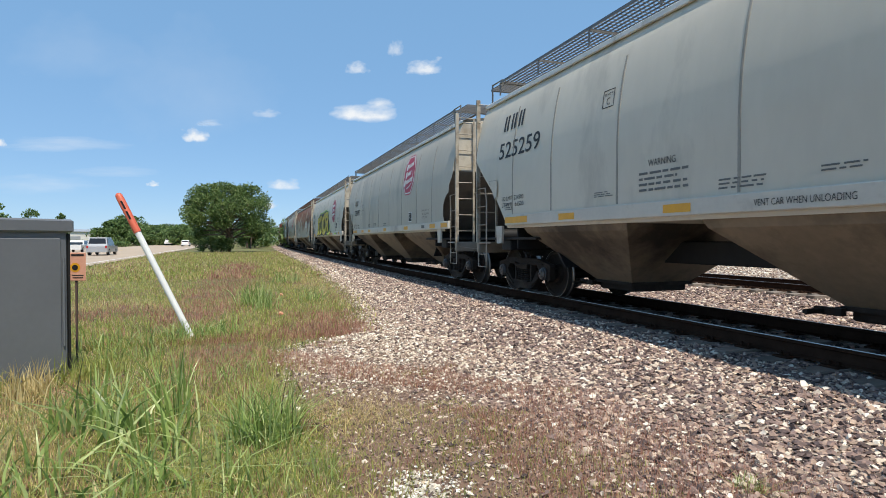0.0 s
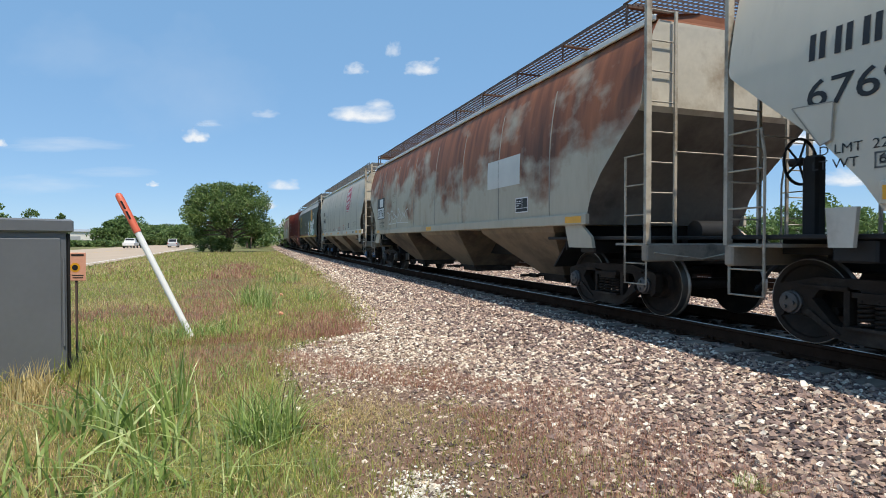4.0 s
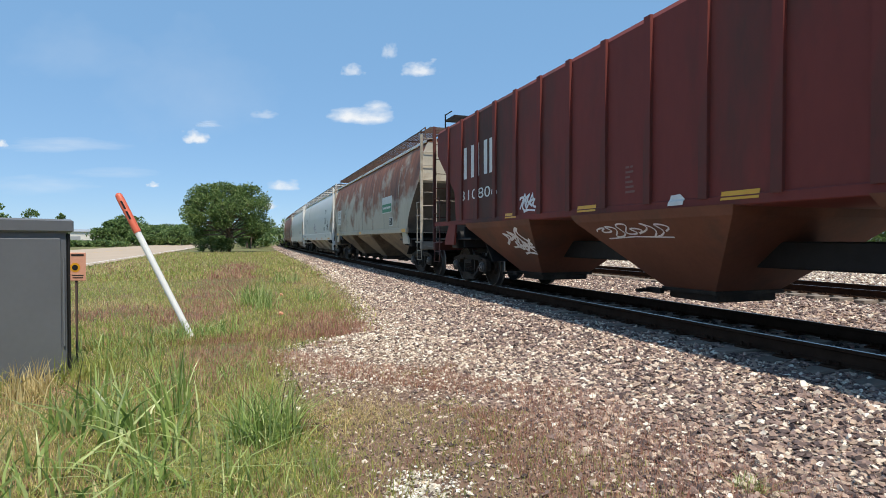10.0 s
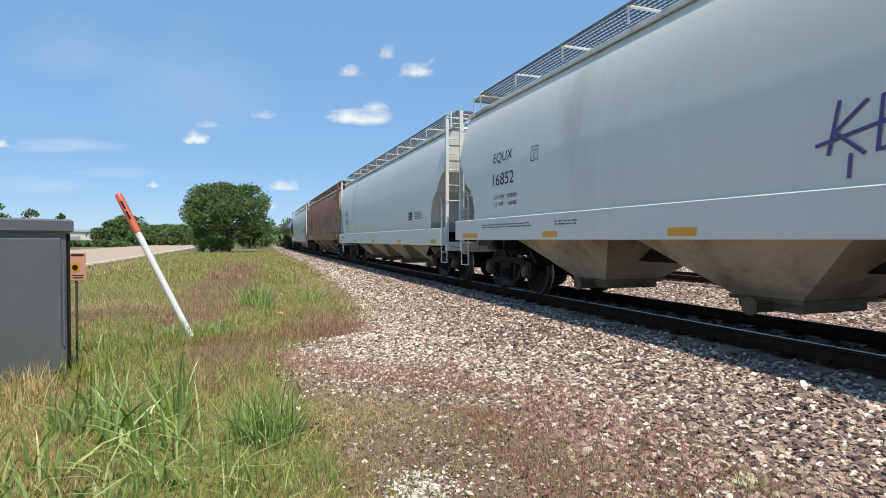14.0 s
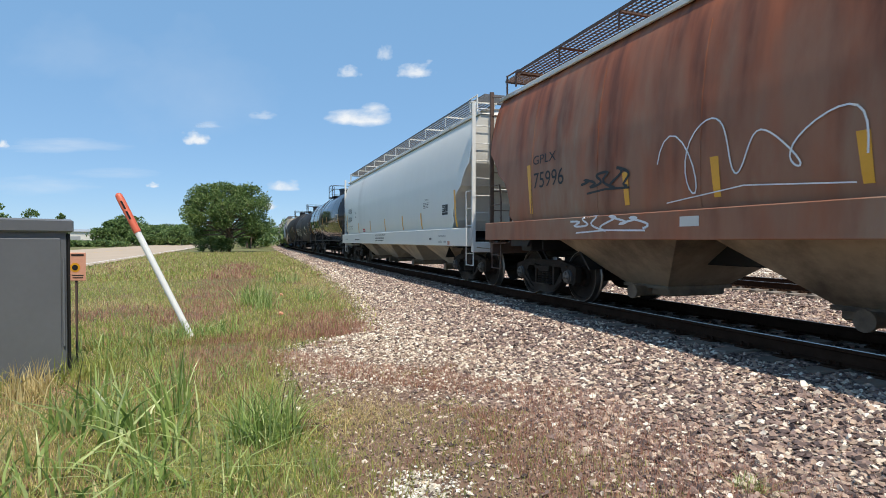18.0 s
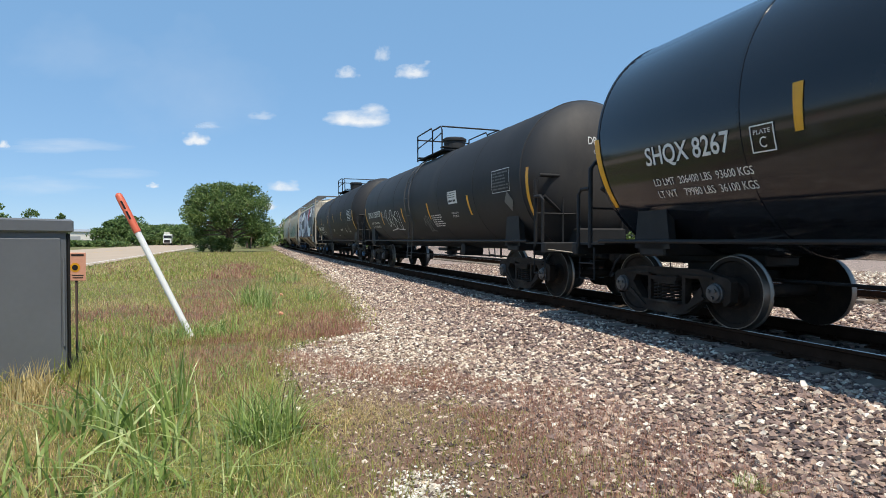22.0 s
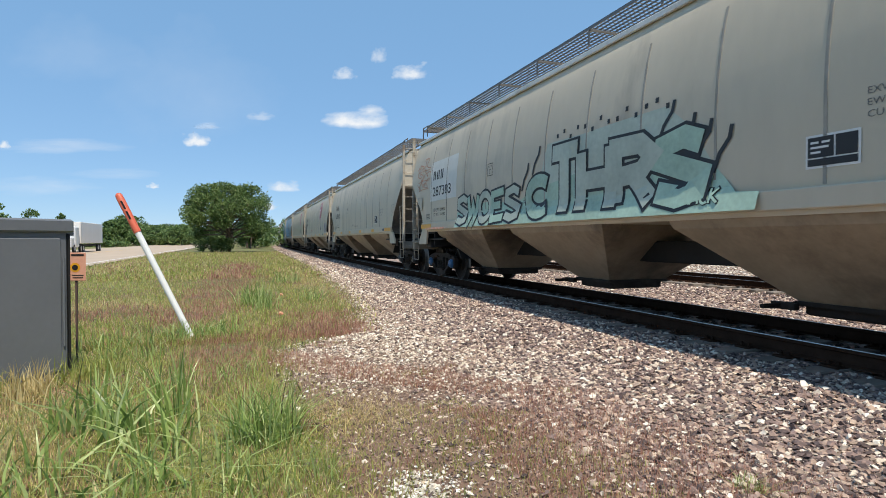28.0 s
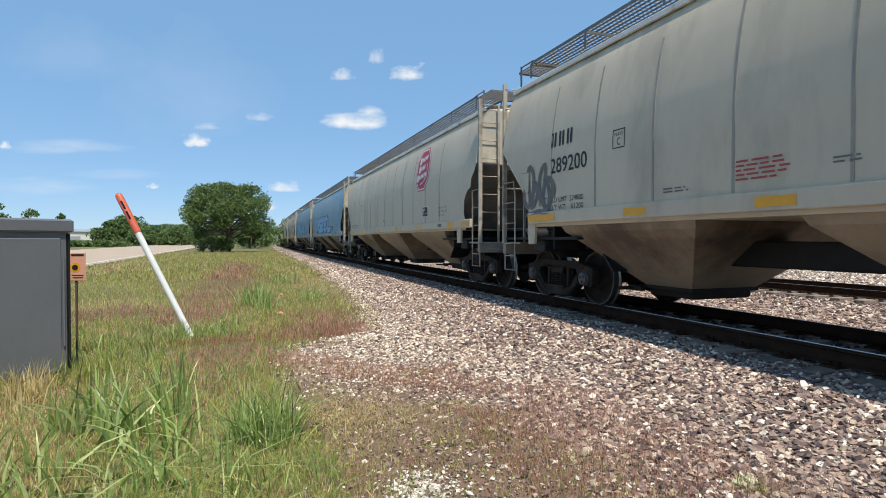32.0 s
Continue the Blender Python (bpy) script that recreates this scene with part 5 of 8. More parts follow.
def bolster_mesh():
    k = Kit()
    k.bevel_box((0, 0, 0.60), (2.1, 0.42, 0.12), 0.02).bevel_box((0, 0, 0.72), (0.9, 0.5, 0.2), 0.03)
    k.tube([(-0.9, 0.55, 0.38), (0.9, 0.55, 0.38)], 0.05).tube([(-0.9, -0.55, 0.38), (0.9, -0.55, 0.38)], 0.05)
    for sx in (-1, 1):
        k.box((sx * 0.75, 0.40, 0.44), (0.1, 0.06, 0.3)).box((sx * 0.75, -0.40, 0.44), (0.1, 0.06, 0.3))
    return k.mesh("bogie", M_TRUCK)


ME_FRAME, ME_SPRING, ME_BOLSTER = side_frame_mesh(), spring_mesh(), bolster_mesh()
ME_WHEELSET = {"blue": wheelset_mesh(M_CAPBLUE), "grey": wheelset_mesh(M_CAPGREY)}
WHEELSETS = []          # (wheelset, place on its bogie, place of the bogie on the car, car)


def add_bogie(car, y, caps="grey"):
    b = part("bogie", ME_BOLSTER, car, "grimy cast-steel bogie", pose(0, y, 0))
    part("side_frame", ME_FRAME, b)
    part("side_frame", ME_FRAME, b, m=pose(0, 0, 0, 0, 0, 180))
    for o in (-0.16, 0.0, 0.16):
        part("spring", ME_SPRING, b, m=pose(-1.0, o, 0.285))
    for o in (-0.889, 0.889):
        w = part("wheelset", ME_WHEELSET[caps], b, m=pose(0, o, WHEEL_R))
        WHEELSETS.append((w, o, y, car))
    return b


def body_rings(L, prof):
    """prof: rows of (height, half width, set-back of the leading end, and of the trailing end where it differs); the slope sheet lies a little behind the side sheets' cut edge."""
    lo, top = prof[0][0], prof[-1][2]
    hi = max([z for z, _, *e in prof if e[0] > top + 0.02] or [lo])
    deep = max(prof[0][2], prof[0][-1])
    out = []
    for z, w, *e in prof:
        t = min(1.0, max(0.0, (hi + 0.08 - z) / (hi + 0.08 - lo)))
        a, b = e[0], e[-1]
        fa, fb = (max(v + 0.02, top + 0.02 + (deep - top) * t) for v in (a, b))
        i = w - 0.05
        out.append([(-w, -L / 2 + a, z), (-i, -L / 2 + fa, z), (i, -L / 2 + fa, z), (w, -L / 2 + a, z), (w, L / 2 - b, z), (i, L / 2 - fb, z), (-i, L / 2 - fb, z), (-w, L / 2 - b, z)])
    return out


def curved(lead, trail):
    """Curved-side profile from the cut edges (height, set-back) of its two ends."""
    shape = [(1.36, 1.57), (1.62, 1.60), (2.46, 1.60), (2.6, 1.595), (2.88, 1.578), (2.95, 1.572), (3.2, 1.54), (3.5, 1.49), (3.75, 1.43), (3.95, 1.365), (4.06, 1.31), (4.12, 1.27)]
    zs = sorted({z for z, _ in shape} | {z for z, _ in lead} | {z for z, _ in trail})
    at = lambda rows, z: float(np.interp(z, [r[0] for r in rows], [r[1] for r in rows]))
    return [(z, at(shape, z), at(lead, z), at(trail, z)) for z in zs]


EDGE_PLAIN = [(1.36, 1.36), (1.62, 1.24), (1.8, 1.17), (2.1, 0.94), (2.46, 0.56), (2.88, 0.12), (2.95, 0.09)]
EDGE_LONG = [(1.36, 1.68), (1.62, 1.52), (2.0, 1.18), (2.46, 0.62), (2.88, 0.12), (2.95, 0.09)]
EDGE_NOTCH = [(1.36, 0.72), (1.57, 0.63), (1.66, 0.74), (1.8, 0.80), (2.06, 0.77), (2.2, 0.68), (2.31, 0.52), (2.35, 0.38), (2.56, 0.33), (2.72, 0.17), (2.86, 0.09), (2.95, 0.09)]
CURVED = curved(EDGE_PLAIN, EDGE_PLAIN)
DARK_LEAD = [(1.42, 0.84), (1.7, 1.02), (1.98, 1.15), (2.4, 1.12), (2.78, 0.94), (3.0, 0.7), (3.27, 0.36), (3.4, 0.12)]
DARK_TRAIL = [(1.42, 1.72), (1.9, 1.52), (2.39, 1.36), (2.65, 1.06), (2.99, 0.85), (3.2, 0.4), (3.4, 0.12)]
FLAT = [(z, w, *(float(np.interp(z, *zip(*e))) for e in (DARK_LEAD, DARK_TRAIL))) for z, w in ((1.42, 1.55), (1.55, 1.57), (1.7, 1.57), (1.98, 1.57), (2.4, 1.57), (2.65, 1.57), (2.78, 1.57), (3.0, 1.57), (3.2, 1.57), (3.27, 1.57), (3.4, 1.57), (3.6, 1.565), (4.12, 1.29))]
RIBBED = [(1.50, 1.49, 1.7), (2.35, 1.49, 1.58), (3.38, 1.49, 0.36), (3.45, 1.49, 0.28), (4.05, 1.49, 0.28), (4.14, 1.42, 0.28)]
ROUND = [(1.40, 1.56, 1.3), (1.62, 1.60, 1.05), (1.75, 1.605, 1.12), (2.1, 1.61, 1.0), (2.3, 1.61, 0.85), (2.45, 1.605, 0.58), (2.6, 1.60, 0.5), (2.8, 1.59, 0.33), (2.95, 1.57, 0.14), (3.2, 1.545, 0.12), (3.5, 1.49, 0.12), (3.75, 1.43, 0.12), (3.95, 1.36, 0.12), (4.1, 1.28, 0.12)]
ROOF = [(4.11, 1.31, 0.09), (4.17, 1.31, 0.09), (4.24, 1.0, 0.12), (4.32, 0.5, 0.16)]


def width_at(prof, z):
    return float(np.interp(z, [p[0] for p in prof], [p[1] for p in prof]))


def arc(cx, cy, rx, ry, a0, a1, n=10):
    return [(cx + rx * math.cos(radians(a0 + (a1 - a0) * i / n)), cy + ry * math.sin(radians(a0 + (a1 - a0) * i / n))) for i in range(n + 1)]


# sprayed letters as strokes in a unit box
STROKES = {
    "A": [[(0, 0), (0.5, 1), (1, 0)], [(0.25, 0.38), (0.75, 0.38)]], "B": [[(0, 0), (0, 1), (0.6, 1), (0.85, 0.78), (0.6, 0.54), (0.1, 0.52)], [(0.55, 0.52), (1, 0.28), (0.7, 0), (0, 0)]],
    "C": [arc(0.55, 0.5, 0.5, 0.5, 50, 310, 14)], "E": [[(0.95, 1), (0.05, 0.92), (0, 0.5), (0.1, 0), (1, 0.06)], [(0, 0.5), (0.7, 0.52)]],
    "H": [[(0, 0), (0, 1)], [(1, 0), (1, 1)], [(0, 0.5), (1, 0.5)]], "K": [[(0, 0), (0.1, 1)], [(0.95, 1), (0.12, 0.48), (1, 0)]], "L": [[(0, 1), (0, 0), (1, 0)]],
    "M": [[(0, 0), (0.08, 1), (0.5, 0.35), (0.92, 1), (1, 0)]], "O": [arc(0.5, 0.5, 0.5, 0.5, 90, 450, 18)],
    "R": [[(0.05, 0), (0, 1), (0.7, 0.98), (1, 0.76), (0.7, 0.5), (0.1, 0.46)], [(0.5, 0.46), (1, 0)]], "S": [[(0.95, 0.86), (0.6, 1), (0.1, 0.9), (0.05, 0.66), (0.5, 0.5), (0.95, 0.34), (0.9, 0.1), (0.5, 0), (0, 0.12)]],
    "T": [[(0, 1), (1, 1)], [(0.5, 1), (0.5, 0)]], "U": [[(0, 1), (0.05, 0.25), (0.5, 0), (0.95, 0.25), (1, 1)]], "W": [[(0, 1), (0.25, 0), (0.5, 0.7), (0.75, 0), (1, 1)]],
}


class Side:
    """Maps places on the near side of a car, given as metres from its leading end and height, to the car's own space."""

    def __init__(self, car, L, width, lift=0.006):
        self.car, self.L, self.width, self.lift, self.shift = car, L, width, lift, 0.0

    def at(self, d, z, lift=0.0):
        return (-(self.width(z) + self.lift + lift), -self.L / 2 + d - self.shift, z)

    def shape(self, name, polys, material, label="", lift=0.0):
        """Painted outlines, laid on the side in strips so that they follow its curve."""
        k = Kit()
        for p in polys:
            zs = [z for _, z in p]
            if max(zs) - min(zs) < 0.12:
                k.add([self.at(d, z, lift) for d, z in p], [tuple(range(len(p)))])
                continue
            cuts = sorted(set(round(z, 4) for z in zs) | set(np.arange(math.ceil(min(zs) / 0.1) * 0.1, max(zs), 0.1).round(4).tolist()))
            for za, zb in zip(cuts, cuts[1:]):
                if zb - za < 0.002:
                    continue
                row = []
                for z in (za + 1e-4, zb - 1e-4):
                    hit = [p[i][0] + (z - p[i][1]) / (p[i - 1][1] - p[i][1]) * (p[i - 1][0] - p[i][0]) for i in range(len(p)) if (p[i][1] > z) != (p[i - 1][1] > z)]
                    row.append(sorted(hit))
                if len(row[0]) == len(row[1]):
                    for i in range(0, len(row[0]) - 1, 2):
                        k.add([self.at(row[0][i], za, lift), self.at(row[0][i + 1], za, lift), self.at(row[1][i + 1], zb, lift), self.at(row[1][i], zb, lift)], [(0, 1, 2, 3)])
        return part(name, k.mesh(name, material, None, 0.002), self.car, label)

    def band(self, name, d0, d1, z0, z1, material, label="", lift=0.0, steps=1):
        zs = np.linspace(z0, z1, steps + 1)
        return self.shape(name, [[(d0, a), (d1, a), (d1, b), (d0, b)] for a, b in zip(zs, zs[1:])], material, label, lift)

    def text(self, body, dl, dr, z0, z1, material, name="lettering", label="", lift=0.0, offset=0.0):
        """Lettering that fills the box from dl (its left) to dr."""
        me = letters(body, 1.0, material, offset=offset)
        co = np.empty(len(me.vertices) * 3)
        me.vertices.foreach_get("co", co)
        co = co.reshape(-1, 3)
        lo, hi = co.min(0), co.max(0)
        u = (co[:, 0] - lo[0]) / max(hi[0] - lo[0], 1e-6)
        v = (co[:, 1] - lo[1]) / max(hi[1] - lo[1], 1e-6)
        new_co = [self.at(dl + (dr - dl) * a, z0 + (z1 - z0) * b, lift) for a, b in zip(u, v)]
        me.vertices.foreach_set("co", np.array(new_co).ravel())
        me.update()
        return part(name, me, self.car, label)

    def bars(self, dl, dr, z0, z1, rows, material, seed=1, name="stencil", lift=0.0):
        """Rows of unreadable small print as plain bars."""
        rnd = random.Random(seed)
        h = (z1 - z0) / rows
        polys = []
        for i in range(rows):
            a, b = z1 - (i + 0.70) * h, z1 - (i + 0.26) * h
            d = dl
            end = dr + (dl - dr) * rnd.uniform(0, 0.3)
            while d > end + 0.03:
                w = min(rnd.uniform(0.06, 0.22), d - end)
                polys.append([(d, a), (d - w, a), (d - w, b), (d, b)])
                d -= w + rnd.uniform(0.02, 0.045)
        return tagged(self.shape(name, polys, material, lift=lift), kind="stuff")

    def mark(self, dl, dr, z0, z1, n, material):
        """The owner's initials as plain upright blocks."""
        w = (dl - dr) / n
        for i in range(n):
            a = dl - w * i
            for j in range(2):
                self.band("reporting_mark", a - w * 0.4 * j, a - w * (0.4 * j + 0.24), z0, z1, material)

    def frame_box(self, dl, dr, z0, z1, material, t=0.014, name="stencil_frame"):
        self.shape(name, [[(dl, z0), (dr, z0), (dr, z0 + t), (dl, z0 + t)], [(dl, z1 - t), (dr, z1 - t), (dr, z1), (dl, z1)], [(dl, z0), (dl - t, z0), (dl - t, z1), (dl, z1)], [(dr + t, z0), (dr, z0), (dr, z1), (dr + t, z1)]], material)

    def plate_c(self, dl, z0, material, size=0.27):
        self.frame_box(dl, dl - size, z0, z0 + size, material)
        self.text("PLATE", dl - size * 0.15, dl - size * 0.85, z0 + size * 0.66, z0 + size * 0.82, material)
        self.text("C", dl - size * 0.36, dl - size * 0.64, z0 + size * 0.16, z0 + size * 0.55, material)

    def data_box(self, dl, z0, w=0.48, h=0.3):
        """Black consolidated-stencil panel with a white border."""
        self.band("data_panel", dl, dl - w, z0, z0 + h, M_INKWHITE, "white-bordered black data panel")
        g = 0.022
        m = dl - w * 0.55
        self.band("data_field", dl - g, m + g / 3, z0 + h * 0.32, z0 + h - g, M_INK, lift=0.003)
        self.band("data_field", m - g / 3, dl - w + g, z0 + h * 0.32, z0 + h - g, M_INK, lift=0.003)
        self.band("data_field", dl - g, dl - w + g, z0 + g, z0 + h * 0.28, M_INK, lift=0.003)
        self.bars(dl - 0.05, m + 0.03, z0 + h * 0.4, z0 + h - 0.05, 3, M_INKWHITE, 4, lift=0.005)

    def emblem(self, dl, dr, z0, z1, fill, border, seed):
        """The owner's octagonal badge with its wording as plain bars."""
        def octo(g):
            a, b, c, e = dl - g, dr + g, z0 + g, z1 - g
            q = (a - b) * 0.27
            return [(a, c + q), (a - q, c), (b + q, c), (b, c + q), (b, e - q), (b + q, e), (a - q, e), (a, e - q)]
        self.shape("emblem", [octo(0)], fill, "eight-sided badge with a pale border")
        self.shape("emblem_border", [octo(0.035)], border, lift=0.003)
        self.shape("emblem_field", [octo(0.075)], fill, lift=0.006)
        rnd = random.Random(seed)
        w, h = dl - dr, z1 - z0
        for zc, s, n in ((0.71, 0.2, 5), (0.51, 0.2, 4), (0.31, 0.12, 6)):
            d = s
            for i in range(n):
                big = 0.16 if i == 0 else 0.10
                wide = 0.13 if i == 0 else 0.085
                z = zc + 0.012 * i
                self.shape("emblem_bar", [[(dl - w * d, z0 + h * (z - big / 2)), (dl - w * (d + wide), z0 + h * (z - big / 2 + 0.01)), (dl - w * (d + wide), z0 + h * (z + big / 2 + 0.01)), (dl - w * d, z0 + h * (z + big / 2))]], border, lift=0.009)
                d += wide + 0.025
        self.ribbon([(dl - w * 0.35, z0 + h * 0.16), (dl - w * 0.6, z0 + h * 0.2), (dl - w * 0.86, z0 + h * 0.32), (dl - w * 0.8, z0 + h * 0.62)], 0.03, border, "emblem_bar", 0.009)

    def graffiti(self, body, dl, dr, spans, fills, outline, inner=None, overlap=0.06, fat=0.2, halo=None):
        """Fat sprayed letters, each of a few strokes with a dark outline, a fill and an inner shade."""
        w = (dl - dr) / len(body)
        for i, ch in enumerate(body):
            z0, z1 = spans[i % len(spans)]
            t = min(fat * w * 1.15, (z1 - z0) * 0.29)
            a, b = dl - w * i + w * overlap - t / 2, dl - w * (i + 1) - w * overlap + t / 2
            lift = 0.0015 * (i % 2)
            lines = [[(a + (b - a) * u, z0 + t / 2 + (z1 - z0 - t) * v) for u, v in line] for line in STROKES[ch]]
            for q in lines if halo else ():
                self.ribbon(q, t + 0.17, halo, "graffiti_halo", -0.001, 0.09)
            for j, q in enumerate(lines):
                self.ribbon(q, t + min(0.09, 0.7 * t), outline, "graffiti_outline", 0.002 + lift + 0.002 * j, min(0.045, 0.3 * t))
            for j, q in enumerate(lines):
                self.ribbon(q, t, fills[i % len(fills)], "graffiti_letter", 0.012 + lift + 0.002 * j)
            if inner:
                for q in lines:
                    self.ribbon([(d, z) for d, z in q], t * 0.3, inner, "graffiti_shade", 0.020 + lift)

    def splat(self, d, z, r0, r1, spikes, seed, material, lift=0.0):
        """A burst of sprayed paint with uneven arms."""
        rnd = random.Random(seed)
        pts = []
        for i in range(spikes):
            a0, step = 2 * math.pi * i / spikes, 2 * math.pi / spikes
            a = a0 + rnd.uniform(-0.3, 0.3) * step
            far = r0 + (r1 - r0) * rnd.random() ** 1.6
            thin = rnd.uniform(0.1, 0.2) * step * r0
            for b, r in ((a0 - 0.42 * step, r0 * rnd.uniform(0.75, 1.0)),):
                pts.append((d + r * math.cos(b), z + r * math.sin(b)))
            u, v = (math.cos(a), math.sin(a)), (-math.sin(a), math.cos(a))
            for r, q in ((r0 * 0.95, -thin), (far - thin * 1.5, -thin * 0.8), (far, 0.0), (far - thin * 1.5, thin * 0.8), (r0 * 0.95, thin)):
                pts.append((d + u[0] * r + v[0] * q, z + u[1] * r + v[1] * q))
        self.shape("graffiti_splash", [pts], material, lift=lift)

    def ribbon(self, pts, w, material, name="graffiti_line", lift=0.004, extend=0.0):
        """A sprayed line through (d, z) points, with square ends, cut short enough to follow the side's curve."""
        pts = [Vector(p) for p in pts]
        if extend:
            pts[0] = pts[0] + (pts[0] - pts[1]).normalized() * extend
            pts[-1] = pts[-1] + (pts[-1] - pts[-2]).normalized() * extend
        fine = [pts[0]]
        for p, q in zip(pts, pts[1:]):
            n = max(1, int(abs(q.y - p.y) / 0.1))
            fine += [p.lerp(q, (j + 1) / n) for j in range(n)]
        left, right = [], []
        for i, p in enumerate(fine):
            u = (p - fine[i - 1]).normalized() if i else (fine[1] - p).normalized()
            v = (fine[i + 1] - p).normalized() if i + 1 < len(fine) else u
            t = (u + v).normalized() if (u + v).length > 0.2 else u
            n = Vector((-t.y, t.x)) * (w / 2 / max(0.6, t.dot(v)))
            rise = lift + 0.0015 * i / len(fine)
            left.append(self.at(p.x + n.x, p.y + n.y, rise))
            right.append(self.at(p.x - n.x, p.y - n.y, rise))
        n = len(fine)
        k = Kit().add(left + right, [(i, i + 1, n + i + 1, n + i) for i in range(n - 1)])
        part(name, k.mesh(name, material), self.car)

    def scrawl(self, dl, dr, z0, z1, loops, w, material, seed, name="graffiti_line"):
        """An illegible looping tag in one run of the can, with a stroke under it."""
        rnd = random.Random(seed)
        c, h = (z0 + z1) / 2, (z1 - z0) / 2
        f1, f2, f3 = loops * rnd.uniform(0.55, 0.8), loops * rnd.uniform(1.1, 1.5), loops * rnd.uniform(0.3, 0.45)
        p1, p2, p3 = rnd.uniform(0, 6), rnd.uniform(0, 6), rnd.uniform(0, 6)
        swing = (dl - dr) / loops * 0.42
        n = loops * 12
        pts = []
        for i in range(n + 1):
            t = i / n
            pts.append((dl + (dr - dl) * t + swing * math.sin(2 * math.pi * f2 * t + p1), c + h * (0.62 * math.sin(2 * math.pi * f1 * t + p2) + 0.38 * math.sin(2 * math.pi * f3 * t + p3))))
        self.ribbon(pts, w, material, name)
        self.ribbon([(dl - 0.1, z0 - 0.02), ((dl + dr) / 2, z0 + 0.08 * h), (dr, z0 - 0.05 * h)], w * 0.8, material, name)


def rung_mesh(length, axis, material, r=0.011):
    h = length / 2
    e = [(-h, 0, 0), (h, 0, 0)] if axis == "x" else [(0, -h, 0), (0, h, 0)]
    return Kit().tube(e, r, 6).mesh("rung", material, 50)


RUNGS = {}


def rungs(material):
    if material.name not in RUNGS:
        RUNGS[material.name] = (rung_mesh(0.46, "x", material), rung_mesh(0.42, "y", material))
    return RUNGS[material.name]


def add_ladders(car, L, iron, low_top=2.28, high_top=4.32):
    """Corner posts with an end ladder and a low side ladder at each corner."""
    rx, ry = rungs(iron)
    for ey in (-1, 1):
        y = ey * (L / 2 - 0.03)
        for sx in (-1, 1):
            x = sx * 1.5
            end = part("end_ladder", Kit().box((x, y, (1.06 + high_top) / 2), (0.085, 0.05, high_top - 1.06)).box((x - sx * 0.46, y, (1.06 + high_top) / 2 - 0.05), (0.045, 0.03, high_top - 1.16)).mesh("end_ladder", iron), car)
            for i in range(8):
                part("rung", rx, end, m=pose(x - sx * 0.23, y - ey * 0.03, 1.35 + i * 0.41))
            inner = y - ey * 0.46
            side = part("side_ladder", Kit().tube([(x, inner, 0.62), (x, inner, low_top - 0.28), (x + sx * 0.02, inner + ey * 0.03, low_top)], 0.016).mesh("side_ladder", iron), car)
            for i in range(4):
                part("rung", ry, side, m=pose(x - sx * -0.02, y - ey * 0.24, 1.05 + i * 0.41))
            st = Kit().tube([(x, y - ey * 0.02, 1.06), (x, y - ey * 0.02, 0.52), (x, inner, 0.52), (x, inner, 1.06)], 0.016)
            part("step", st.mesh("step", iron), car)
            part("step_rung", ry, car, m=pose(x, y - ey * 0.24, 0.8))
    part("grab_rail", Kit().tube([(-1.05, -L / 2 + 0.0, 2.32), (1.05, -L / 2 + 0.0, 2.32)], 0.011).mesh("grab_rail", iron), car)
    part("grab_rail", Kit().tube([(-1.05, L / 2 - 0.0, 2.32), (1.05, L / 2 - 0.0, 2.32)], 0.011).mesh("grab_rail", iron), car)


GRATINGS = {}


def grating_mesh(length, material):
    """Open steel walkway: lengthwise bars over cross bars."""
    key = (round(length, 1), material.name)
    if key not in GRATINGS:
        k = Kit()
        for i in range(8):
            x = -0.34 + i * 0.097
            k.box((x, 0, 0), (0.007, length, 0.028))
        n = int(length / 0.095)
        for i in range(n + 1):
            k.box((0, -length / 2 + i * length / n, 0.004), (0.70, 0.009, 0.012))
        k.box((-0.36, 0, -0.01), (0.02, length, 0.05)).box((0.36, 0, -0.01), (0.02, length, 0.05))
        GRATINGS[key] = k.mesh("running_board", material)
    return GRATINGS[key]


SADDLE = {}


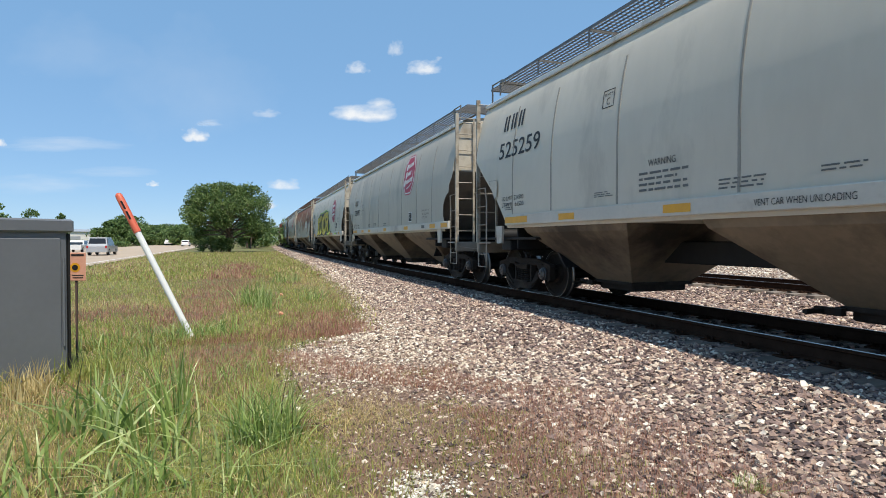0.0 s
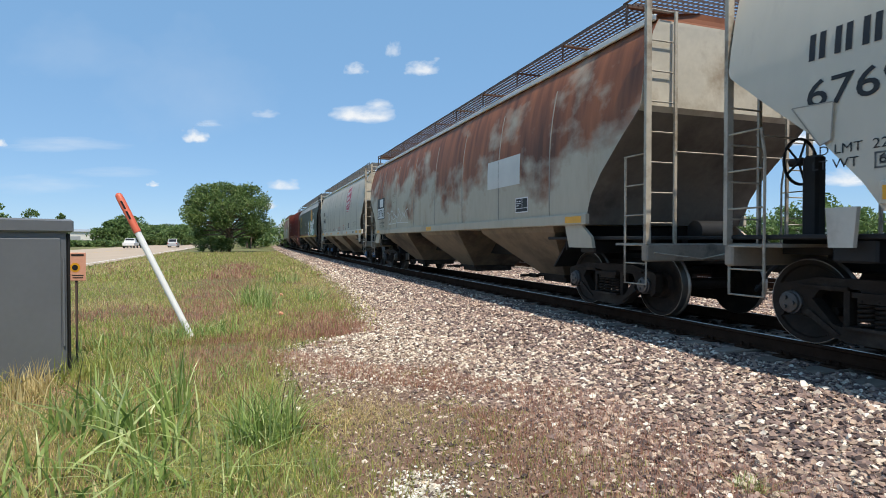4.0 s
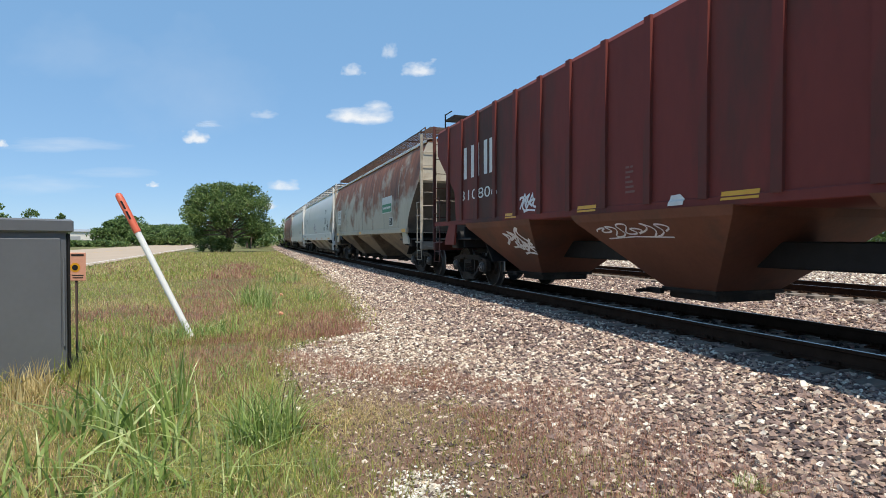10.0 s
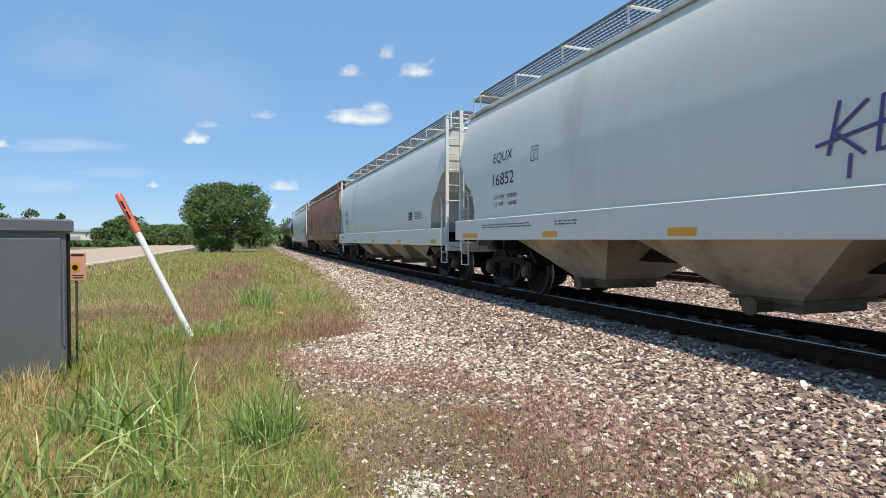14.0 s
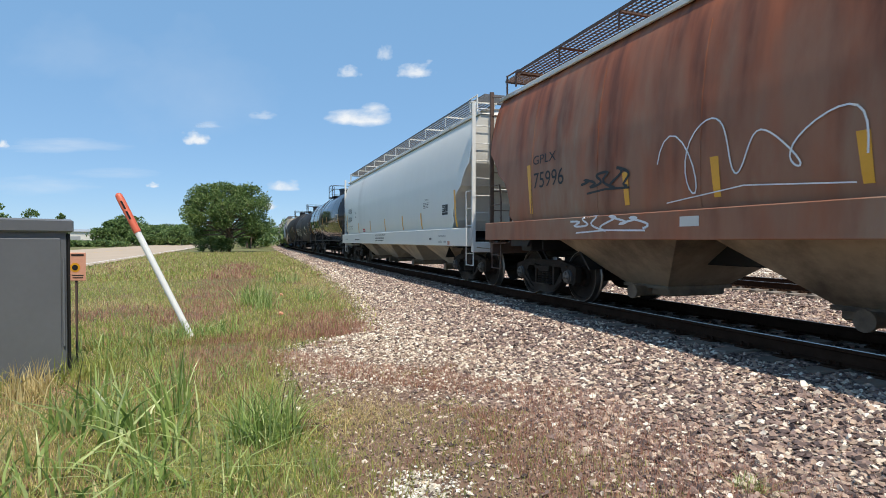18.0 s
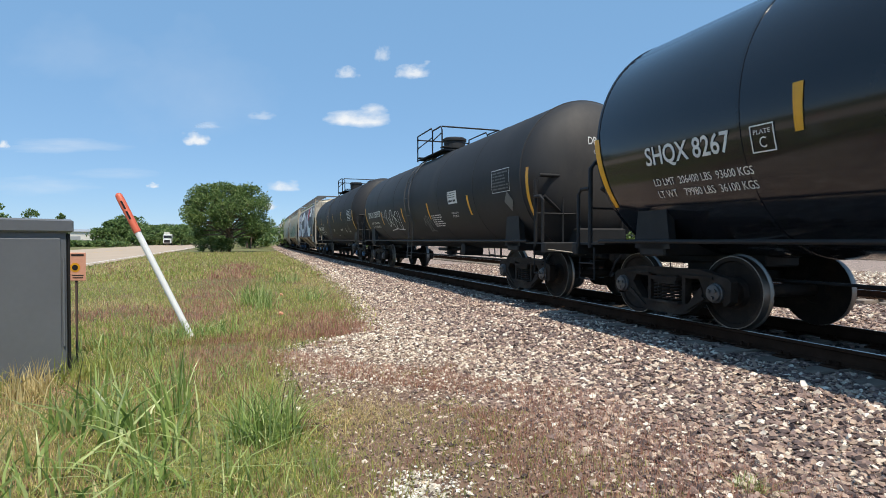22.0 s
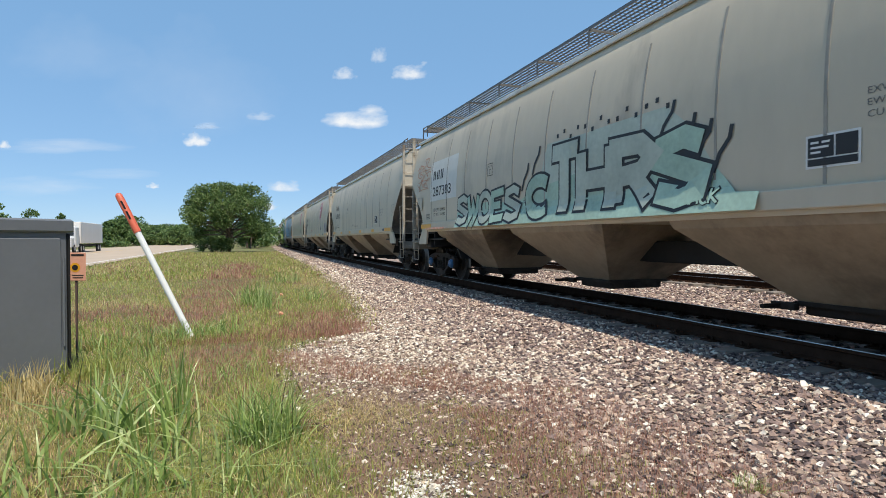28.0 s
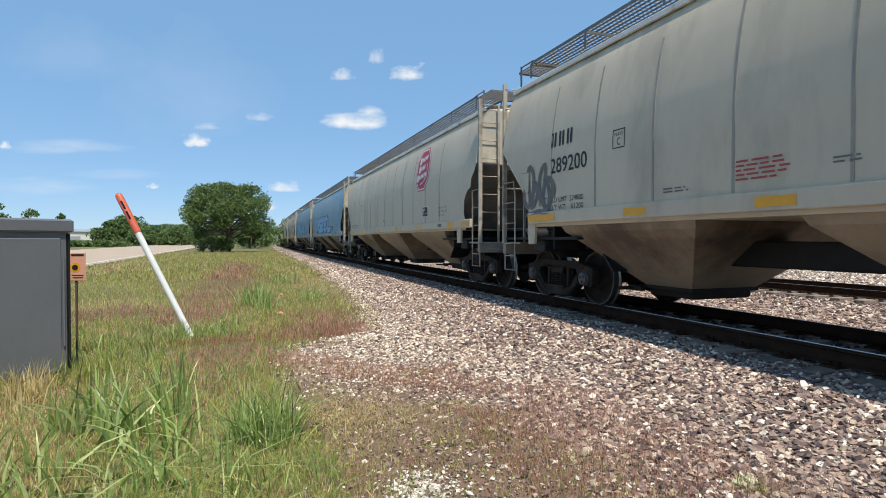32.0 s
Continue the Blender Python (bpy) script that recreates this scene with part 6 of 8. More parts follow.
def add_roof(car, L, paint, iron, z=4.57, step=1.75, inset=0.75, across=0.93, post=None):
    post = post or iron
    part("roof", Kit().loft(body_rings(L, ROOF)).mesh("roof", paint), car)
    part("hatch_cover", Kit().bevel_box((0, 0, 4.38), (0.62, L - 2.2, 0.14), 0.04).mesh("hatch_cover", paint), car)
    for sx in (-1, 1):
        part("eave_strip", Kit().bevel_box((sx * 1.325, 0, 4.14), (0.05, L - 0.2, 0.085), 0.01).mesh("eave_strip", M_EAVE), car, "pale strip along the roof edge")
    length = L - 2 * inset
    for sx in (-1, 1):
        part("running_board", grating_mesh(length, iron), car, "open steel grating walkway", pose(sx * across, 0, z))
    if post.name not in SADDLE:
        k = Kit()
        k.box((0, 0, 0.24), (0.72, 0.05, 0.03))
        k.tube([(-0.36, 0, -0.02), (-0.36, 0, 0.25)], 0.018).tube([(0.3, 0, 0.08), (0.3, 0, 0.25)], 0.018)
        SADDLE[post.name] = k.mesh("walkway_bracket", post)
    n = int(round(length / step))
    for i in range(n + 1):
        for sx in (-1, 1):
            part("walkway_bracket", SADDLE[post.name], car, m=pose(sx * across, -length / 2 + i * length / n, z - 0.27, 0, 0, 0 if sx < 0 else 180))
    for ey in (-1, 1):
        y = ey * (L / 2 - 0.03)
        for sx in (-1, 1):
            k = Kit().tube([(sx * 1.28, y - ey * 0.30, 4.2), (sx * 1.28, y - ey * 0.30, 4.62)], 0.02).tube([(sx * 1.28, y - ey * 0.30, 4.60), (sx * 1.28, y - ey * (inset + 0.05), 4.60)], 0.016)
            part("roof_grab_iron", k.mesh("roof_grab_iron", post), car)
        part("crossover_walk", grating_mesh(2.4, iron), car, "open steel grating walkway across the car's end", pose(0, y - ey * 0.42, z, 0, 0, 90))


def crossover_mesh():
    """Diamond-mesh step panel of the car's end."""
    k = Kit()
    for i in range(9):
        t = -0.20 + i * 0.05
        k.tube([(t, 0, -0.3), (t + 0.03, 0, 0.3)], 0.008, 4).tube([(t + 0.03, 0, -0.3), (t, 0, 0.3)], 0.008, 4)
    for j in range(11):
        k.box((0, 0, -0.3 + j * 0.06), (0.46, 0.012, 0.016))
    k.box((-0.26, 0.01, 0), (0.06, 0.02, 0.66)).box((0.26, 0.01, 0), (0.06, 0.02, 0.66)).box((0, 0.01, -0.36), (0.58, 0.02, 0.08))
    return k.mesh("end_step_panel", M_GRATING)


ME_CROSS = crossover_mesh()


def brake_wheel_mesh(material):
    k = Kit()
    pts = [(0.27 * math.cos(a), 0, 0.27 * math.sin(a)) for a in (2 * math.pi * i / 24 for i in range(25))]
    k.tube(pts, 0.018, 6)
    for i in range(5):
        a = 2 * math.pi * i / 5
        k.tube([(0, 0.02, 0), (0.27 * math.cos(a), 0, 0.27 * math.sin(a))], 0.014, 5)
    k.lathe([(-0.03, 0.05), (0.12, 0.05)], 10, "y")
    return k.mesh("brake_wheel", material, 50)


ME_BRAKEWHEEL = brake_wheel_mesh(M_BLACK)
ME_COUPLER = (Kit().bevel_box((0, -0.30, 0.83), (0.15, 0.75, 0.16), 0.02).bevel_box((0.03, -0.72, 0.83), (0.30, 0.24, 0.26), 0.05)).mesh("coupler", M_TRUCK)
ME_HOSE = Kit().tube([(0.32, -0.25, 0.86), (0.33, -0.42, 0.72), (0.31, -0.58, 0.5), (0.2, -0.72, 0.45), (0.08, -0.8, 0.5)], 0.022, 6).mesh("air_hose", M_HOSE, 50)
ME_CUT = Kit().tube([(-1.45, -0.05, 0.95), (-0.7, -0.12, 0.86), (-0.1, -0.4, 1.02)], 0.012, 5).mesh("uncoupling_lever", M_STEEL)


def add_ends(car, L, iron, deck=1.06, brake_end=1):
    for ey in (-1, 1):
        turn = 0 if ey < 0 else 180
        at = pose(0, ey * L / 2, 0, 0, 0, turn)
        part("coupler", ME_COUPLER, car, "rusty knuckle coupler", at)
        part("air_hose", ME_HOSE, car, "", at)
        part("uncoupling_lever", ME_CUT, car, "", at)
        k = Kit().bevel_box((0, 0.06, deck - 0.11), (3.06, 0.12, 0.24), 0.02).box((0, 0.4, deck), (3.0, 0.6, 0.035)).box((0, 0.9, deck - 0.08), (0.5, 1.7, 0.16))
        part("end_platform", k.mesh("end_platform", iron), car, "", at)
    part("centre_sill", Kit().bevel_box((0, 0, 0.93), (0.62, L - 0.6, 0.34), 0.02).mesh("centre_sill", M_BLACK), car)
    y = brake_end * (L / 2 - 0.12)
    part("brake_wheel", ME_BRAKEWHEEL, car, "spoked black hand-brake wheel", pose(-0.35, y + brake_end * 0.12, 2.05))
    part("brake_stand", Kit().bevel_box((-0.35, y - brake_end * 0.05, 1.55), (0.16, 0.2, 1.1), 0.03).tube([(-0.2, y, 1.1), (-0.2, y, 1.9)], 0.02).mesh("brake_stand", M_BLACK), car)
    part("brake_cylinder", Kit().lathe([(-0.32, 0.08), (-0.3, 0.16), (0.3, 0.16), (0.32, 0.08)], 16, "x", (0.3, -brake_end * (L / 2 - 0.75), 1.26)).mesh("brake_cylinder", M_BLACK, 40), car)


def hopper_bays(car, L, bays, span, top, under, gate, bottom=0.42, half=0.48, w_top=1.54, w_bot=0.6):
    for i in range(bays):
        pitch = 0.268 * L if bays == 3 else span / bays
        w = 0.189 * L if bays == 3 else pitch
        c = pitch * (i + 0.5 - bays / 2)
        r = lambda wx, hy, z: [(-wx, c - hy, z), (wx, c - hy, z), (wx, c + hy, z), (-wx, c + hy, z)]
        bay = part("hopper_bay", Kit().loft([r(w_top, w / 2 - 0.02, top), r(w_top - 0.06, w / 2 - 0.08, top - 0.12), r(w_bot, half, bottom)]).mesh("hopper_bay", under), car, "funnel-shaped discharge bay")
        k = Kit().loft([r(w_bot + 0.03, half + 0.03, bottom), r(w_bot + 0.03, half + 0.03, bottom - 0.05)])
        k.bevel_box((0, c, bottom - 0.10), (1.1, half * 2 - 0.06, 0.12), 0.02)
        if gate == "slide":
            k.tube([(-1.0, c + half + 0.15, bottom - 0.06), (1.0, c + half + 0.15, bottom - 0.06)], 0.03)
            k.box((-0.7, c + half + 0.1, bottom - 0.06), (0.08, 0.3, 0.08))
        else:
            k.tube([(-0.85, c, bottom - 0.1), (0.85, c, bottom - 0.1)], 0.085, 12)
            k.lathe([(-0.87, 0.115), (-0.82, 0.115)], 12, "x", (0, c, bottom - 0.1))
        part("outlet_gate", k.mesh("outlet_gate", M_TRUCK if gate == "slide" else M_UNDER), bay)


def seams(side, L, prof, places, material, z0, z1, w=0.035, t=0.006):
    """Welded plate joints that run up the near side."""
    zs = [p[0] for p in prof if z0 < p[0] < z1]
    zs = [z0] + zs + [z1]
    for d in places:
        k = Kit()
        k.loft([[(-(width_at(prof, z) - 0.01), -L / 2 + d - w / 2, z), (-(width_at(prof, z) + t), -L / 2 + d - w / 2, z), (-(width_at(prof, z) + t), -L / 2 + d + w / 2, z), (-(width_at(prof, z) - 0.01), -L / 2 + d + w / 2, z)] for z in zs])
        part("seam", k.mesh("seam", material), side.car)


def make_hopper(label, L, prof, paint, iron, under, sill, sill_mat, bays=3, truck=1.62, caps="grey", gate="slide", sill_depth=0.08, roof_mat=None, brake_end=1, walk_iron=None, span=None, sill_inset=0.0, walk_across=0.93, plate_mat=None, sill_x=1.60, sill_ends=None, square_plate=False):
    car = tagged(new("covered_hopper_car"), label, "freight car", "cars of the train")
    lead, trail = truck if isinstance(truck, tuple) else (truck, truck)
    truck = (lead + trail) / 2
    ends = sill_ends or (sill_inset, sill_inset)
    shell = Kit().loft(body_rings(L, prof))
    # Lower end sheets get the darker slot, upper ones the pale slot.
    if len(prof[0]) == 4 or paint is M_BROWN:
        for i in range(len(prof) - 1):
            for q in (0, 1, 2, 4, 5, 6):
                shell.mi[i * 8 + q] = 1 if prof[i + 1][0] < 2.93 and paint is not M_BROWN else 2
    part("body", shell.mesh("body", (paint, M_BLACK, M_BLACK) if paint is M_BLACKGREEN else (paint, M_ENDDARK, M_ENDPALE), 25), car)
    add_roof(car, L, roof_mat or paint, walk_iron or M_GRATING, across=walk_across, post=M_WHITEIRON if iron is M_WHITEIRON else None, z=4.57 if walk_across > 0.5 else 4.5)
    for sx in (-1, 1):
        k = Kit().bevel_box((sx * sill_x, (ends[0] - ends[1]) / 2, sum(sill) / 2), (sill_depth, L - 0.12 - ends[0] - ends[1], sill[1] - sill[0]), 0.012)
        part("side_sill", k.mesh("side_sill", sill_mat), car)
        for ey, tk in ((-1, lead), (1, trail)):
            k = Kit().plate([(ey * (L / 2 - tk + q), z) for q, z in ((-0.12, sill[0]), (0.16, sill[0]), (0.13, 1.05), (-0.09, 1.05))], sx * 1.55, sx * 1.60) if square_plate else Kit().plate([(ey * (L / 2 - truck - 0.42), sill[0]), (ey * (L / 2 - truck + 0.05), sill[0]), (ey * (L / 2 - truck + 0.32), 1.16), (ey * (L / 2 - truck + 0.36), 1.0), (ey * (L / 2 - truck - 0.3), 1.0)], sx * 1.55, sx * 1.60)
            part("jacking_plate", k.mesh("jacking_plate", plate_mat or sill_mat), car)
    hopper_bays(car, L, bays, span or (L - 2 * (truck + 0.65)), prof[0][0] + 0.02, under, gate)
    add_ladders(car, L, iron)
    add_ends(car, L, M_ENDIRON if iron is M_STEEL else iron, brake_end=brake_end)
    part("end_step_panel", ME_CROSS, car, "diamond-mesh step panel", pose(0.25, -L / 2 + 0.22, 3.55))
    part("end_step_panel", ME_CROSS, car, "diamond-mesh step panel", pose(-0.25, L / 2 - 0.22, 3.55, 0, 0, 180))
    for y in (-L / 2 + lead, L / 2 - trail):
        add_bogie(car, y, caps)
    for ey in (-1, 1):
        # Black web and plate added to shut out light above the bogies.
        part("end_web", Kit().bevel_box((0, ey * (L / 2 - truck - 0.62), 1.2), (2.9, 0.04, 0.5), 0.01).mesh("end_web", M_BLACK), car)
        part("shear_plate", Kit().bevel_box((0, ey * (L / 2 - 1.35), 1.15), (2.96, 2.6, 0.05), 0.01).mesh("shear_plate", M_BLACK), car)
        for sx in (-0.75, 0.75):
            part("stringer", Kit().box((sx, ey * (L / 2 - 1.3), 1.05), (0.12, 2.3, 0.18)).mesh("stringer", M_BLACK), car)
        part("inner_slope", Kit().plate([(ey * (L / 2 - 2.55), 1.14), (ey * (L / 2 - 2.6), 1.14), (ey * (L / 2 - 3.1), 0.62), (ey * (L / 2 - 3.05), 0.62)], -1.1, 1.1).mesh("inner_slope", M_BLACK), car)
    for y in (-L / 2 + lead, L / 2 - trail):
        part("body_bolster", Kit().bevel_box((0, y, 1.02), (2.9, 0.4, 0.22), 0.02).mesh("body_bolster", M_BLACK), car)
    return car, Side(car, L, lambda z: max(width_at(prof, z), sill_x + sill_depth / 2 if sill[0] - 0.02 < z < sill[1] else 0))


def sill_reflectors(side, places, z0, w=0.46, h=0.105):
    for d in places:
        side.band("reflector", d + w / 2, d - w / 2, z0, z0 + h, M_YELLOW, "yellow reflective strip")


HEAD = ((0, 0.03), (0.02, 0.27), (0.09, 0.545), (0.22, 0.74), (0.4, 0.91), (0.62, 0.988), (0.7, 1.0))      # set-back and share of the radius of a tank head


def make_tank(label, L, paint, truck=1.65, caps="grey", r=1.65, zc=2.54, reservoirs=False):
    car = tagged(new("tank_car"), label, "tank car", "cars of the train")
    l = L / 2 - 0.25
    prof = [(-l + q, r * u) for q, u in HEAD]
    prof = prof + [(-a, q) for a, q in reversed(prof)]
    part("tank", Kit().lathe(prof, 64, "y", (0, 0, zc)).mesh("tank", paint, 40), car)
    for y in (-l + 0.66, -l * 0.62, -l * 0.3, l * 0.3, l * 0.62, l - 0.66):
        part("weld_band", Kit().lathe([(y - 0.02, r), (y - 0.018, r + 0.006), (y + 0.018, r + 0.006), (y + 0.02, r)], 64, "y", (0, 0, zc)).mesh("weld_band", paint, 40), car)
    for ey in (-1, 1):
        at = pose(0, ey * L / 2, 0, 0, 0, 0 if ey < 0 else 180)
        part("coupler", ME_COUPLER, car, "rusty knuckle coupler", at)
        part("air_hose", ME_HOSE, car, "", at)
        part("uncoupling_lever", ME_CUT, car, "", at)
        k = Kit().bevel_box((0, 0.06, 0.98), (3.0, 0.14, 0.2), 0.02).box((0, 0.45, 1.06), (2.9, 0.7, 0.03)).bevel_box((0, 1.3, 0.93), (0.6, 2.6, 0.32), 0.02)
        part("end_platform", k.mesh("end_platform", M_BLACK), car, "", at)
        h = Kit().tube([(-1.44, 0.42, 1.0), (-1.44, 0.42, 2.24), (-1.36, 0.42, 2.34), (1.36, 0.42, 2.34), (1.44, 0.42, 2.24), (1.44, 0.42, 1.0)], 0.036, 8)
        part("end_handrail", h.mesh("end_handrail", M_BLACK, 50), car, "", at)
        part("handrail_post", Kit().tube([(-0.85, 0.42, 1.0), (-0.85, 0.42, 2.34)], 0.02).mesh("handrail_post", M_BLACK), car, "", at)
        part("handrail_post", Kit().tube([(0.5, 0.42, 1.0), (0.5, 0.42, 2.34)], 0.02).mesh("handrail_post", M_BLACK), car, "", at)
        part("middle_rail", Kit().tube([(-1.44, 0.42, 1.62), (1.44, 0.42, 1.62)], 0.018).mesh("middle_rail", M_BLACK), car, "", at)
        part("stub_sill", Kit().bevel_box((0, 0.9, 1.2), (1.1, 1.1, 0.3), 0.03).mesh("stub_sill", M_BLACK), car, "", at)
        for sx in (-1, 1):
            part("corner_handrail", Kit().tube([(sx * 1.46, 0.12, 1.0), (sx * 1.46, 0.12, 1.85), (sx * 1.46, 0.2, 1.93), (sx * 1.46, 0.42, 1.93)], 0.03, 8).mesh("corner_handrail", M_BLACK, 50), car, "", at)
            part("brace", Kit().tube([(sx * 1.25, 0.46, 1.95), (sx * 0.1, 0.6, 1.08)], 0.045).mesh("brace", M_BLACK), car, "", at)
        part("brace", Kit().tube([(-0.85, 0.45, 2.2), (-0.3, 0.5, 1.1)], 0.03).mesh("brace", M_BLACK), car, "", at)
        for sx in (-1, 1):
            k = Kit().plate([(truck - 0.35, 1.0), (truck + 0.35, 1.0), (truck + 0.25, 1.75), (truck - 0.25, 1.75)], sx * 1.18, sx * 1.3)
            part("tank_cradle", k.mesh("tank_cradle", M_BLACK), car, "", at)
            st = Kit().tube([(sx * 1.42, 0.1, 1.0), (sx * 1.42, 0.1, 0.5), (sx * 1.42, 0.5, 0.5), (sx * 1.42, 0.5, 1.0)], 0.016).tube([(sx * 1.42, 0.1, 0.75), (sx * 1.42, 0.5, 0.75)], 0.014)
            part("step", st.mesh("step", M_BLACK), car, "", at)
        part("body_bolster", Kit().bevel_box((0, truck, 1.0), (2.6, 0.5, 0.2), 0.02).mesh("body_bolster", M_BLACK), car, "", at)
    for sx in (-1, 1):
        part("side_rail", Kit().tube([(sx * 1.47, -L / 2 + 0.7, 1.1), (sx * 1.47, L / 2 - 0.7, 1.1)], 0.028, 8).mesh("side_rail", M_BLACK, 50), car, "long handrail along the tank")
        lad = Kit()
        arc = [(sx * (r + 0.07) * math.cos(a), zc + (r + 0.07) * math.sin(a)) for a in (radians(d) for d in range(-28, 72, 10))]
        for o in (-0.24, 0.24):
            lad.tube([(sx * 1.5, 0.45 + o, 0.52)] + [(x, 0.45 + o, z) for x, z in arc], 0.02)
        ladder = part("ladder", lad.mesh("ladder", M_GREYIRON, 50), car)
        rung = rungs(M_GREYIRON)[1]
        for z in (0.62, 0.92, 1.22):
            part("rung", rung, ladder, m=pose(sx * 1.5, 0.45, z))
        for x, z in arc[1::2]:
            part("rung", rung, ladder, m=pose(x, 0.45, z))
    top = zc + r
    part("manway", Kit().lathe([(top - 0.15, 0.36), (top + 0.42, 0.36), (top + 0.43, 0.40), (top + 0.50, 0.40), (top + 0.54, 0.34)], 24, "z", (0, 0.2, 0)).mesh("manway", paint, 40), car, "round valve housing on the tank top")
    plat = part("top_platform", Kit().box((-0.78, 0.0, top - 0.1), (0.34, 2.5, 0.03)).box((0.78, 0.0, top - 0.1), (0.34, 2.5, 0.03)).box((0, -1.2, top - 0.02), (1.9, 0.25, 0.03)).box((0, 1.2, top - 0.02), (1.9, 0.25, 0.03)).mesh("top_platform", M_BLACK), car)
    for sx in (-1, 1):
        for y0, y1 in ((-1.25, -0.35), (-0.35, 1.25)):
            hi = 0.62 if y0 < -1 else 0.72
            part("guard_rail", Kit().tube([(sx * 0.95, y0, top - 0.15), (sx * 0.95, y0, top + hi - 0.12), (sx * 0.95, y0 + 0.12, top + hi), (sx * 0.95, y1, top + hi)] + ([(sx * 0.95, y1, top - 0.15)] if y1 > 0 else []), 0.024, 8).tube([(sx * 0.95, y0, top + 0.42), (sx * 0.95, y1, top + 0.3)], 0.018, 6).mesh("guard_rail", M_BLACK, 50), plat)
    for ey in (-1.25, 1.25):
        part("guard_rail", Kit().tube([(-0.95, ey, top + 0.6), (0.95, ey, top + 0.6)], 0.024, 8).mesh("guard_rail", M_BLACK, 50), plat)
    part("bottom_outlet", Kit().lathe([(0.62, 0.1), (0.64, 0.16), (0.95, 0.18)], 14, "z", (0, 0.4, 0)).bevel_box((0, 0.4, 0.82), (0.7, 0.9, 0.1), 0.03).mesh("bottom_outlet", M_BLACK), car)
    for y in (-2.9, -1.5, 1.9, 3.3):
        part("pipe_bracket", Kit().tube([(0.9, y, 0.95), (0.9, y, 0.56)], 0.03).mesh("pipe_bracket", M_BLACK), car)
    part("underside_pipe", Kit().tube([(0.9, -3.4, 0.62), (0.9, 3.6, 0.62)], 0.03).mesh("underside_pipe", M_BLACK), car)
    for y, n, q in ((-L / 2 + 3.8, 0.5, 0.2), (-L / 2 + 2.9, 0.22, 0.14)) if reservoirs else ():
        part("air_reservoir", Kit().lathe([(-n, 0.06), (-n + 0.05, q * 0.85), (-n + 0.12, q), (n - 0.12, q), (n - 0.05, q * 0.85), (n, 0.06)], 16, "y", (-0.85, y, 0.76)).mesh("air_reservoir", M_BLACK, 40), car)
        for o in (-n * 0.6, n * 0.6):
            part("hanger", Kit().box((-0.85, y + o, 1.0), (0.05, 0.06, 0.4)).mesh("hanger", M_BLACK), car)
    part("brake_rod", Kit().tube([(-0.3, -L / 2 + 2.2, 0.62), (-0.3, L / 2 - 2.2, 0.62)], 0.02).mesh("brake_rod", M_BLACK), car)
    part("brake_cylinder", Kit().lathe([(-0.3, 0.1), (-0.28, 0.17), (0.28, 0.17), (0.3, 0.1)], 16, "x", (-0.4, -2.3, 0.85)).mesh("brake_cylinder", M_BLACK, 40), car)
    for y in (-L / 2 + truck, L / 2 - truck):
        add_bogie(car, y, caps)
    return car, Side(car, L, lambda z: math.sqrt(max(0.04, r * r - (z - zc) ** 2)), 0.008)


def over_sill(side, top=1.615, ramp=0.16):
    """The same side for paint that runs on from the panels over the sill's upper edge."""
    lip = side.width(top - 0.01)
    return Side(side.car, side.L, lambda z: max(side.width(z), lip - 0.05 * (z - top) / ramp if top - 0.3 < z < top + ramp else 0), side.lift)


def slash(side, d, z0, z1, w=0.12, lean=0.06):
    """Upright yellow reflector."""
    side.shape("reflector", [[(d + lean, z1), (d + lean - w, z1), (d - w * 0.8, z0), (d, z0)]] if z1 - z0 < 0.7 else [[(d + lean, (z0 + z1) / 2), (d + lean - w, (z0 + z1) / 2), (d - w * 0.8, z0), (d, z0)], [(d + 2 * lean, z1), (d + 2 * lean - w, z1), (d + lean - w, (z0 + z1) / 2), (d + lean, (z0 + z1) / 2)]], M_YELLOW, "yellow reflective strip")


CARS = []               # (car, place of its middle along the train, half its truck spacing)


def at_train(car, f, r, truck):
    CARS.append((car, (f + r) / 2, (r - f) / 2 - truck))


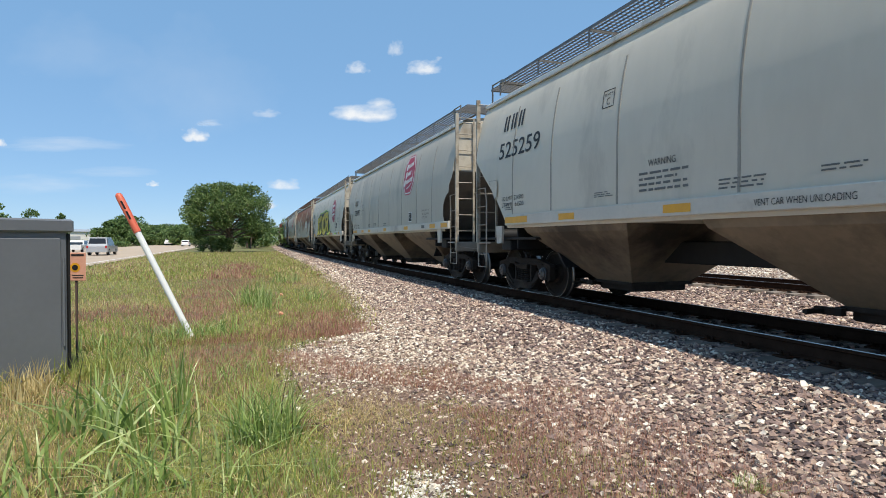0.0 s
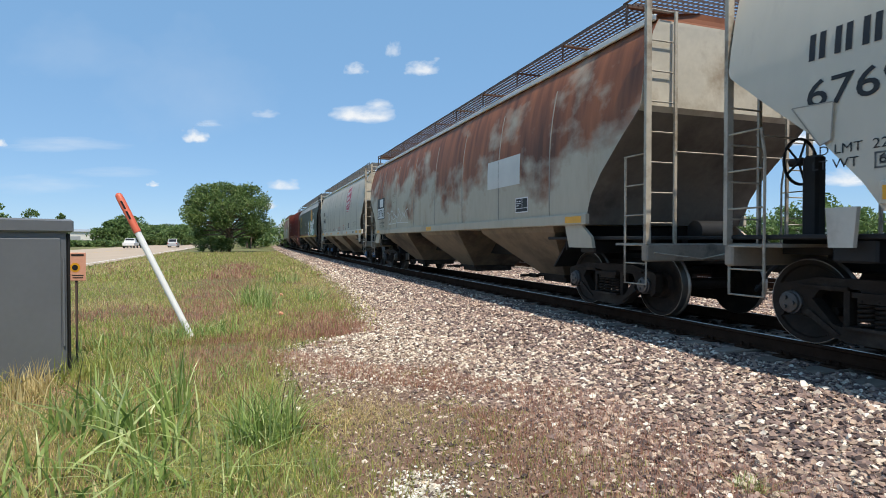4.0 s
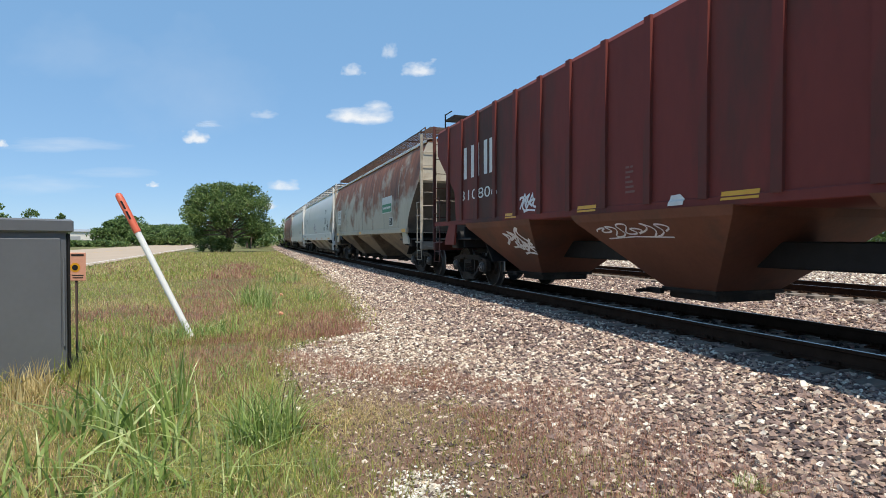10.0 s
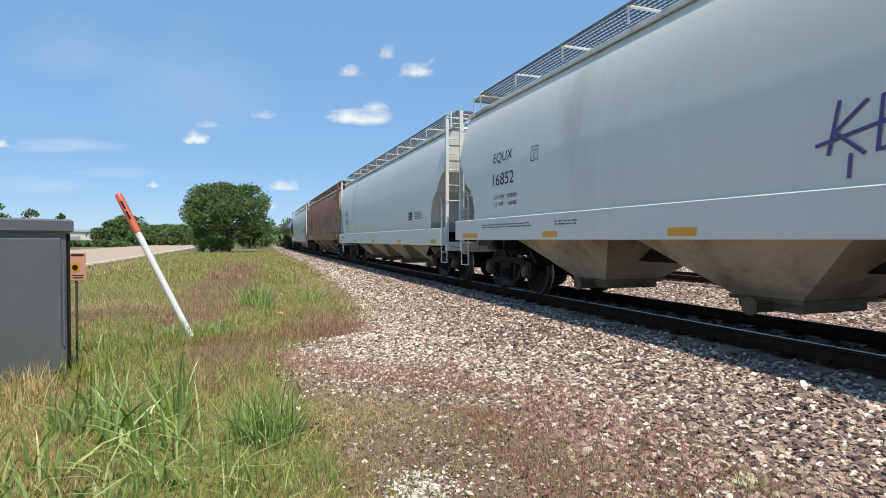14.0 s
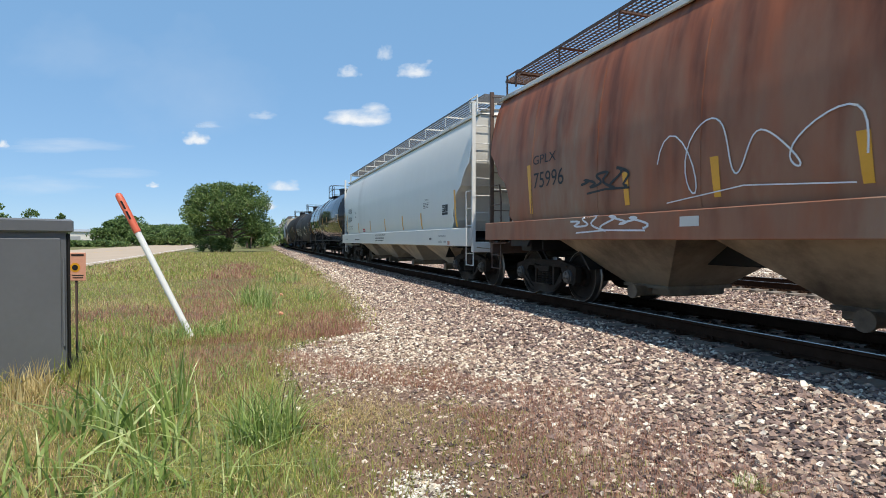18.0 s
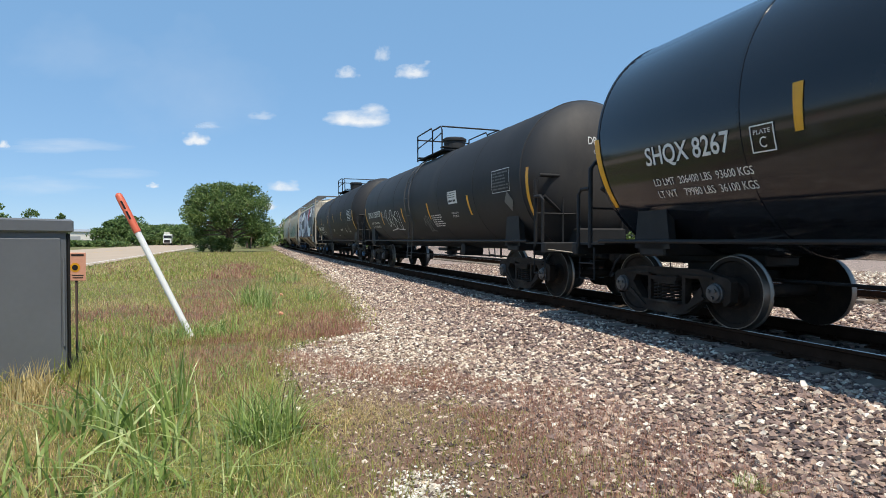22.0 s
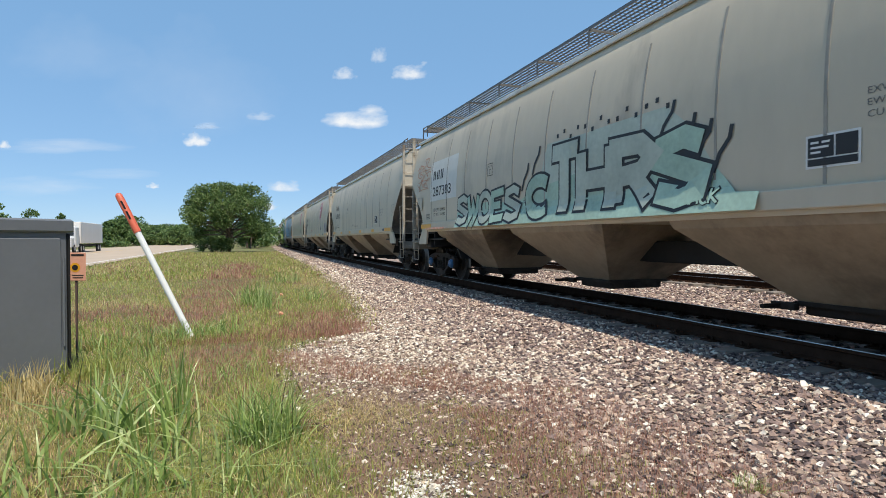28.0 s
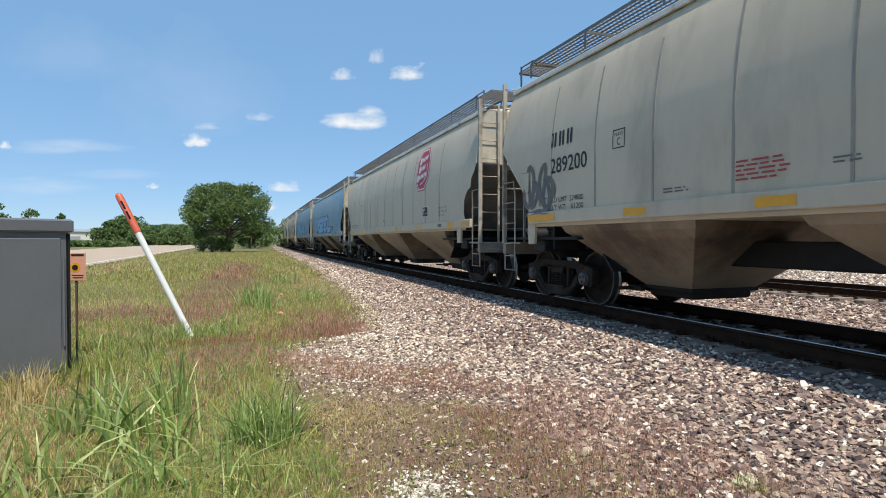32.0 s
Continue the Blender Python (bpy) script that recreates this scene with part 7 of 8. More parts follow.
def steel_hopper(f, r, label, paint, emblem=True, number="", caps="grey", ink=M_INK, vent=False, tone=None, patch=False, limits=("224800", "61200"), badge=(4.85, 3.58, 2.58, 3.86), box=None, marks=None, front=(0.62, 0.24), plate=None, joints=None):
    """Curved-side three-bay car in plain grey."""
    L = r - f
    tan = paint is M_TAUPE
    wide = tan and not emblem
    truck = (1.15, 1.36)
    tone = tone or (M_TAUPE if tan else M_SILLGREY)
    prof = curved(EDGE_NOTCH if emblem or not tan else EDGE_PLAIN, EDGE_PLAIN if tan else EDGE_LONG)
    ends = (0.26 if emblem or not tan else 1.24, 1.2 if tan else 1.62)
    car, side = make_hopper(label, L, prof, paint, M_STEEL, M_UNDERTAN if tan else M_UNDER, (1.41, 1.615), tone, 3, truck, caps, sill_ends=ends, square_plate=emblem or not tan)
    joints = joints or [L - 2.04 - 1.257 * i for i in range(11)] if tan else [*((1.55, 2.97, 4.45) if box else (1.75, 3.25, 5.0)), *(5.0 + (L - 10.2) / 3 * q for q in (1, 2)), L - 5.2, L - 3.4, L - 1.95]
    seams(side, L, prof, joints, M_SEAM, 1.63, 3.76)
    sill_reflectors(side, [4.3, 6.95, 9.7, L - 4.25] if tan else [4.3, 7.2, 10.0, L - 3.95], 1.455, 0.46)
    for d, w in (front, (1.57, 0.24), (L - ends[1] - 0.55, 0.46)) if ends[0] < 1 else ((1.78, 0.46), (L - ends[1] - 0.5, 0.46)):
        side.band("reflector", d + w, d - w, 1.452, 1.572, M_YELLOW, "yellow reflective strip", lift=0.003)
    side.band("reflector", 2.6, 2.3, 1.47, 1.555, M_INKGREY, "small dark plate on the sill")
    for d0, sg in ((L - 0.86, -1),) if ends[0] < 1 else ((0.86, 1), (L - 0.86, -1)):
        gusset = [(d0 + sg * 0.02, 2.38), (d0 + sg * 0.42, 2.36), (d0 + sg * 0.40, 2.02), (d0 + sg * 0.30, 1.98)]
        side.shape("corner_gusset", [gusset], paint, "welded triangular stiffener plate", 0.012)
        side.ribbon(gusset + gusset[:1], 0.012, M_SEAM, "gusset_weld", 0.016)
    if emblem:
        side.emblem(*badge, M_EMBRED, M_INKWHITE, 3)
    side.data_box(*(box or ((4.1, 1.79, 0.5) if tan else (4.1, 1.70, 0.36))), 0.31)
    dl, z = (box[0] - 0.55, 2.16) if box else (3.33, 2.06) if tan and not emblem else (2.67, 1.76)
    for q, body in enumerate(("CU FT  5201", "EW  10-2  H 15-2", "EXW 10-8  H  8-3")):
        side.text(body, dl, dl - (0.5 if q == 0 else 0.7), z + 0.1 * q, z + 0.1 * q + 0.06, M_INKGREY)
    side.plate_c(*(plate or ((L - 5.88, 2.5) if wide else (L - 3.72, 2.42))), ink)
    if patch:
        side.band("paint_patch", L - 1.96, L - 4.02, 2.2, 3.3, M_PATCH, "pale repainted patch", steps=3, lift=-0.003)
    dn, zn, zl = marks or ((2.2, 2.33, 1.78) if wide else (2.02, 2.25, 1.63))
    if number:
        side.mark(L - dn, L - dn - (0.9 if wide else 0.72), zn + 0.45, zn + 0.7, 3, ink)
        side.text(number, L - dn, L - dn - (1.42 if wide else 1.07), zn, zn + 0.26, ink, offset=0.008)
    for body, z in (("LD LMT  " + limits[0], zl + 0.13), ("LT WT    " + limits[1], zl)):
        side.text(body, L - dn - 0.06, L - dn - 0.98, z, z + 0.085, ink)
    side.frame_box(L - 1.62, L - 1.92, 1.72, 1.86, M_INKGREY, 0.016)
    side.bars(L - 1.66, L - 1.9, 1.74, 1.84, 2, M_INKGREY, 15)
    if tan:
        side.bars(9.15, 8.87, 1.8, 1.88, 2, M_INKGREY, 12)
    else:
        side.bars(9.4, 8.7, 1.67, 1.81, 3, M_INKGREY, 12)
        side.bars(7.6, 7.1, 1.65, 1.77, 2, M_INKGREY, 13)
    if not tan and not emblem:
        side.text("WARNING", L - 5.85, L - 6.34, 2.08, 2.17, M_INK)
        side.bars(L - 5.67, L - 6.58, 1.74, 2.03, 4, M_INKGREY, 14)
    elif not tan:
        side.bars(L - 4.97, L - 5.4, 1.68, 1.8, 3, M_INKGREY, 14)
    if vent:
        side.text("VENT CAR WHEN UNLOADING", *((L - 7.86, L - 8.92) if tan else (L - 7.49, L - 8.52)), 1.76 if tan else 1.47, 1.81 if tan else 1.54, ink)
    at_train(car, f, r, 1.25)
    return car, side, L


# --- the cars in the order in which they pass
car, side, L = steel_hopper(-4.6, 11.8, "light grey covered hopper car with dark grimy bays", M_GREY, False, vent=True, limits=("224500", "61500"), marks=(1.43, 2.76, 1.78), plate=(11.61, 3.06), joints=[1.75, 3.25, 4.7, 5.95, 7.2, 8.43, 9.6, 10.79, 12.27, 13.75])
side.mark(15.0, 14.06, 3.34, 3.66, 3, M_INK)
side.text("525259", 15.09, 13.42, 2.77, 3.1, M_INK, offset=0.008)
side.bars(8.23, 7.8, 1.74, 1.82, 2, M_INKGREY, 21)
side.bars(11.74, 11.24, 1.75, 1.84, 3, M_INKGREY, 23)
steel_hopper(13.1, 28.45, "dirty grey covered hopper car with a red octagonal badge", M_GREYDIRTY, True, "288491", tone=M_SILLGREY, limits=("224400", "61600"))
car, side, L = steel_hopper(29.8, 45.5, "grey covered hopper car with large yellow and black graffiti", M_GREY, True, "67695", badge=(4.5, 3.15, 2.2, 3.52), box=(2.92, 1.81, 0.5), marks=(1.02, 2.34, 1.76), front=(0.62, 0.0))
side = over_sill(side)
side.shape("graffiti_shadow", [[(11.1, 1.45), (11.78, 2.5), (10.45, 2.93), (9.3, 2.92), (8.3, 2.96), (7.75, 3.02), (7.28, 3.02), (6.25, 2.84), (5.9, 2.5), (5.68, 2.1), (5.68, 1.85), (5.85, 1.63), (6.2, 1.45)]], M_SPBLACK, lift=0.0)
side.ribbon([(11.2, 1.6), (11.85, 2.53), (10.45, 2.98), (9.3, 2.97), (8.3, 3.01), (7.75, 3.07), (7.28, 3.07), (6.3, 2.9), (5.92, 2.58), (5.64, 2.15)], 0.06, M_SPGREEN, "graffiti_fringe", -0.002)
side.splat(5.42, 1.98, 0.2, 0.52, 11, 3, M_SPGREEN, -0.003)
side.splat(5.52, 1.72, 0.15, 0.3, 7, 8, M_SPGREEN, -0.003)
side.splat(6.25, 2.88, 0.09, 0.3, 9, 5, M_SPGREEN, -0.003)
side.splat(8.45, 3.02, 0.04, 0.18, 6, 6, M_SPGREEN, -0.003)
side.splat(10.4, 2.96, 0.03, 0.16, 6, 9, M_SPGREEN, -0.003)
side.splat(11.7, 2.6, 0.03, 0.2, 6, 7, M_SPGREEN, -0.003)
side.band("graffiti_base", 6.15, 5.5, 1.44, 1.6, M_SPGREEN)
side.band("graffiti_drip", 3.1, 2.35, 1.46, 1.54, M_SPGREEN)
side.graffiti("ECKOR", 11.62, 6.12, [(1.45, 2.74), (1.45, 2.87), (1.45, 2.88), (1.45, 2.95), (1.45, 2.95)], [M_SPYELLOW], M_SPBLACK, M_SPDULL, 0.1, 0.29)
side.graffiti("TWK", 5.62, 4.8, [(1.43, 1.67)], [M_SPYELLOW], M_SPBLACK)
side.graffiti("BAK", 11.85, 11.4, [(1.68, 1.9)], [M_SPYELLOW], M_SPBLACK)
side.frame_box(12.35, 12.1, 2.68, 2.95, M_INKGREY, 0.014)
# rust-streaked car
def rusty_hopper(f, r, label, number, caps="grey"):
    L = r - f
    car, side = make_hopper(label, L, CURVED, M_RUST, M_STEEL, M_UNDER, (1.36, 1.53), M_RUST, 3, 1.48, caps, sill_inset=1.2, walk_iron=M_BROWNIRON)
    seams(side, L, CURVED, [0.14 * L + i * 0.12 * L for i in range(7)], M_SEAM, 1.5, 3.7, w=0.028)
    side.data_box(3.67, 1.64, 0.5, 0.29)
    side.text("LD LMT  224800", L - 1.9, L - 2.7, 1.74, 1.82, M_INK)
    side.text("LT WT    61200", L - 1.9, L - 2.7, 1.6, 1.68, M_INK)
    side.plate_c(L - 4.0, 2.45, M_INK)
    sill_reflectors(side, [1.6, 9.0, L - 1.8], 1.39)
    at_train(car, f, r, 1.48)
    return car, side, L


car, side, L = rusty_hopper(46.75, 63.9, "rust-streaked grey covered hopper car with a dark number panel", "287760")
side.band("number_panel", 15.6, 14.45, 1.92, 2.72, M_SPBLACK, "dark number panel", steps=2)
side.band("number_patch", 15.2, 14.65, 2.38, 2.68, M_INKWHITE, lift=0.003)
side.mark(15.15, 14.7, 2.42, 2.64, 3, M_INK)
side.band("number_patch", 15.55, 14.5, 1.95, 2.33, M_INKWHITE, lift=0.003)
side.text("287760", 15.5, 14.55, 2.0, 2.28, M_INK, lift=0.006)
side.band("sign_panel", 5.0, 3.5, 2.2, 2.78, M_PATCH, "pale weathered panel", steps=2)
side.scrawl(13.9, 11.2, 1.7, 2.2, 9, 0.03, M_PATCH, 4)
car, side, L = steel_hopper(65.1, 80.95, "dirty grey covered hopper car with a red octagonal badge", M_GREYDIRTY, True, "288686", caps="blue", tone=M_SILLGREY, limits=("224200", "61800"))
side.text("OPEN HATCH COVERS", 7.35, 6.5, 1.76, 1.84, M_INKRED)
side.text("BEFORE UNLOADING CAR", 7.37, 6.45, 1.65, 1.73, M_INKRED)
side.text("WARNING", 5.7, 5.33, 1.86, 1.94, M_INKRED)
side.bars(5.72, 5.2, 1.68, 1.83, 3, M_INKRED, 17)
side.bars(9.41, 8.9, 1.7, 1.86, 3, M_INKRED, 18)
side.band("notice", 8.18, 7.9, 1.66, 1.74, M_INKWHITE)
side.bars(5.1, 4.6, 1.66, 1.76, 2, M_INKGREY, 19)

# dark car with a yellow stripe
L = 99.65 - 82.35
car, side = make_hopper("dark grey covered hopper car with a yellow sill and white graffiti", L, FLAT, M_BLACKGREEN, M_BLACK, M_UNDERDARK, (1.38, 1.53), M_STRIPE, 3, (1.4, 1.65), roof_mat=M_BANDGREY, sill_inset=1.35, plate_mat=M_BLACK)
side.band("roof_band", 0.3, L - 0.3, 3.6, 4.1, M_BANDGREY, "light grey upper band", steps=2)
side.band("red_stripe", 1.9, L - 1.9, 1.56, 1.61, M_INKRED, "thin red stripe")
side.emblem(5.39, 4.11, 2.63, 3.62, M_EMBORANGE, M_GOLD, 5)
side.mark(15.0, 13.8, 2.83, 3.28, 3, M_GOLD)
side.text("286409", 15.0, 13.64, 2.28, 2.6, M_GOLD)
side.text("LD LMT  224800", 14.95, 14.08, 1.88, 1.97, M_INKWHITE)
side.text("LT WT     61200", 14.95, 14.08, 1.72, 1.81, M_INKWHITE)
side.plate_c(13.2, 2.55, M_GOLD)
side.text("DO NOT HAMMER ON CAR", 10.77, 8.86, 2.55, 2.68, M_INKWHITE)
side.bars(10.7, 8.9, 2.42, 2.5, 1, M_INKWHITE, 3)
side.bars(10.6, 9.4, 1.75, 1.86, 2, M_INKWHITE, 6)
side.bars(8.4, 7.3, 1.75, 1.86, 2, M_INKWHITE, 7)
side.bars(3.7, 2.6, 3.05, 3.3, 2, M_INKWHITE, 8)
side.graffiti("SOEK", 7.3, 4.2, [(1.5, 2.72), (1.5, 2.70), (1.5, 2.68), (1.5, 2.72)], [M_SPWHITE, M_SPOLIVE, M_SPWHITE, M_SPWHITE], M_SPBLACK, None, 0.08, 0.30, M_SPTEAL)
side.graffiti("C", 4.2, 2.55, [(1.5, 2.78)], [M_SPWHITE], M_SPBLACK, None, 0.05, 0.27, M_SPTEAL)
side.scrawl(16.2, 15.2, 2.6, 3.3, 4, 0.032, M_SPMINT, 9)
side.scrawl(16.0, 15.1, 2.0, 2.6, 4, 0.032, M_SPMINT, 10)
side.ribbon([(15.6, 2.1), (15.7, 1.7), (15.5, 1.45)], 0.03, M_SPMINT)
at_train(car, 82.35, 99.65, 1.45)

# oxide-red car with outside posts
L = 118.3 - 101.0
car, side = make_hopper("oxide-red covered hopper car with outside side posts", L, RIBBED, M_OXIDE, M_REDIRON, M_UNDERRED, (1.50, 1.62), M_OXIDE, 3, 1.52, walk_iron=M_BLACK, sill_depth=0.04, span=11.6, walk_across=0.4, sill_x=1.49)
post = Kit().box((0, 0, 0), (0.05, 0.13, 2.5)).mesh("side_post", M_OXIDE)
for i in range(16):
    y = -L / 2 + 1.70 + i * 0.963
    for sx in (-1, 1):
        part("side_post", post, car, m=pose(sx * 1.512, y, 2.85))
for d in (2.1, 4.4, 6.98, 9.86, 12.5):
    side.band("reflector", d + 0.25, d - 0.25, 1.565, 1.665, M_YELLOW, "yellow reflective strip")
side.mark(15.35, 13.1, 2.6, 3.36, 3, M_INKWHITE)
side.text("310806", 15.25, 13.15, 2.08, 2.32, M_INKWHITE)
side.frame_box(4.66, 4.15, 1.72, 2.04, M_INKWHITE, 0.016)
side.bars(4.6, 4.2, 1.76, 1.92, 2, M_INKGREY, 16)
side.band("sticker", 3.66, 3.5, 1.78, 1.88, M_INKWHITE, "small white sticker")
side.shape("sticker", [[(8.06, 1.55), (7.8, 1.55), (7.78, 1.62), (7.86, 1.69), (8.02, 1.68)]], M_INKWHITE, "small white sticker", 0.006)
side.scrawl(12.05, 11.5, 1.68, 2.0, 4, 0.045, M_SPWHITE, 12)
side.ribbon([(12.1, 1.72), (11.9, 2.0), (11.8, 1.75), (11.6, 1.98), (11.55, 1.8)], 0.04, M_SPWHITE)
side.bars(8.92, 8.7, 1.76, 2.18, 6, M_INKFAINT, 22)
chute = Side(car, L, lambda z: float(np.interp(z, (0.42, 1.40, 1.52), (0.6, 1.48, 1.54))), 0.01)
chute.scrawl(13.2, 12.2, 0.98, 1.36, 5, 0.05, M_SPWHITE, 25)
chute.scrawl(12.9, 12.3, 0.85, 1.2, 4, 0.05, M_SPWHITE, 26)
chute.scrawl(9.7, 8.2, 1.16, 1.36, 8, 0.022, M_SPWHITE, 27)
at_train(car, 101.0, 118.3, 1.52)

car, side, L = rusty_hopper(119.45, 136.75, "rust-streaked grey covered hopper car with a green sign", "287782")
side.band("sign_panel", 4.8, 3.3, 2.12, 2.72, M_PATCH, "green and white sign panel", steps=2)
side.band("sign_field", 4.75, 3.35, 2.15, 2.45, M_SIGNGREEN, lift=0.003)
side.bars(4.65, 3.45, 2.22, 2.40, 1, M_INKWHITE, 31, lift=0.006)
side.band("number_patch", 15.7, 14.6, 1.95, 2.75, M_PATCH, "pale repainted patch", steps=2)
side.mark(15.5, 14.9, 2.42, 2.66, 3, M_INK)
side.text("287782", 15.6, 14.7, 2.02, 2.3, M_INK)
side.scrawl(12.9, 12.3, 1.8, 2.2, 3, 0.012, M_INKGREY, 14)
side.scrawl(11.4, 10.8, 1.8, 2.3, 3, 0.012, M_INKGREY, 15)


# --- smooth white and brown four-bay cars
def plastics_hopper(f, r, label, paint, iron, sill, truck, under, sill_mat, gate="pipe"):
    L = r - f
    car, side = make_hopper(label, L, ROUND, paint, iron, under, sill, sill_mat, 4, truck, gate=gate, sill_depth=0.14, walk_iron=M_GRATING if iron is M_WHITEIRON else iron, plate_mat=M_BLACK)
    at_train(car, f, r, truck)
    return car, side, L


car, side, L = plastics_hopper(137.65, 156.95, "clean white covered hopper car with a deep sill", M_WHITE, M_WHITEIRON, (1.12, 1.58), 1.68, M_UNDERPALE, M_WHITE)
sill_reflectors(side, [1.0, 18.3], 1.17, 0.9, 0.1)
sill_reflectors(side, [4.4, 7.6, 11.72, 14.76], 1.17, 0.47, 0.1)
side.bars(3.46, 2.81, 2.86, 3.14, 3, M_INK, 41)
side.bars(3.43, 2.55, 2.18, 2.6, 6, M_INK, 42)
side.data_box(3.9, 1.73, 0.46, 0.29)
for pen in ([(2.36, 2.12), (2.26, 1.86), (2.2, 2.04), (2.13, 1.85), (2.08, 2.12)], [(1.9, 2.14), (2.0, 2.08), (2.04, 1.95), (2.0, 1.86), (1.9, 1.88)], [(2.02, 1.98), (1.92, 2.0)], [(1.78, 2.16), (1.87, 2.08), (1.9, 1.96), (1.86, 1.87), (1.77, 1.9)], [(1.88, 1.99), (1.8, 2.02)], [(1.72, 2.2), (1.71, 1.84)], [(1.58, 2.17), (1.7, 2.0), (1.56, 1.84)]):
    side.ribbon(pen, 0.045, M_SPBLACK)
side.ribbon([(2.5, 1.74), (2.25, 1.8), (1.95, 1.8), (1.7, 1.76), (1.45, 1.8)], 0.025, M_SPBLACK)
side.ribbon([(2.12, 2.24), (2.08, 2.36), (2.02, 2.27), (1.97, 2.38), (1.92, 2.27), (1.86, 2.35), (1.84, 2.23)], 0.028, M_SPBLACK)
side.ribbon([(2.38, 2.2), (2.42, 1.98), (2.36, 1.8)], 0.02, M_SPBLACK)
for pen in ([(10.0, 1.88), (9.9, 2.36)], [(9.66, 2.32), (9.94, 2.08), (9.68, 1.86)], [(9.3, 2.36), (9.54, 2.32), (9.58, 1.88), (9.3, 1.9)], [(9.56, 2.1), (9.36, 2.12)], [(8.9, 2.38), (9.14, 2.34), (9.2, 1.9), (8.88, 1.94)], [(9.17, 2.13), (8.95, 2.14)], [(10.12, 1.98), (9.1, 2.2)], [(9.8, 1.88), (9.82, 1.66)], [(9.4, 1.9), (9.41, 1.72)]):
    side.ribbon(pen, 0.036, M_SPPURPLE)
side.text("EQUX", 17.2, 16.33, 2.70, 2.94, M_INK)
side.text("16852", 17.18, 16.22, 2.25, 2.5, M_INK)
side.plate_c(15.56, 2.57, M_INK)
side.text("LD LMT  220000", 17.1, 16.1, 1.97, 2.05, M_INK)
side.text("LT WT     66000", 17.1, 16.1, 1.82, 1.90, M_INK)
side.bars(8.9, 7.6, 1.64, 1.72, 2, M_INKRED, 45)
side.text("EMPTY  LOAD", 2.6, 2.1, 1.33, 1.39, M_INK)
side.bars(2.7, 2.0, 1.42, 1.47, 1, M_INK, 46)
side.text("JACK HERE", 1.5, 1.15, 1.42, 1.47, M_INK)
side.text("LIFT HERE", 0.85, 0.5, 1.42, 1.47, M_INK)
side.bars(17.6, 15.2, 1.36, 1.46, 2, M_INKGREY, 47)
side.bars(14.6, 13.8, 1.36, 1.46, 2, M_INKGREY, 48)

car, side, L = plastics_hopper(157.9, 175.1, "white smooth-sided covered hopper car with a dented end", M_WHITE, M_WHITEIRON, (0.97, 1.44), 1.5, M_UNDERPALE, M_WHITE)
sill_reflectors(side, [0.7, 4.3, 8.4, 12.4, 16.4], 1.03)
side.text("ACFX", 15.31, 14.6, 2.34, 2.58, M_INK)
side.text("40347", 15.31, 14.48, 1.9, 2.14, M_INK)
side.text("LD LMT  197800", 15.27, 14.58, 1.68, 1.75, M_INK)
side.text("LT WT     65200", 15.27, 14.58, 1.55, 1.62, M_INK)
side.bars(16.1, 15.4, 1.2, 1.28, 1, M_INK, 51)
side.data_box(3.4, 1.72, 0.46, 0.3)
side.bars(2.7, 1.8, 1.75, 2.0, 4, M_INKGREY, 52)

car, side, L = plastics_hopper(176.45, 194.6, "faded brown covered hopper car with white graffiti scrawls", M_BROWN, M_BROWNIRON, (1.12, 1.48), 1.5, M_UNDERTAN, M_BROWN)
seams(side, L, ROUND, [0.12 * L + i * 0.11 * L for i in range(8)], M_BROWN, 1.5, 3.7, w=0.03)
for d in (1.5, 4.9, 6.9, 8.9, 10.35, 11.95, 13.5):
    slash(side, d, 1.6, 2.06 if d > 2 else 2.5)
slash(side, 16.2, 1.6, 2.5)
side.text("GPLX", 16.1, 15.32, 2.48, 2.64, M_INK)
side.text("75996", 16.06, 15.07, 2.05, 2.33, M_INK)
side.bars(1.8, 0.5, 3.4, 3.95, 1, M_INK, 61)
side.data_box(4.16, 1.72, 0.5, 0.3)
side.bars(3.1, 1.9, 1.95, 2.55, 6, M_INKFAINT, 62)
for a, b, z0, z1, q in ((12.7, 10.4, 1.6, 2.45, 63), (9.9, 7.9, 1.55, 2.35, 64), (7.1, 5.2, 1.52, 2.1, 65)):
    rr = random.Random(q)
    pen, turns = [], rr.uniform(3.2, 4.4)
    for j in range(70):
        t = j / 69
        f = 2 * math.pi * turns * t + 0.8 * math.sin(5 * t + q)
        hi = (z1 - z0) / 2 * (0.7 + 0.3 * math.sin(7.0 * t + q))
        pen.append((a + (b - a) * t + (0.12 + 0.1 * math.sin(9 * t + 2 * q)) * math.cos(f), (z0 + z1) / 2 + hi * math.sin(f + 0.5 * math.sin(11 * t)) + 0.08 * math.sin(4 * t + q)))
    side.ribbon(pen, 0.019, M_SPWHITE)
    side.ribbon([(a, z0 - 0.02), ((a + b) / 2, z0 + 0.1), (b, z0 + 0.02)], 0.015, M_SPWHITE)
side.scrawl(14.7, 13.0, 1.25, 1.5, 6, 0.03, M_SPWHITE, 66)
side.scrawl(14.5, 13.4, 1.85, 2.15, 5, 0.04, M_SPBLACK, 67)
side.band("notice", 12.4, 12.1, 1.28, 1.4, M_PATCH)

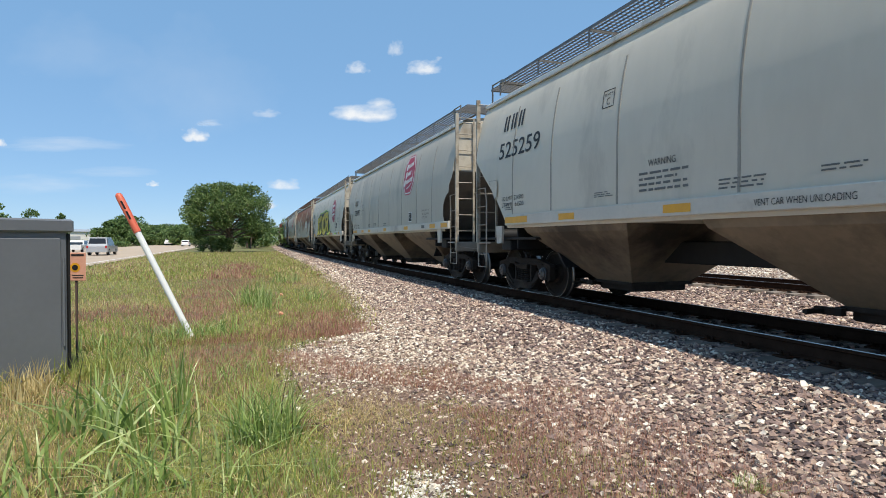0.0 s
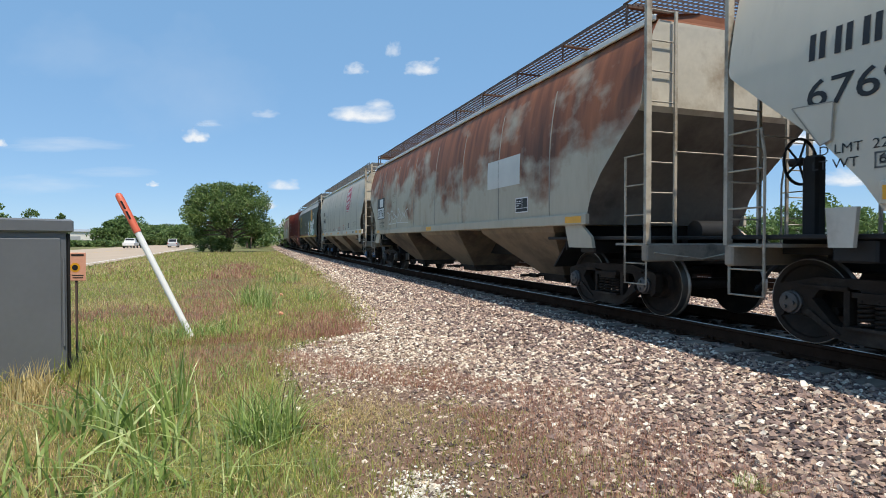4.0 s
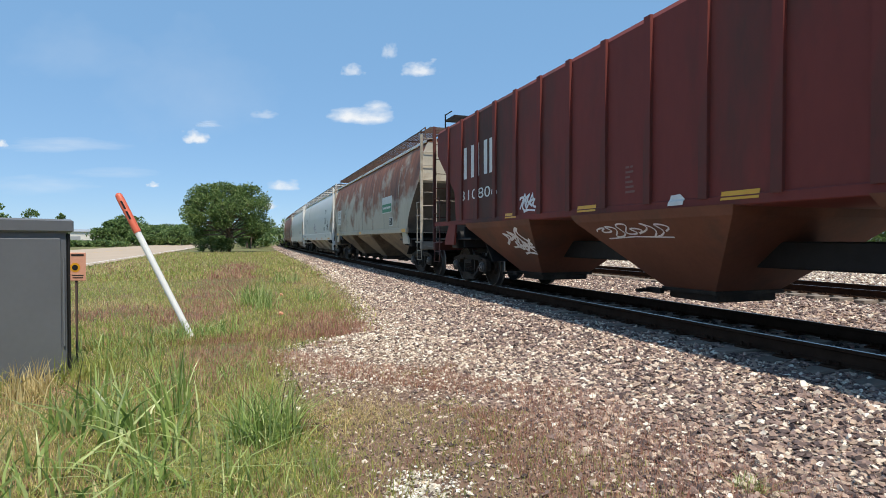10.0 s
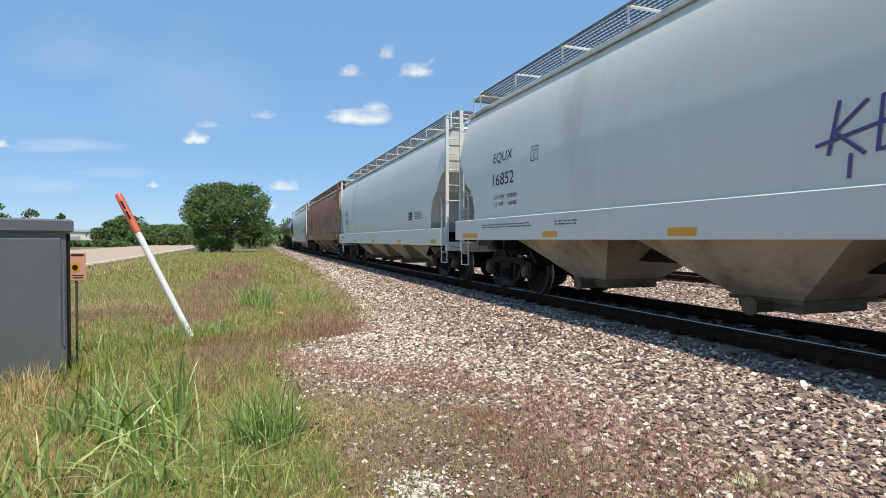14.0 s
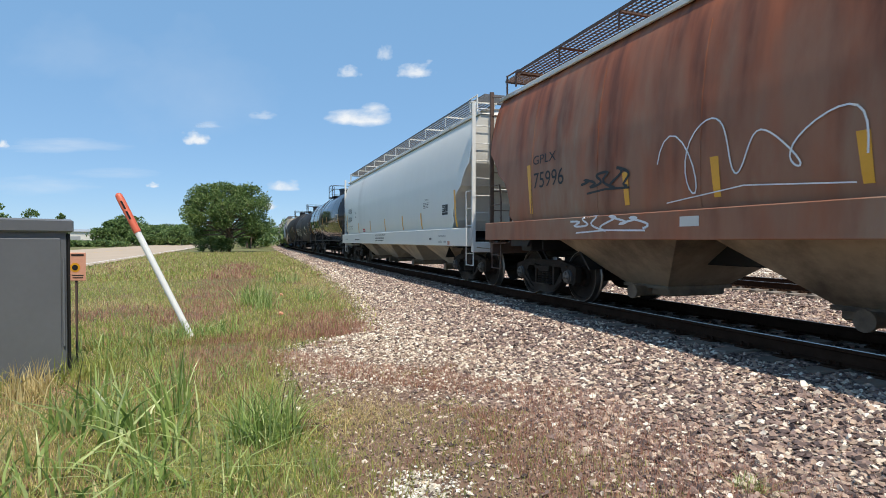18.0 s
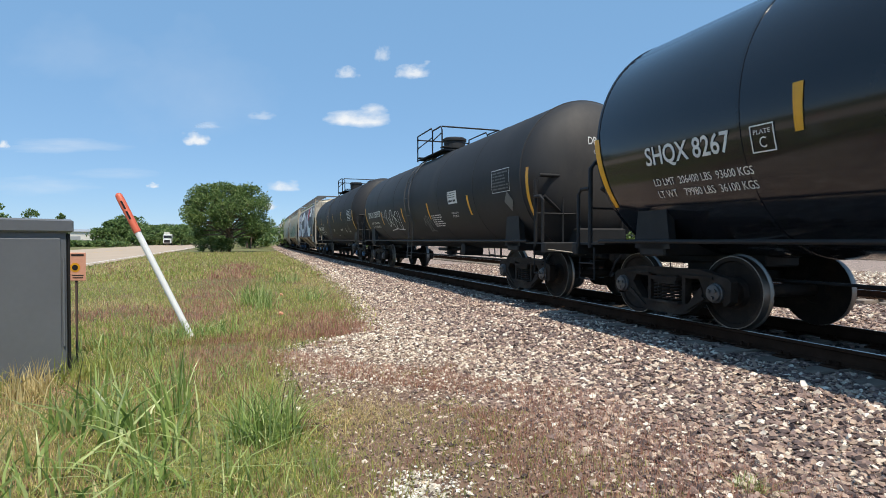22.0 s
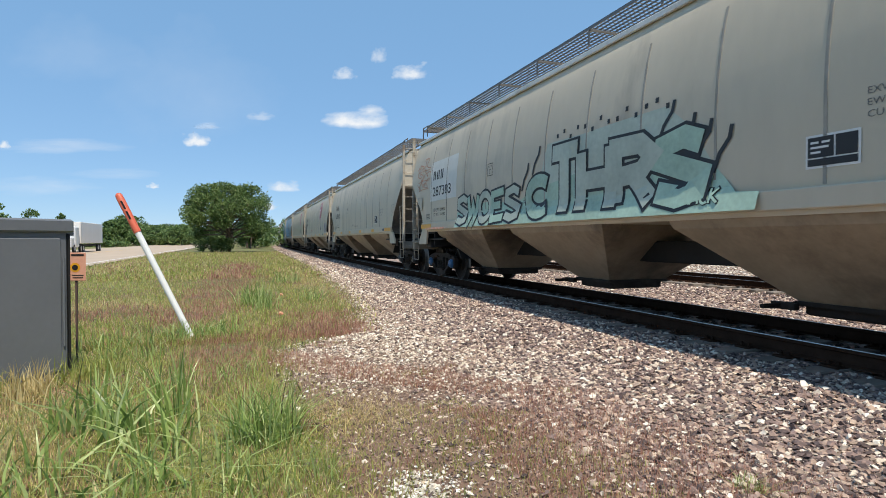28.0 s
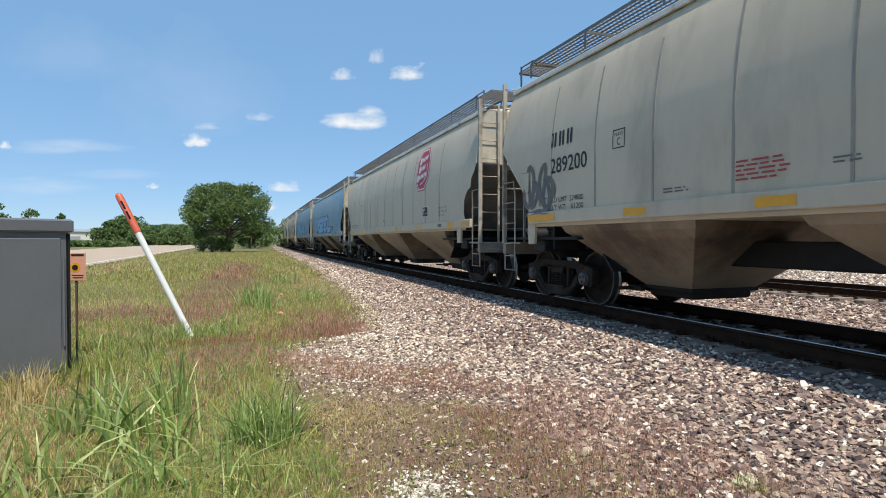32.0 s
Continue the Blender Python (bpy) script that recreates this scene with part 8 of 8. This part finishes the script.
car, side, L = plastics_hopper(195.55, 213.4, "white smooth-sided covered hopper car with yellow reflectors", M_WHITE, M_WHITEIRON, (0.97, 1.41), 1.42, M_UNDERPALE, M_WHITE)
side.shift = 0.15
for d in (4.0, 6.1, 8.6, 11.2, 13.8):
    slash(side, d, 1.45, 1.92)
slash(side, 16.7, 1.45, 2.38)
slash(side, 1.1, 1.45, 2.38)
side.text("WLPX", 16.43, 15.46, 2.41, 2.66, M_INK)
side.text("60184", 16.37, 15.51, 2.0, 2.25, M_INK)
side.plate_c(14.6, 2.19, M_INK, 0.25)
side.text("LD LMT  220300 LBS", 16.3, 15.3, 1.75, 1.82, M_INK)
side.text("LT WT    65700 LBS", 16.3, 15.3, 1.62, 1.69, M_INK)
side.bars(14.3, 13.05, 1.09, 1.19, 1, M_INK, 71)
side.band("sticker", 12.77, 12.33, 1.48, 1.62, M_EMBRED, "small red notice")
side.bars(12.7, 12.4, 1.51, 1.58, 1, M_INKWHITE, 72, lift=0.003)
side.text("CAUTION", 3.61, 3.26, 2.24, 2.30, M_INK)
side.bars(3.75, 3.15, 2.03, 2.21, 4, M_INKGREY, 73)
side.data_box(2.1, 1.76, 0.48, 0.31)
side.text("NOTE THIS CAR HAS FOUR COMPARTMENTS", 9.9, 8.2, 1.28, 1.34, M_INK)
side.bars(9.9, 8.0, 1.05, 1.24, 2, M_INKGREY, 74)
side.text("EXW 10-8 H 3-15", 2.2, 1.62, 1.2, 1.25, M_INK)
side.text("CU.FT.   5800", 2.2, 1.62, 1.05, 1.10, M_INK)
side.band("notice", 1.5, 1.34, 1.0, 1.09, M_SPORANGE)
side.band("notice", 3.0, 2.8, 1.12, 1.18, M_INKGREY)
side.text("2 INCH HF COMP SHOES", 17.0, 16.3, 1.12, 1.18, M_INK)

# --- tank cars
def head_text(car, L, body, w, z0, z1, off=0.4, r=1.65, zc=2.54):
    """Lettering on the tank's leading head, laid on its curve."""
    l = L / 2 - 0.25
    me = letters(body, 1.0, M_INKWHITE)
    co = np.empty(len(me.vertices) * 3)
    me.vertices.foreach_get("co", co)
    co = co.reshape(-1, 3)
    lo, hi = co.min(0), co.max(0)
    x = off - w / 2 + w * (co[:, 0] - lo[0]) / (hi[0] - lo[0])
    z = z0 + (z1 - z0) * (co[:, 1] - lo[1]) / (hi[1] - lo[1])
    y = np.interp(np.hypot(x, z - zc), [r * u for _, u in HEAD], [q for q, _ in HEAD]) - l - 0.012
    me.vertices.foreach_set("co", np.stack([x, y, z], 1).ravel())
    me.update()
    part("head_lettering", me, car)


car, side = make_tank("glossy black tank car with yellow reflectors", 231.1 - 214.2, M_TANKGLOSS)
at_train(car, 214.2, 231.1, 1.65)
side.text("SHQX 8267", 15.0, 13.66, 2.04, 2.32, M_INKWHITE, offset=0.015)
side.text("LD LMT  206400 LBS  93600 KGS", 14.95, 13.45, 1.82, 1.91, M_INKWHITE)
side.text("LT WT    79980 LBS  36100 KGS", 14.95, 13.45, 1.67, 1.76, M_INKWHITE)
side.plate_c(13.4, 2.02, M_INKWHITE, 0.28)
head_text(car, 16.9, "SHQX 8267", 0.8, 3.05, 3.2, 0.55)
head_text(car, 16.9, "CAPY 25959 GAL", 0.7, 2.86, 2.94, 0.55)
side.frame_box(2.0, 1.2, 2.12, 2.6, M_INKWHITE, 0.012)
side.bars(1.95, 1.25, 2.16, 2.56, 7, M_INKGREY, 96)
for d in (5.85, 7.95, 10.75, 12.9):
    slash(side, d, 2.16, 2.62, 0.11, 0.0)
slash(side, 15.95, 1.6, 2.6, 0.11, 0.06)
slash(side, 1.1, 1.6, 2.6, 0.11, -0.06)
side.bars(2.9, 2.3, 2.25, 2.35, 2, M_INKWHITE, 82)
side.bars(6.4, 5.7, 2.0, 2.12, 2, M_INKWHITE, 83)
side.bars(10.0, 9.4, 1.7, 1.82, 2, M_INKWHITE, 84)

car, side = make_tank("dull black tank car with white graffiti scrawls", 248.6 - 232.0, M_TANK, r=1.53, zc=2.42)
at_train(car, 232.0, 248.6, 1.65)
side.text("DBUX 250337", 14.95, 12.82, 2.04, 2.28, M_INKWHITE, offset=0.015)
head_text(car, 16.6, "DBUX 250337", 0.9, 2.95, 3.1, 0.08, 1.53, 2.42)
head_text(car, 16.6, "CAPY 26100 GAL", 0.7, 2.77, 2.85, 0.08, 1.53, 2.42)
side.text("LD LMT  210900LB  95650KG", 14.75, 13.3, 1.78, 1.86, M_INKWHITE)
side.text("LT WT    75100LB  34050KG", 14.75, 13.3, 1.63, 1.71, M_INKWHITE)
side.frame_box(2.2, 1.35, 2.12, 2.6, M_INKWHITE, 0.012)
side.bars(2.15, 1.4, 2.16, 2.56, 6, M_INKGREY, 97)
side.shape("placard", [[(1.7, 1.92), (1.5, 1.72), (1.3, 1.92), (1.5, 2.12)]], M_INKGREY, "diamond placard in a holder", 0.006)
side.plate_c(12.55, 2.0, M_INKWHITE, 0.22)
side.scrawl(12.05, 10.1, 1.5, 2.25, 7, 0.03, M_SPWHITE, 86)
for d in (3.7, 6.85, 9.7, 12.7):
    slash(side, d, 1.73, 2.2, 0.11, 0.02)
slash(side, 15.5, 1.6, 2.5, 0.11, 0.06)
slash(side, 0.75, 1.6, 2.5, 0.11, -0.06)
side.band("notice", 5.02, 4.36, 2.06, 2.38, M_INKWHITE, "white notice panel", steps=3)
side.bars(4.98, 4.41, 2.2, 2.36, 3, M_INKGREY, 87, lift=0.004)
side.bars(4.96, 4.41, 2.07, 2.19, 1, M_INK, 98, lift=0.004)
side.text('4" FIBERGLASS INS', 4.96, 4.48, 1.80, 1.85, M_INKWHITE)
side.text("DO NOT EXCEED", 4.96, 4.53, 1.72, 1.77, M_INKWHITE)
side.bars(6.68, 5.75, 1.5, 1.85, 6, M_INKWHITE, 88)
side.scrawl(7.5, 6.9, 1.4, 1.85, 5, 0.04, M_INKGREY, 89)


car, side = make_tank("dull black tank car with white stencilled numbers", 266.3 - 249.5, M_TANKDARK, caps="blue", r=1.66, reservoirs=True)
at_train(car, 249.5, 266.3, 1.65)
head_text(car, 16.8, "FURX 159209", 1.0, 3.05, 3.2, 0.05)
head_text(car, 16.8, "CAPY 25978 GAL", 0.62, 2.91, 2.98, 0.05)
head_text(car, 16.8, "CAPY 098336 L", 0.6, 2.79, 2.86, 0.05)
side.text("FURX 159209", 14.77, 12.45, 1.77, 2.02, M_INKWHITE, offset=0.02)
side.text("LD LMT  207200 LB 93950 KG", 14.65, 12.75, 1.63, 1.71, M_INKWHITE)
side.text("LT WT", 14.6, 14.25, 1.50, 1.58, M_INKWHITE)
side.bars(14.1, 13.65, 1.49, 1.60, 1, M_INKWHITE, 91)
side.text("LB 35750 KG", 13.55, 12.8, 1.50, 1.58, M_INKWHITE)
side.plate_c(12.2, 1.95, M_INKWHITE, 0.22)
for d in (4.25, 7.24, 9.8, 12.95):
    slash(side, d, 2.18, 2.66, 0.11, 0.0)
slash(side, 15.6, 1.6, 2.6, 0.11, 0.06)
slash(side, 0.88, 1.6, 2.6, 0.11, -0.06)
side.bars(2.25, 1.15, 2.16, 2.6, 6, M_INKWHITE, 92)
side.frame_box(2.3, 1.1, 2.12, 2.64, M_INKWHITE, 0.01)
side.band("notice_panel", 3.36, 2.64, 1.46, 1.74, M_BLACK, "dark notice panel with a white frame", steps=2, lift=0.002)
side.frame_box(3.36, 2.64, 1.46, 1.74, M_INKWHITE, 0.018)
side.band("notice_rule", 3.01, 2.995, 1.56, 1.74, M_INKWHITE, lift=0.006)
side.band("notice_rule", 3.36, 2.64, 1.55, 1.565, M_INKWHITE, lift=0.006)
side.bars(3.3, 3.08, 1.65, 1.72, 2, M_INKGREY, 94, lift=0.006)
diamond = [(3.98, 1.65), (3.86, 1.54), (3.74, 1.65), (3.86, 1.76)]
side.ribbon(diamond + diamond[:1], 0.014, M_INKWHITE, "stencil_diamond")
side.bars(3.93, 3.79, 1.62, 1.68, 1, M_INKWHITE, 24)
side.bars(5.55, 4.75, 1.70, 1.74, 1, M_INKWHITE, 28)
side.bars(5.5, 5.0, 1.64, 1.68, 1, M_INKWHITE, 29)
side.bars(7.45, 7.15, 1.36, 1.44, 2, M_INKWHITE, 32)
for j in range(6):
    side.ribbon([(3.1 - 0.06 * j, 2.2 - 0.1 * j), (2.9, 2.24 - 0.1 * j), (2.76, 2.14 - 0.09 * j), (2.6, 2.2 - 0.1 * j)], 0.014, M_INKGREY)
side.ribbon([(3.12, 2.22), (2.95, 1.72), (2.75, 1.68), (2.55, 1.85), (2.58, 2.16)], 0.02, M_INKGREY)
side.scrawl(8.25, 7.65, 1.66, 1.8, 7, 0.014, M_INKWHITE, 93)
side.scrawl(8.1, 7.7, 1.5, 1.66, 5, 0.02, M_GREYIRON, 95)
side.ribbon([(12.3, 1.7), (12.1, 1.6), (11.85, 1.63), (12.0, 1.72), (12.25, 1.68)], 0.02, M_INKWHITE)

# --- taupe hopper cars
car, side, L = steel_hopper(267.2, 282.8, "grey covered hopper car covered by white and black graffiti letters", M_TAUPE, False, "", caps="blue", tone=M_TAUPE)
side.shape("graffiti_cloud", [[(L - 0.6, 1.36), (L - 0.75, 3.8), (1.4, 3.9), (1.25, 2.6), (1.5, 1.36)]], M_SPSMOKE, lift=0.0)
side.graffiti("SCMC", L - 0.75, 2.3, [(1.42, 3.6), (1.42, 3.7), (1.42, 3.78), (1.42, 3.82)], [M_SPLILAC, M_SPWHITE], M_SPBLACK, None, 0.08, 0.3)
side.shape("graffiti_bar", [[(2.0, 3.8), (1.65, 3.85), (1.5, 2.7), (1.75, 2.3)]], M_SPWHITE, lift=0.004)
side.lift += 0.03
side.emblem(5.35, 4.35, 2.75, 3.85, M_EMBRED, M_EMBRED, 3)
side.lift -= 0.03
side.scrawl(12.4, 10.2, 1.45, 1.75, 5, 0.03, M_INKRED, 99)
side.scrawl(3.9, 2.6, 1.5, 1.8, 5, 0.04, M_INKRED, 101)

car, side, L = steel_hopper(284.15, 300.85, "taupe covered hopper car with pale green graffiti letters", M_TAUPE, False, "287383", caps="blue", ink=M_INK, patch=True, limits=("224600", "61400"), box=(3.53, 1.78, 0.5))
side = over_sill(side)
side.shape("graffiti_cloud", [[(12.6, 1.43), (12.6, 1.8), (10.9, 1.95), (9.4, 1.85), (8.6, 2.05), (7.2, 2.2), (6.3, 2.15), (5.2, 2.2), (4.6, 1.95), (4.3, 1.64), (4.0, 1.62), (4.0, 1.43)]], M_SPPALE, lift=-0.001)
side.shape("graffiti_cloud", [[(8.6, 2.0), (8.3, 2.8), (7.2, 2.78), (6.3, 2.8), (5.4, 2.8), (5.0, 2.5), (4.6, 1.95)]], M_SPMIST, lift=-0.002)
side.graffiti("SWOES", 12.55, 9.25, [(1.48, 2.2)], [M_SPMIST, M_SPPALE], M_SPBLACK)
side.graffiti("CTHRS", 9.0, 4.7, [(1.5, 2.3), (1.45, 2.72), (1.45, 2.62), (1.5, 2.56), (1.5, 2.5)], [M_SPPALE, M_SPMIST, M_SPMIST, M_SPMIST, M_SPPALE], M_SPBLACK, None, 0.1, 0.28)
side.graffiti("MACK", 5.05, 4.5, [(1.52, 1.72)], [M_SPPALE], M_SPBLACK)
for d, z in ((5.2, 2.85), (4.85, 2.62), (4.6, 2.5), (4.32, 2.38), (8.9, 2.55), (8.5, 2.8)):
    side.ribbon([(d + 0.3, z - 0.5), (d + 0.22, z - 0.3), (d + 0.08, z - 0.14), (d + 0.05, z)], 0.055, M_SPBLACK)
for i in range(14):
    side.band("paint_dot", 8.0 - i * 0.2, 7.94 - i * 0.2, 2.84 + 0.07 * math.sin(2.3 * i), 2.91 + 0.07 * math.sin(2.3 * i), M_SPBLACK)
for j, (z0, z1) in enumerate(((3.15, 3.5), (2.85, 3.2), (2.6, 2.9))):
    side.scrawl(L - 0.6 - 0.1 * j, L - 1.8, z0, z1, 4, 0.025, M_SPORANGE, 102 + j)
side.bars(L - 1.9, L - 4.0, 1.38, 1.5, 1, M_SPORANGE, 103)

steel_hopper(302.0, 318.6, "taupe covered hopper car with yellow sill reflectors", M_TAUPE, False, "287621", vent=True, limits=("224200", "61800"))
car, side, L = steel_hopper(319.95, 336.0, "taupe covered hopper car with a red octagonal badge", M_TAUPE, True, "289200")
side.bars(L - 4.75, L - 5.2, 1.7, 1.78, 2, M_INKGREY, 33)
side.bars(L - 5.85, L - 6.5, 1.74, 1.98, 5, M_INKRED, 34)
side.scrawl(1.9, 1.15, 1.68, 2.25, 5, 0.05, M_SPPURPLE, 104)
side.scrawl(L - 1.1, L - 2.15, 1.6, 2.45, 6, 0.10, M_INKGREY, 105)
car, side, L = steel_hopper(337.2, 354.4, "taupe covered hopper car with a red octagonal badge", M_TAUPE, True, "")
car, side, L = steel_hopper(355.7, 371.8, "blue covered hopper car with pale graffiti letters", M_BLUE, False, "", tone=M_BLUE)
side.graffiti("OSEEL", 12.5, 4.5, [(1.6, 2.7)], [M_SPBLUE], M_SPBLACK)
car, side, L = steel_hopper(373.1, 389.2, "blue covered hopper car with pale graffiti letters", M_BLUE, False, "", tone=M_BLUE)
side.graffiti("BRUK", 12.5, 4.5, [(1.6, 2.7)], [M_SPBLUE], M_SPBLACK)

# --- the far end of the train: plain copies of cars built above
f = 390.4
for i in range(13):
    src, _, half = CARS[(18, 1, 17, 4, 19, 11, 17, 18, 1, 10, 4, 19, 17)[i]]
    span = 2 * half + 2 * 1.62
    far = copy_thing(src, Matrix())
    CARS.append((far, f + span / 2, half))
    f += span + 1.3

bpy.data.scenes.remove(TYPE_SCENE)


# ---------------------------------------------------------------- what moves
V_KNOTS = [(0, 10.05), (8, 10.56), (16, 9.80), (24, 10.04), (32, 10.545)]


def advance(t):
    """How far the train has come by t seconds."""
    d = 0.0
    for (t0, v0), (t1, v1) in zip(V_KNOTS, V_KNOTS[1:]):
        u = min(max(t, t0), t1) - t0
        d += v0 * u + (v1 - v0) / (t1 - t0) * u * u / 2
    return d


def car_pose(s, half):
    x0, y0, _ = track_at(s - half)
    x1, y1, _ = track_at(s + half)
    return pose((x0 + x1) / 2, (y0 + y1) / 2, RAIL_Z, 0, 0, -math.degrees(math.atan2(x1 - x0, y1 - y0)))


def motions():
    middle = {}
    for car, mid, half in CARS:
        walk(car, [(t, car_pose(mid - advance(t), half)) for t in range(33)])
        middle[car] = mid
    # the wheels roll while their car is near enough for it to be seen
    ticks = [i / 15 for i in range(481)]
    gone = [advance(t) for t in ticks]
    for wheelset, o, y, car in WHEELSETS:
        near = [(t, a) for t, a in zip(ticks, gone) if -9 < middle[car] + y - a < 42]
        if not near:
            continue
        rows = [(t, pose(0, o, WHEEL_R, math.degrees(a / WHEEL_R))) for t, a in near]
        if near[0][0] > 0:
            rows.insert(0, (0.0, rows[0][1]))
        if near[-1][0] < 32:
            rows.append((32.0, rows[-1][1]))
        walk(wheelset, rows)
    for cloud, start, end in CLOUDS:
        walk(cloud, [(0.0, start), (32.0, end)])
    for vehicle, lane, y0, speed in VEHICLES:
        walk(vehicle, [(t, road_pose(lane, y0 + speed * t, speed)) for t in range(0, 33, 2)])


motions()
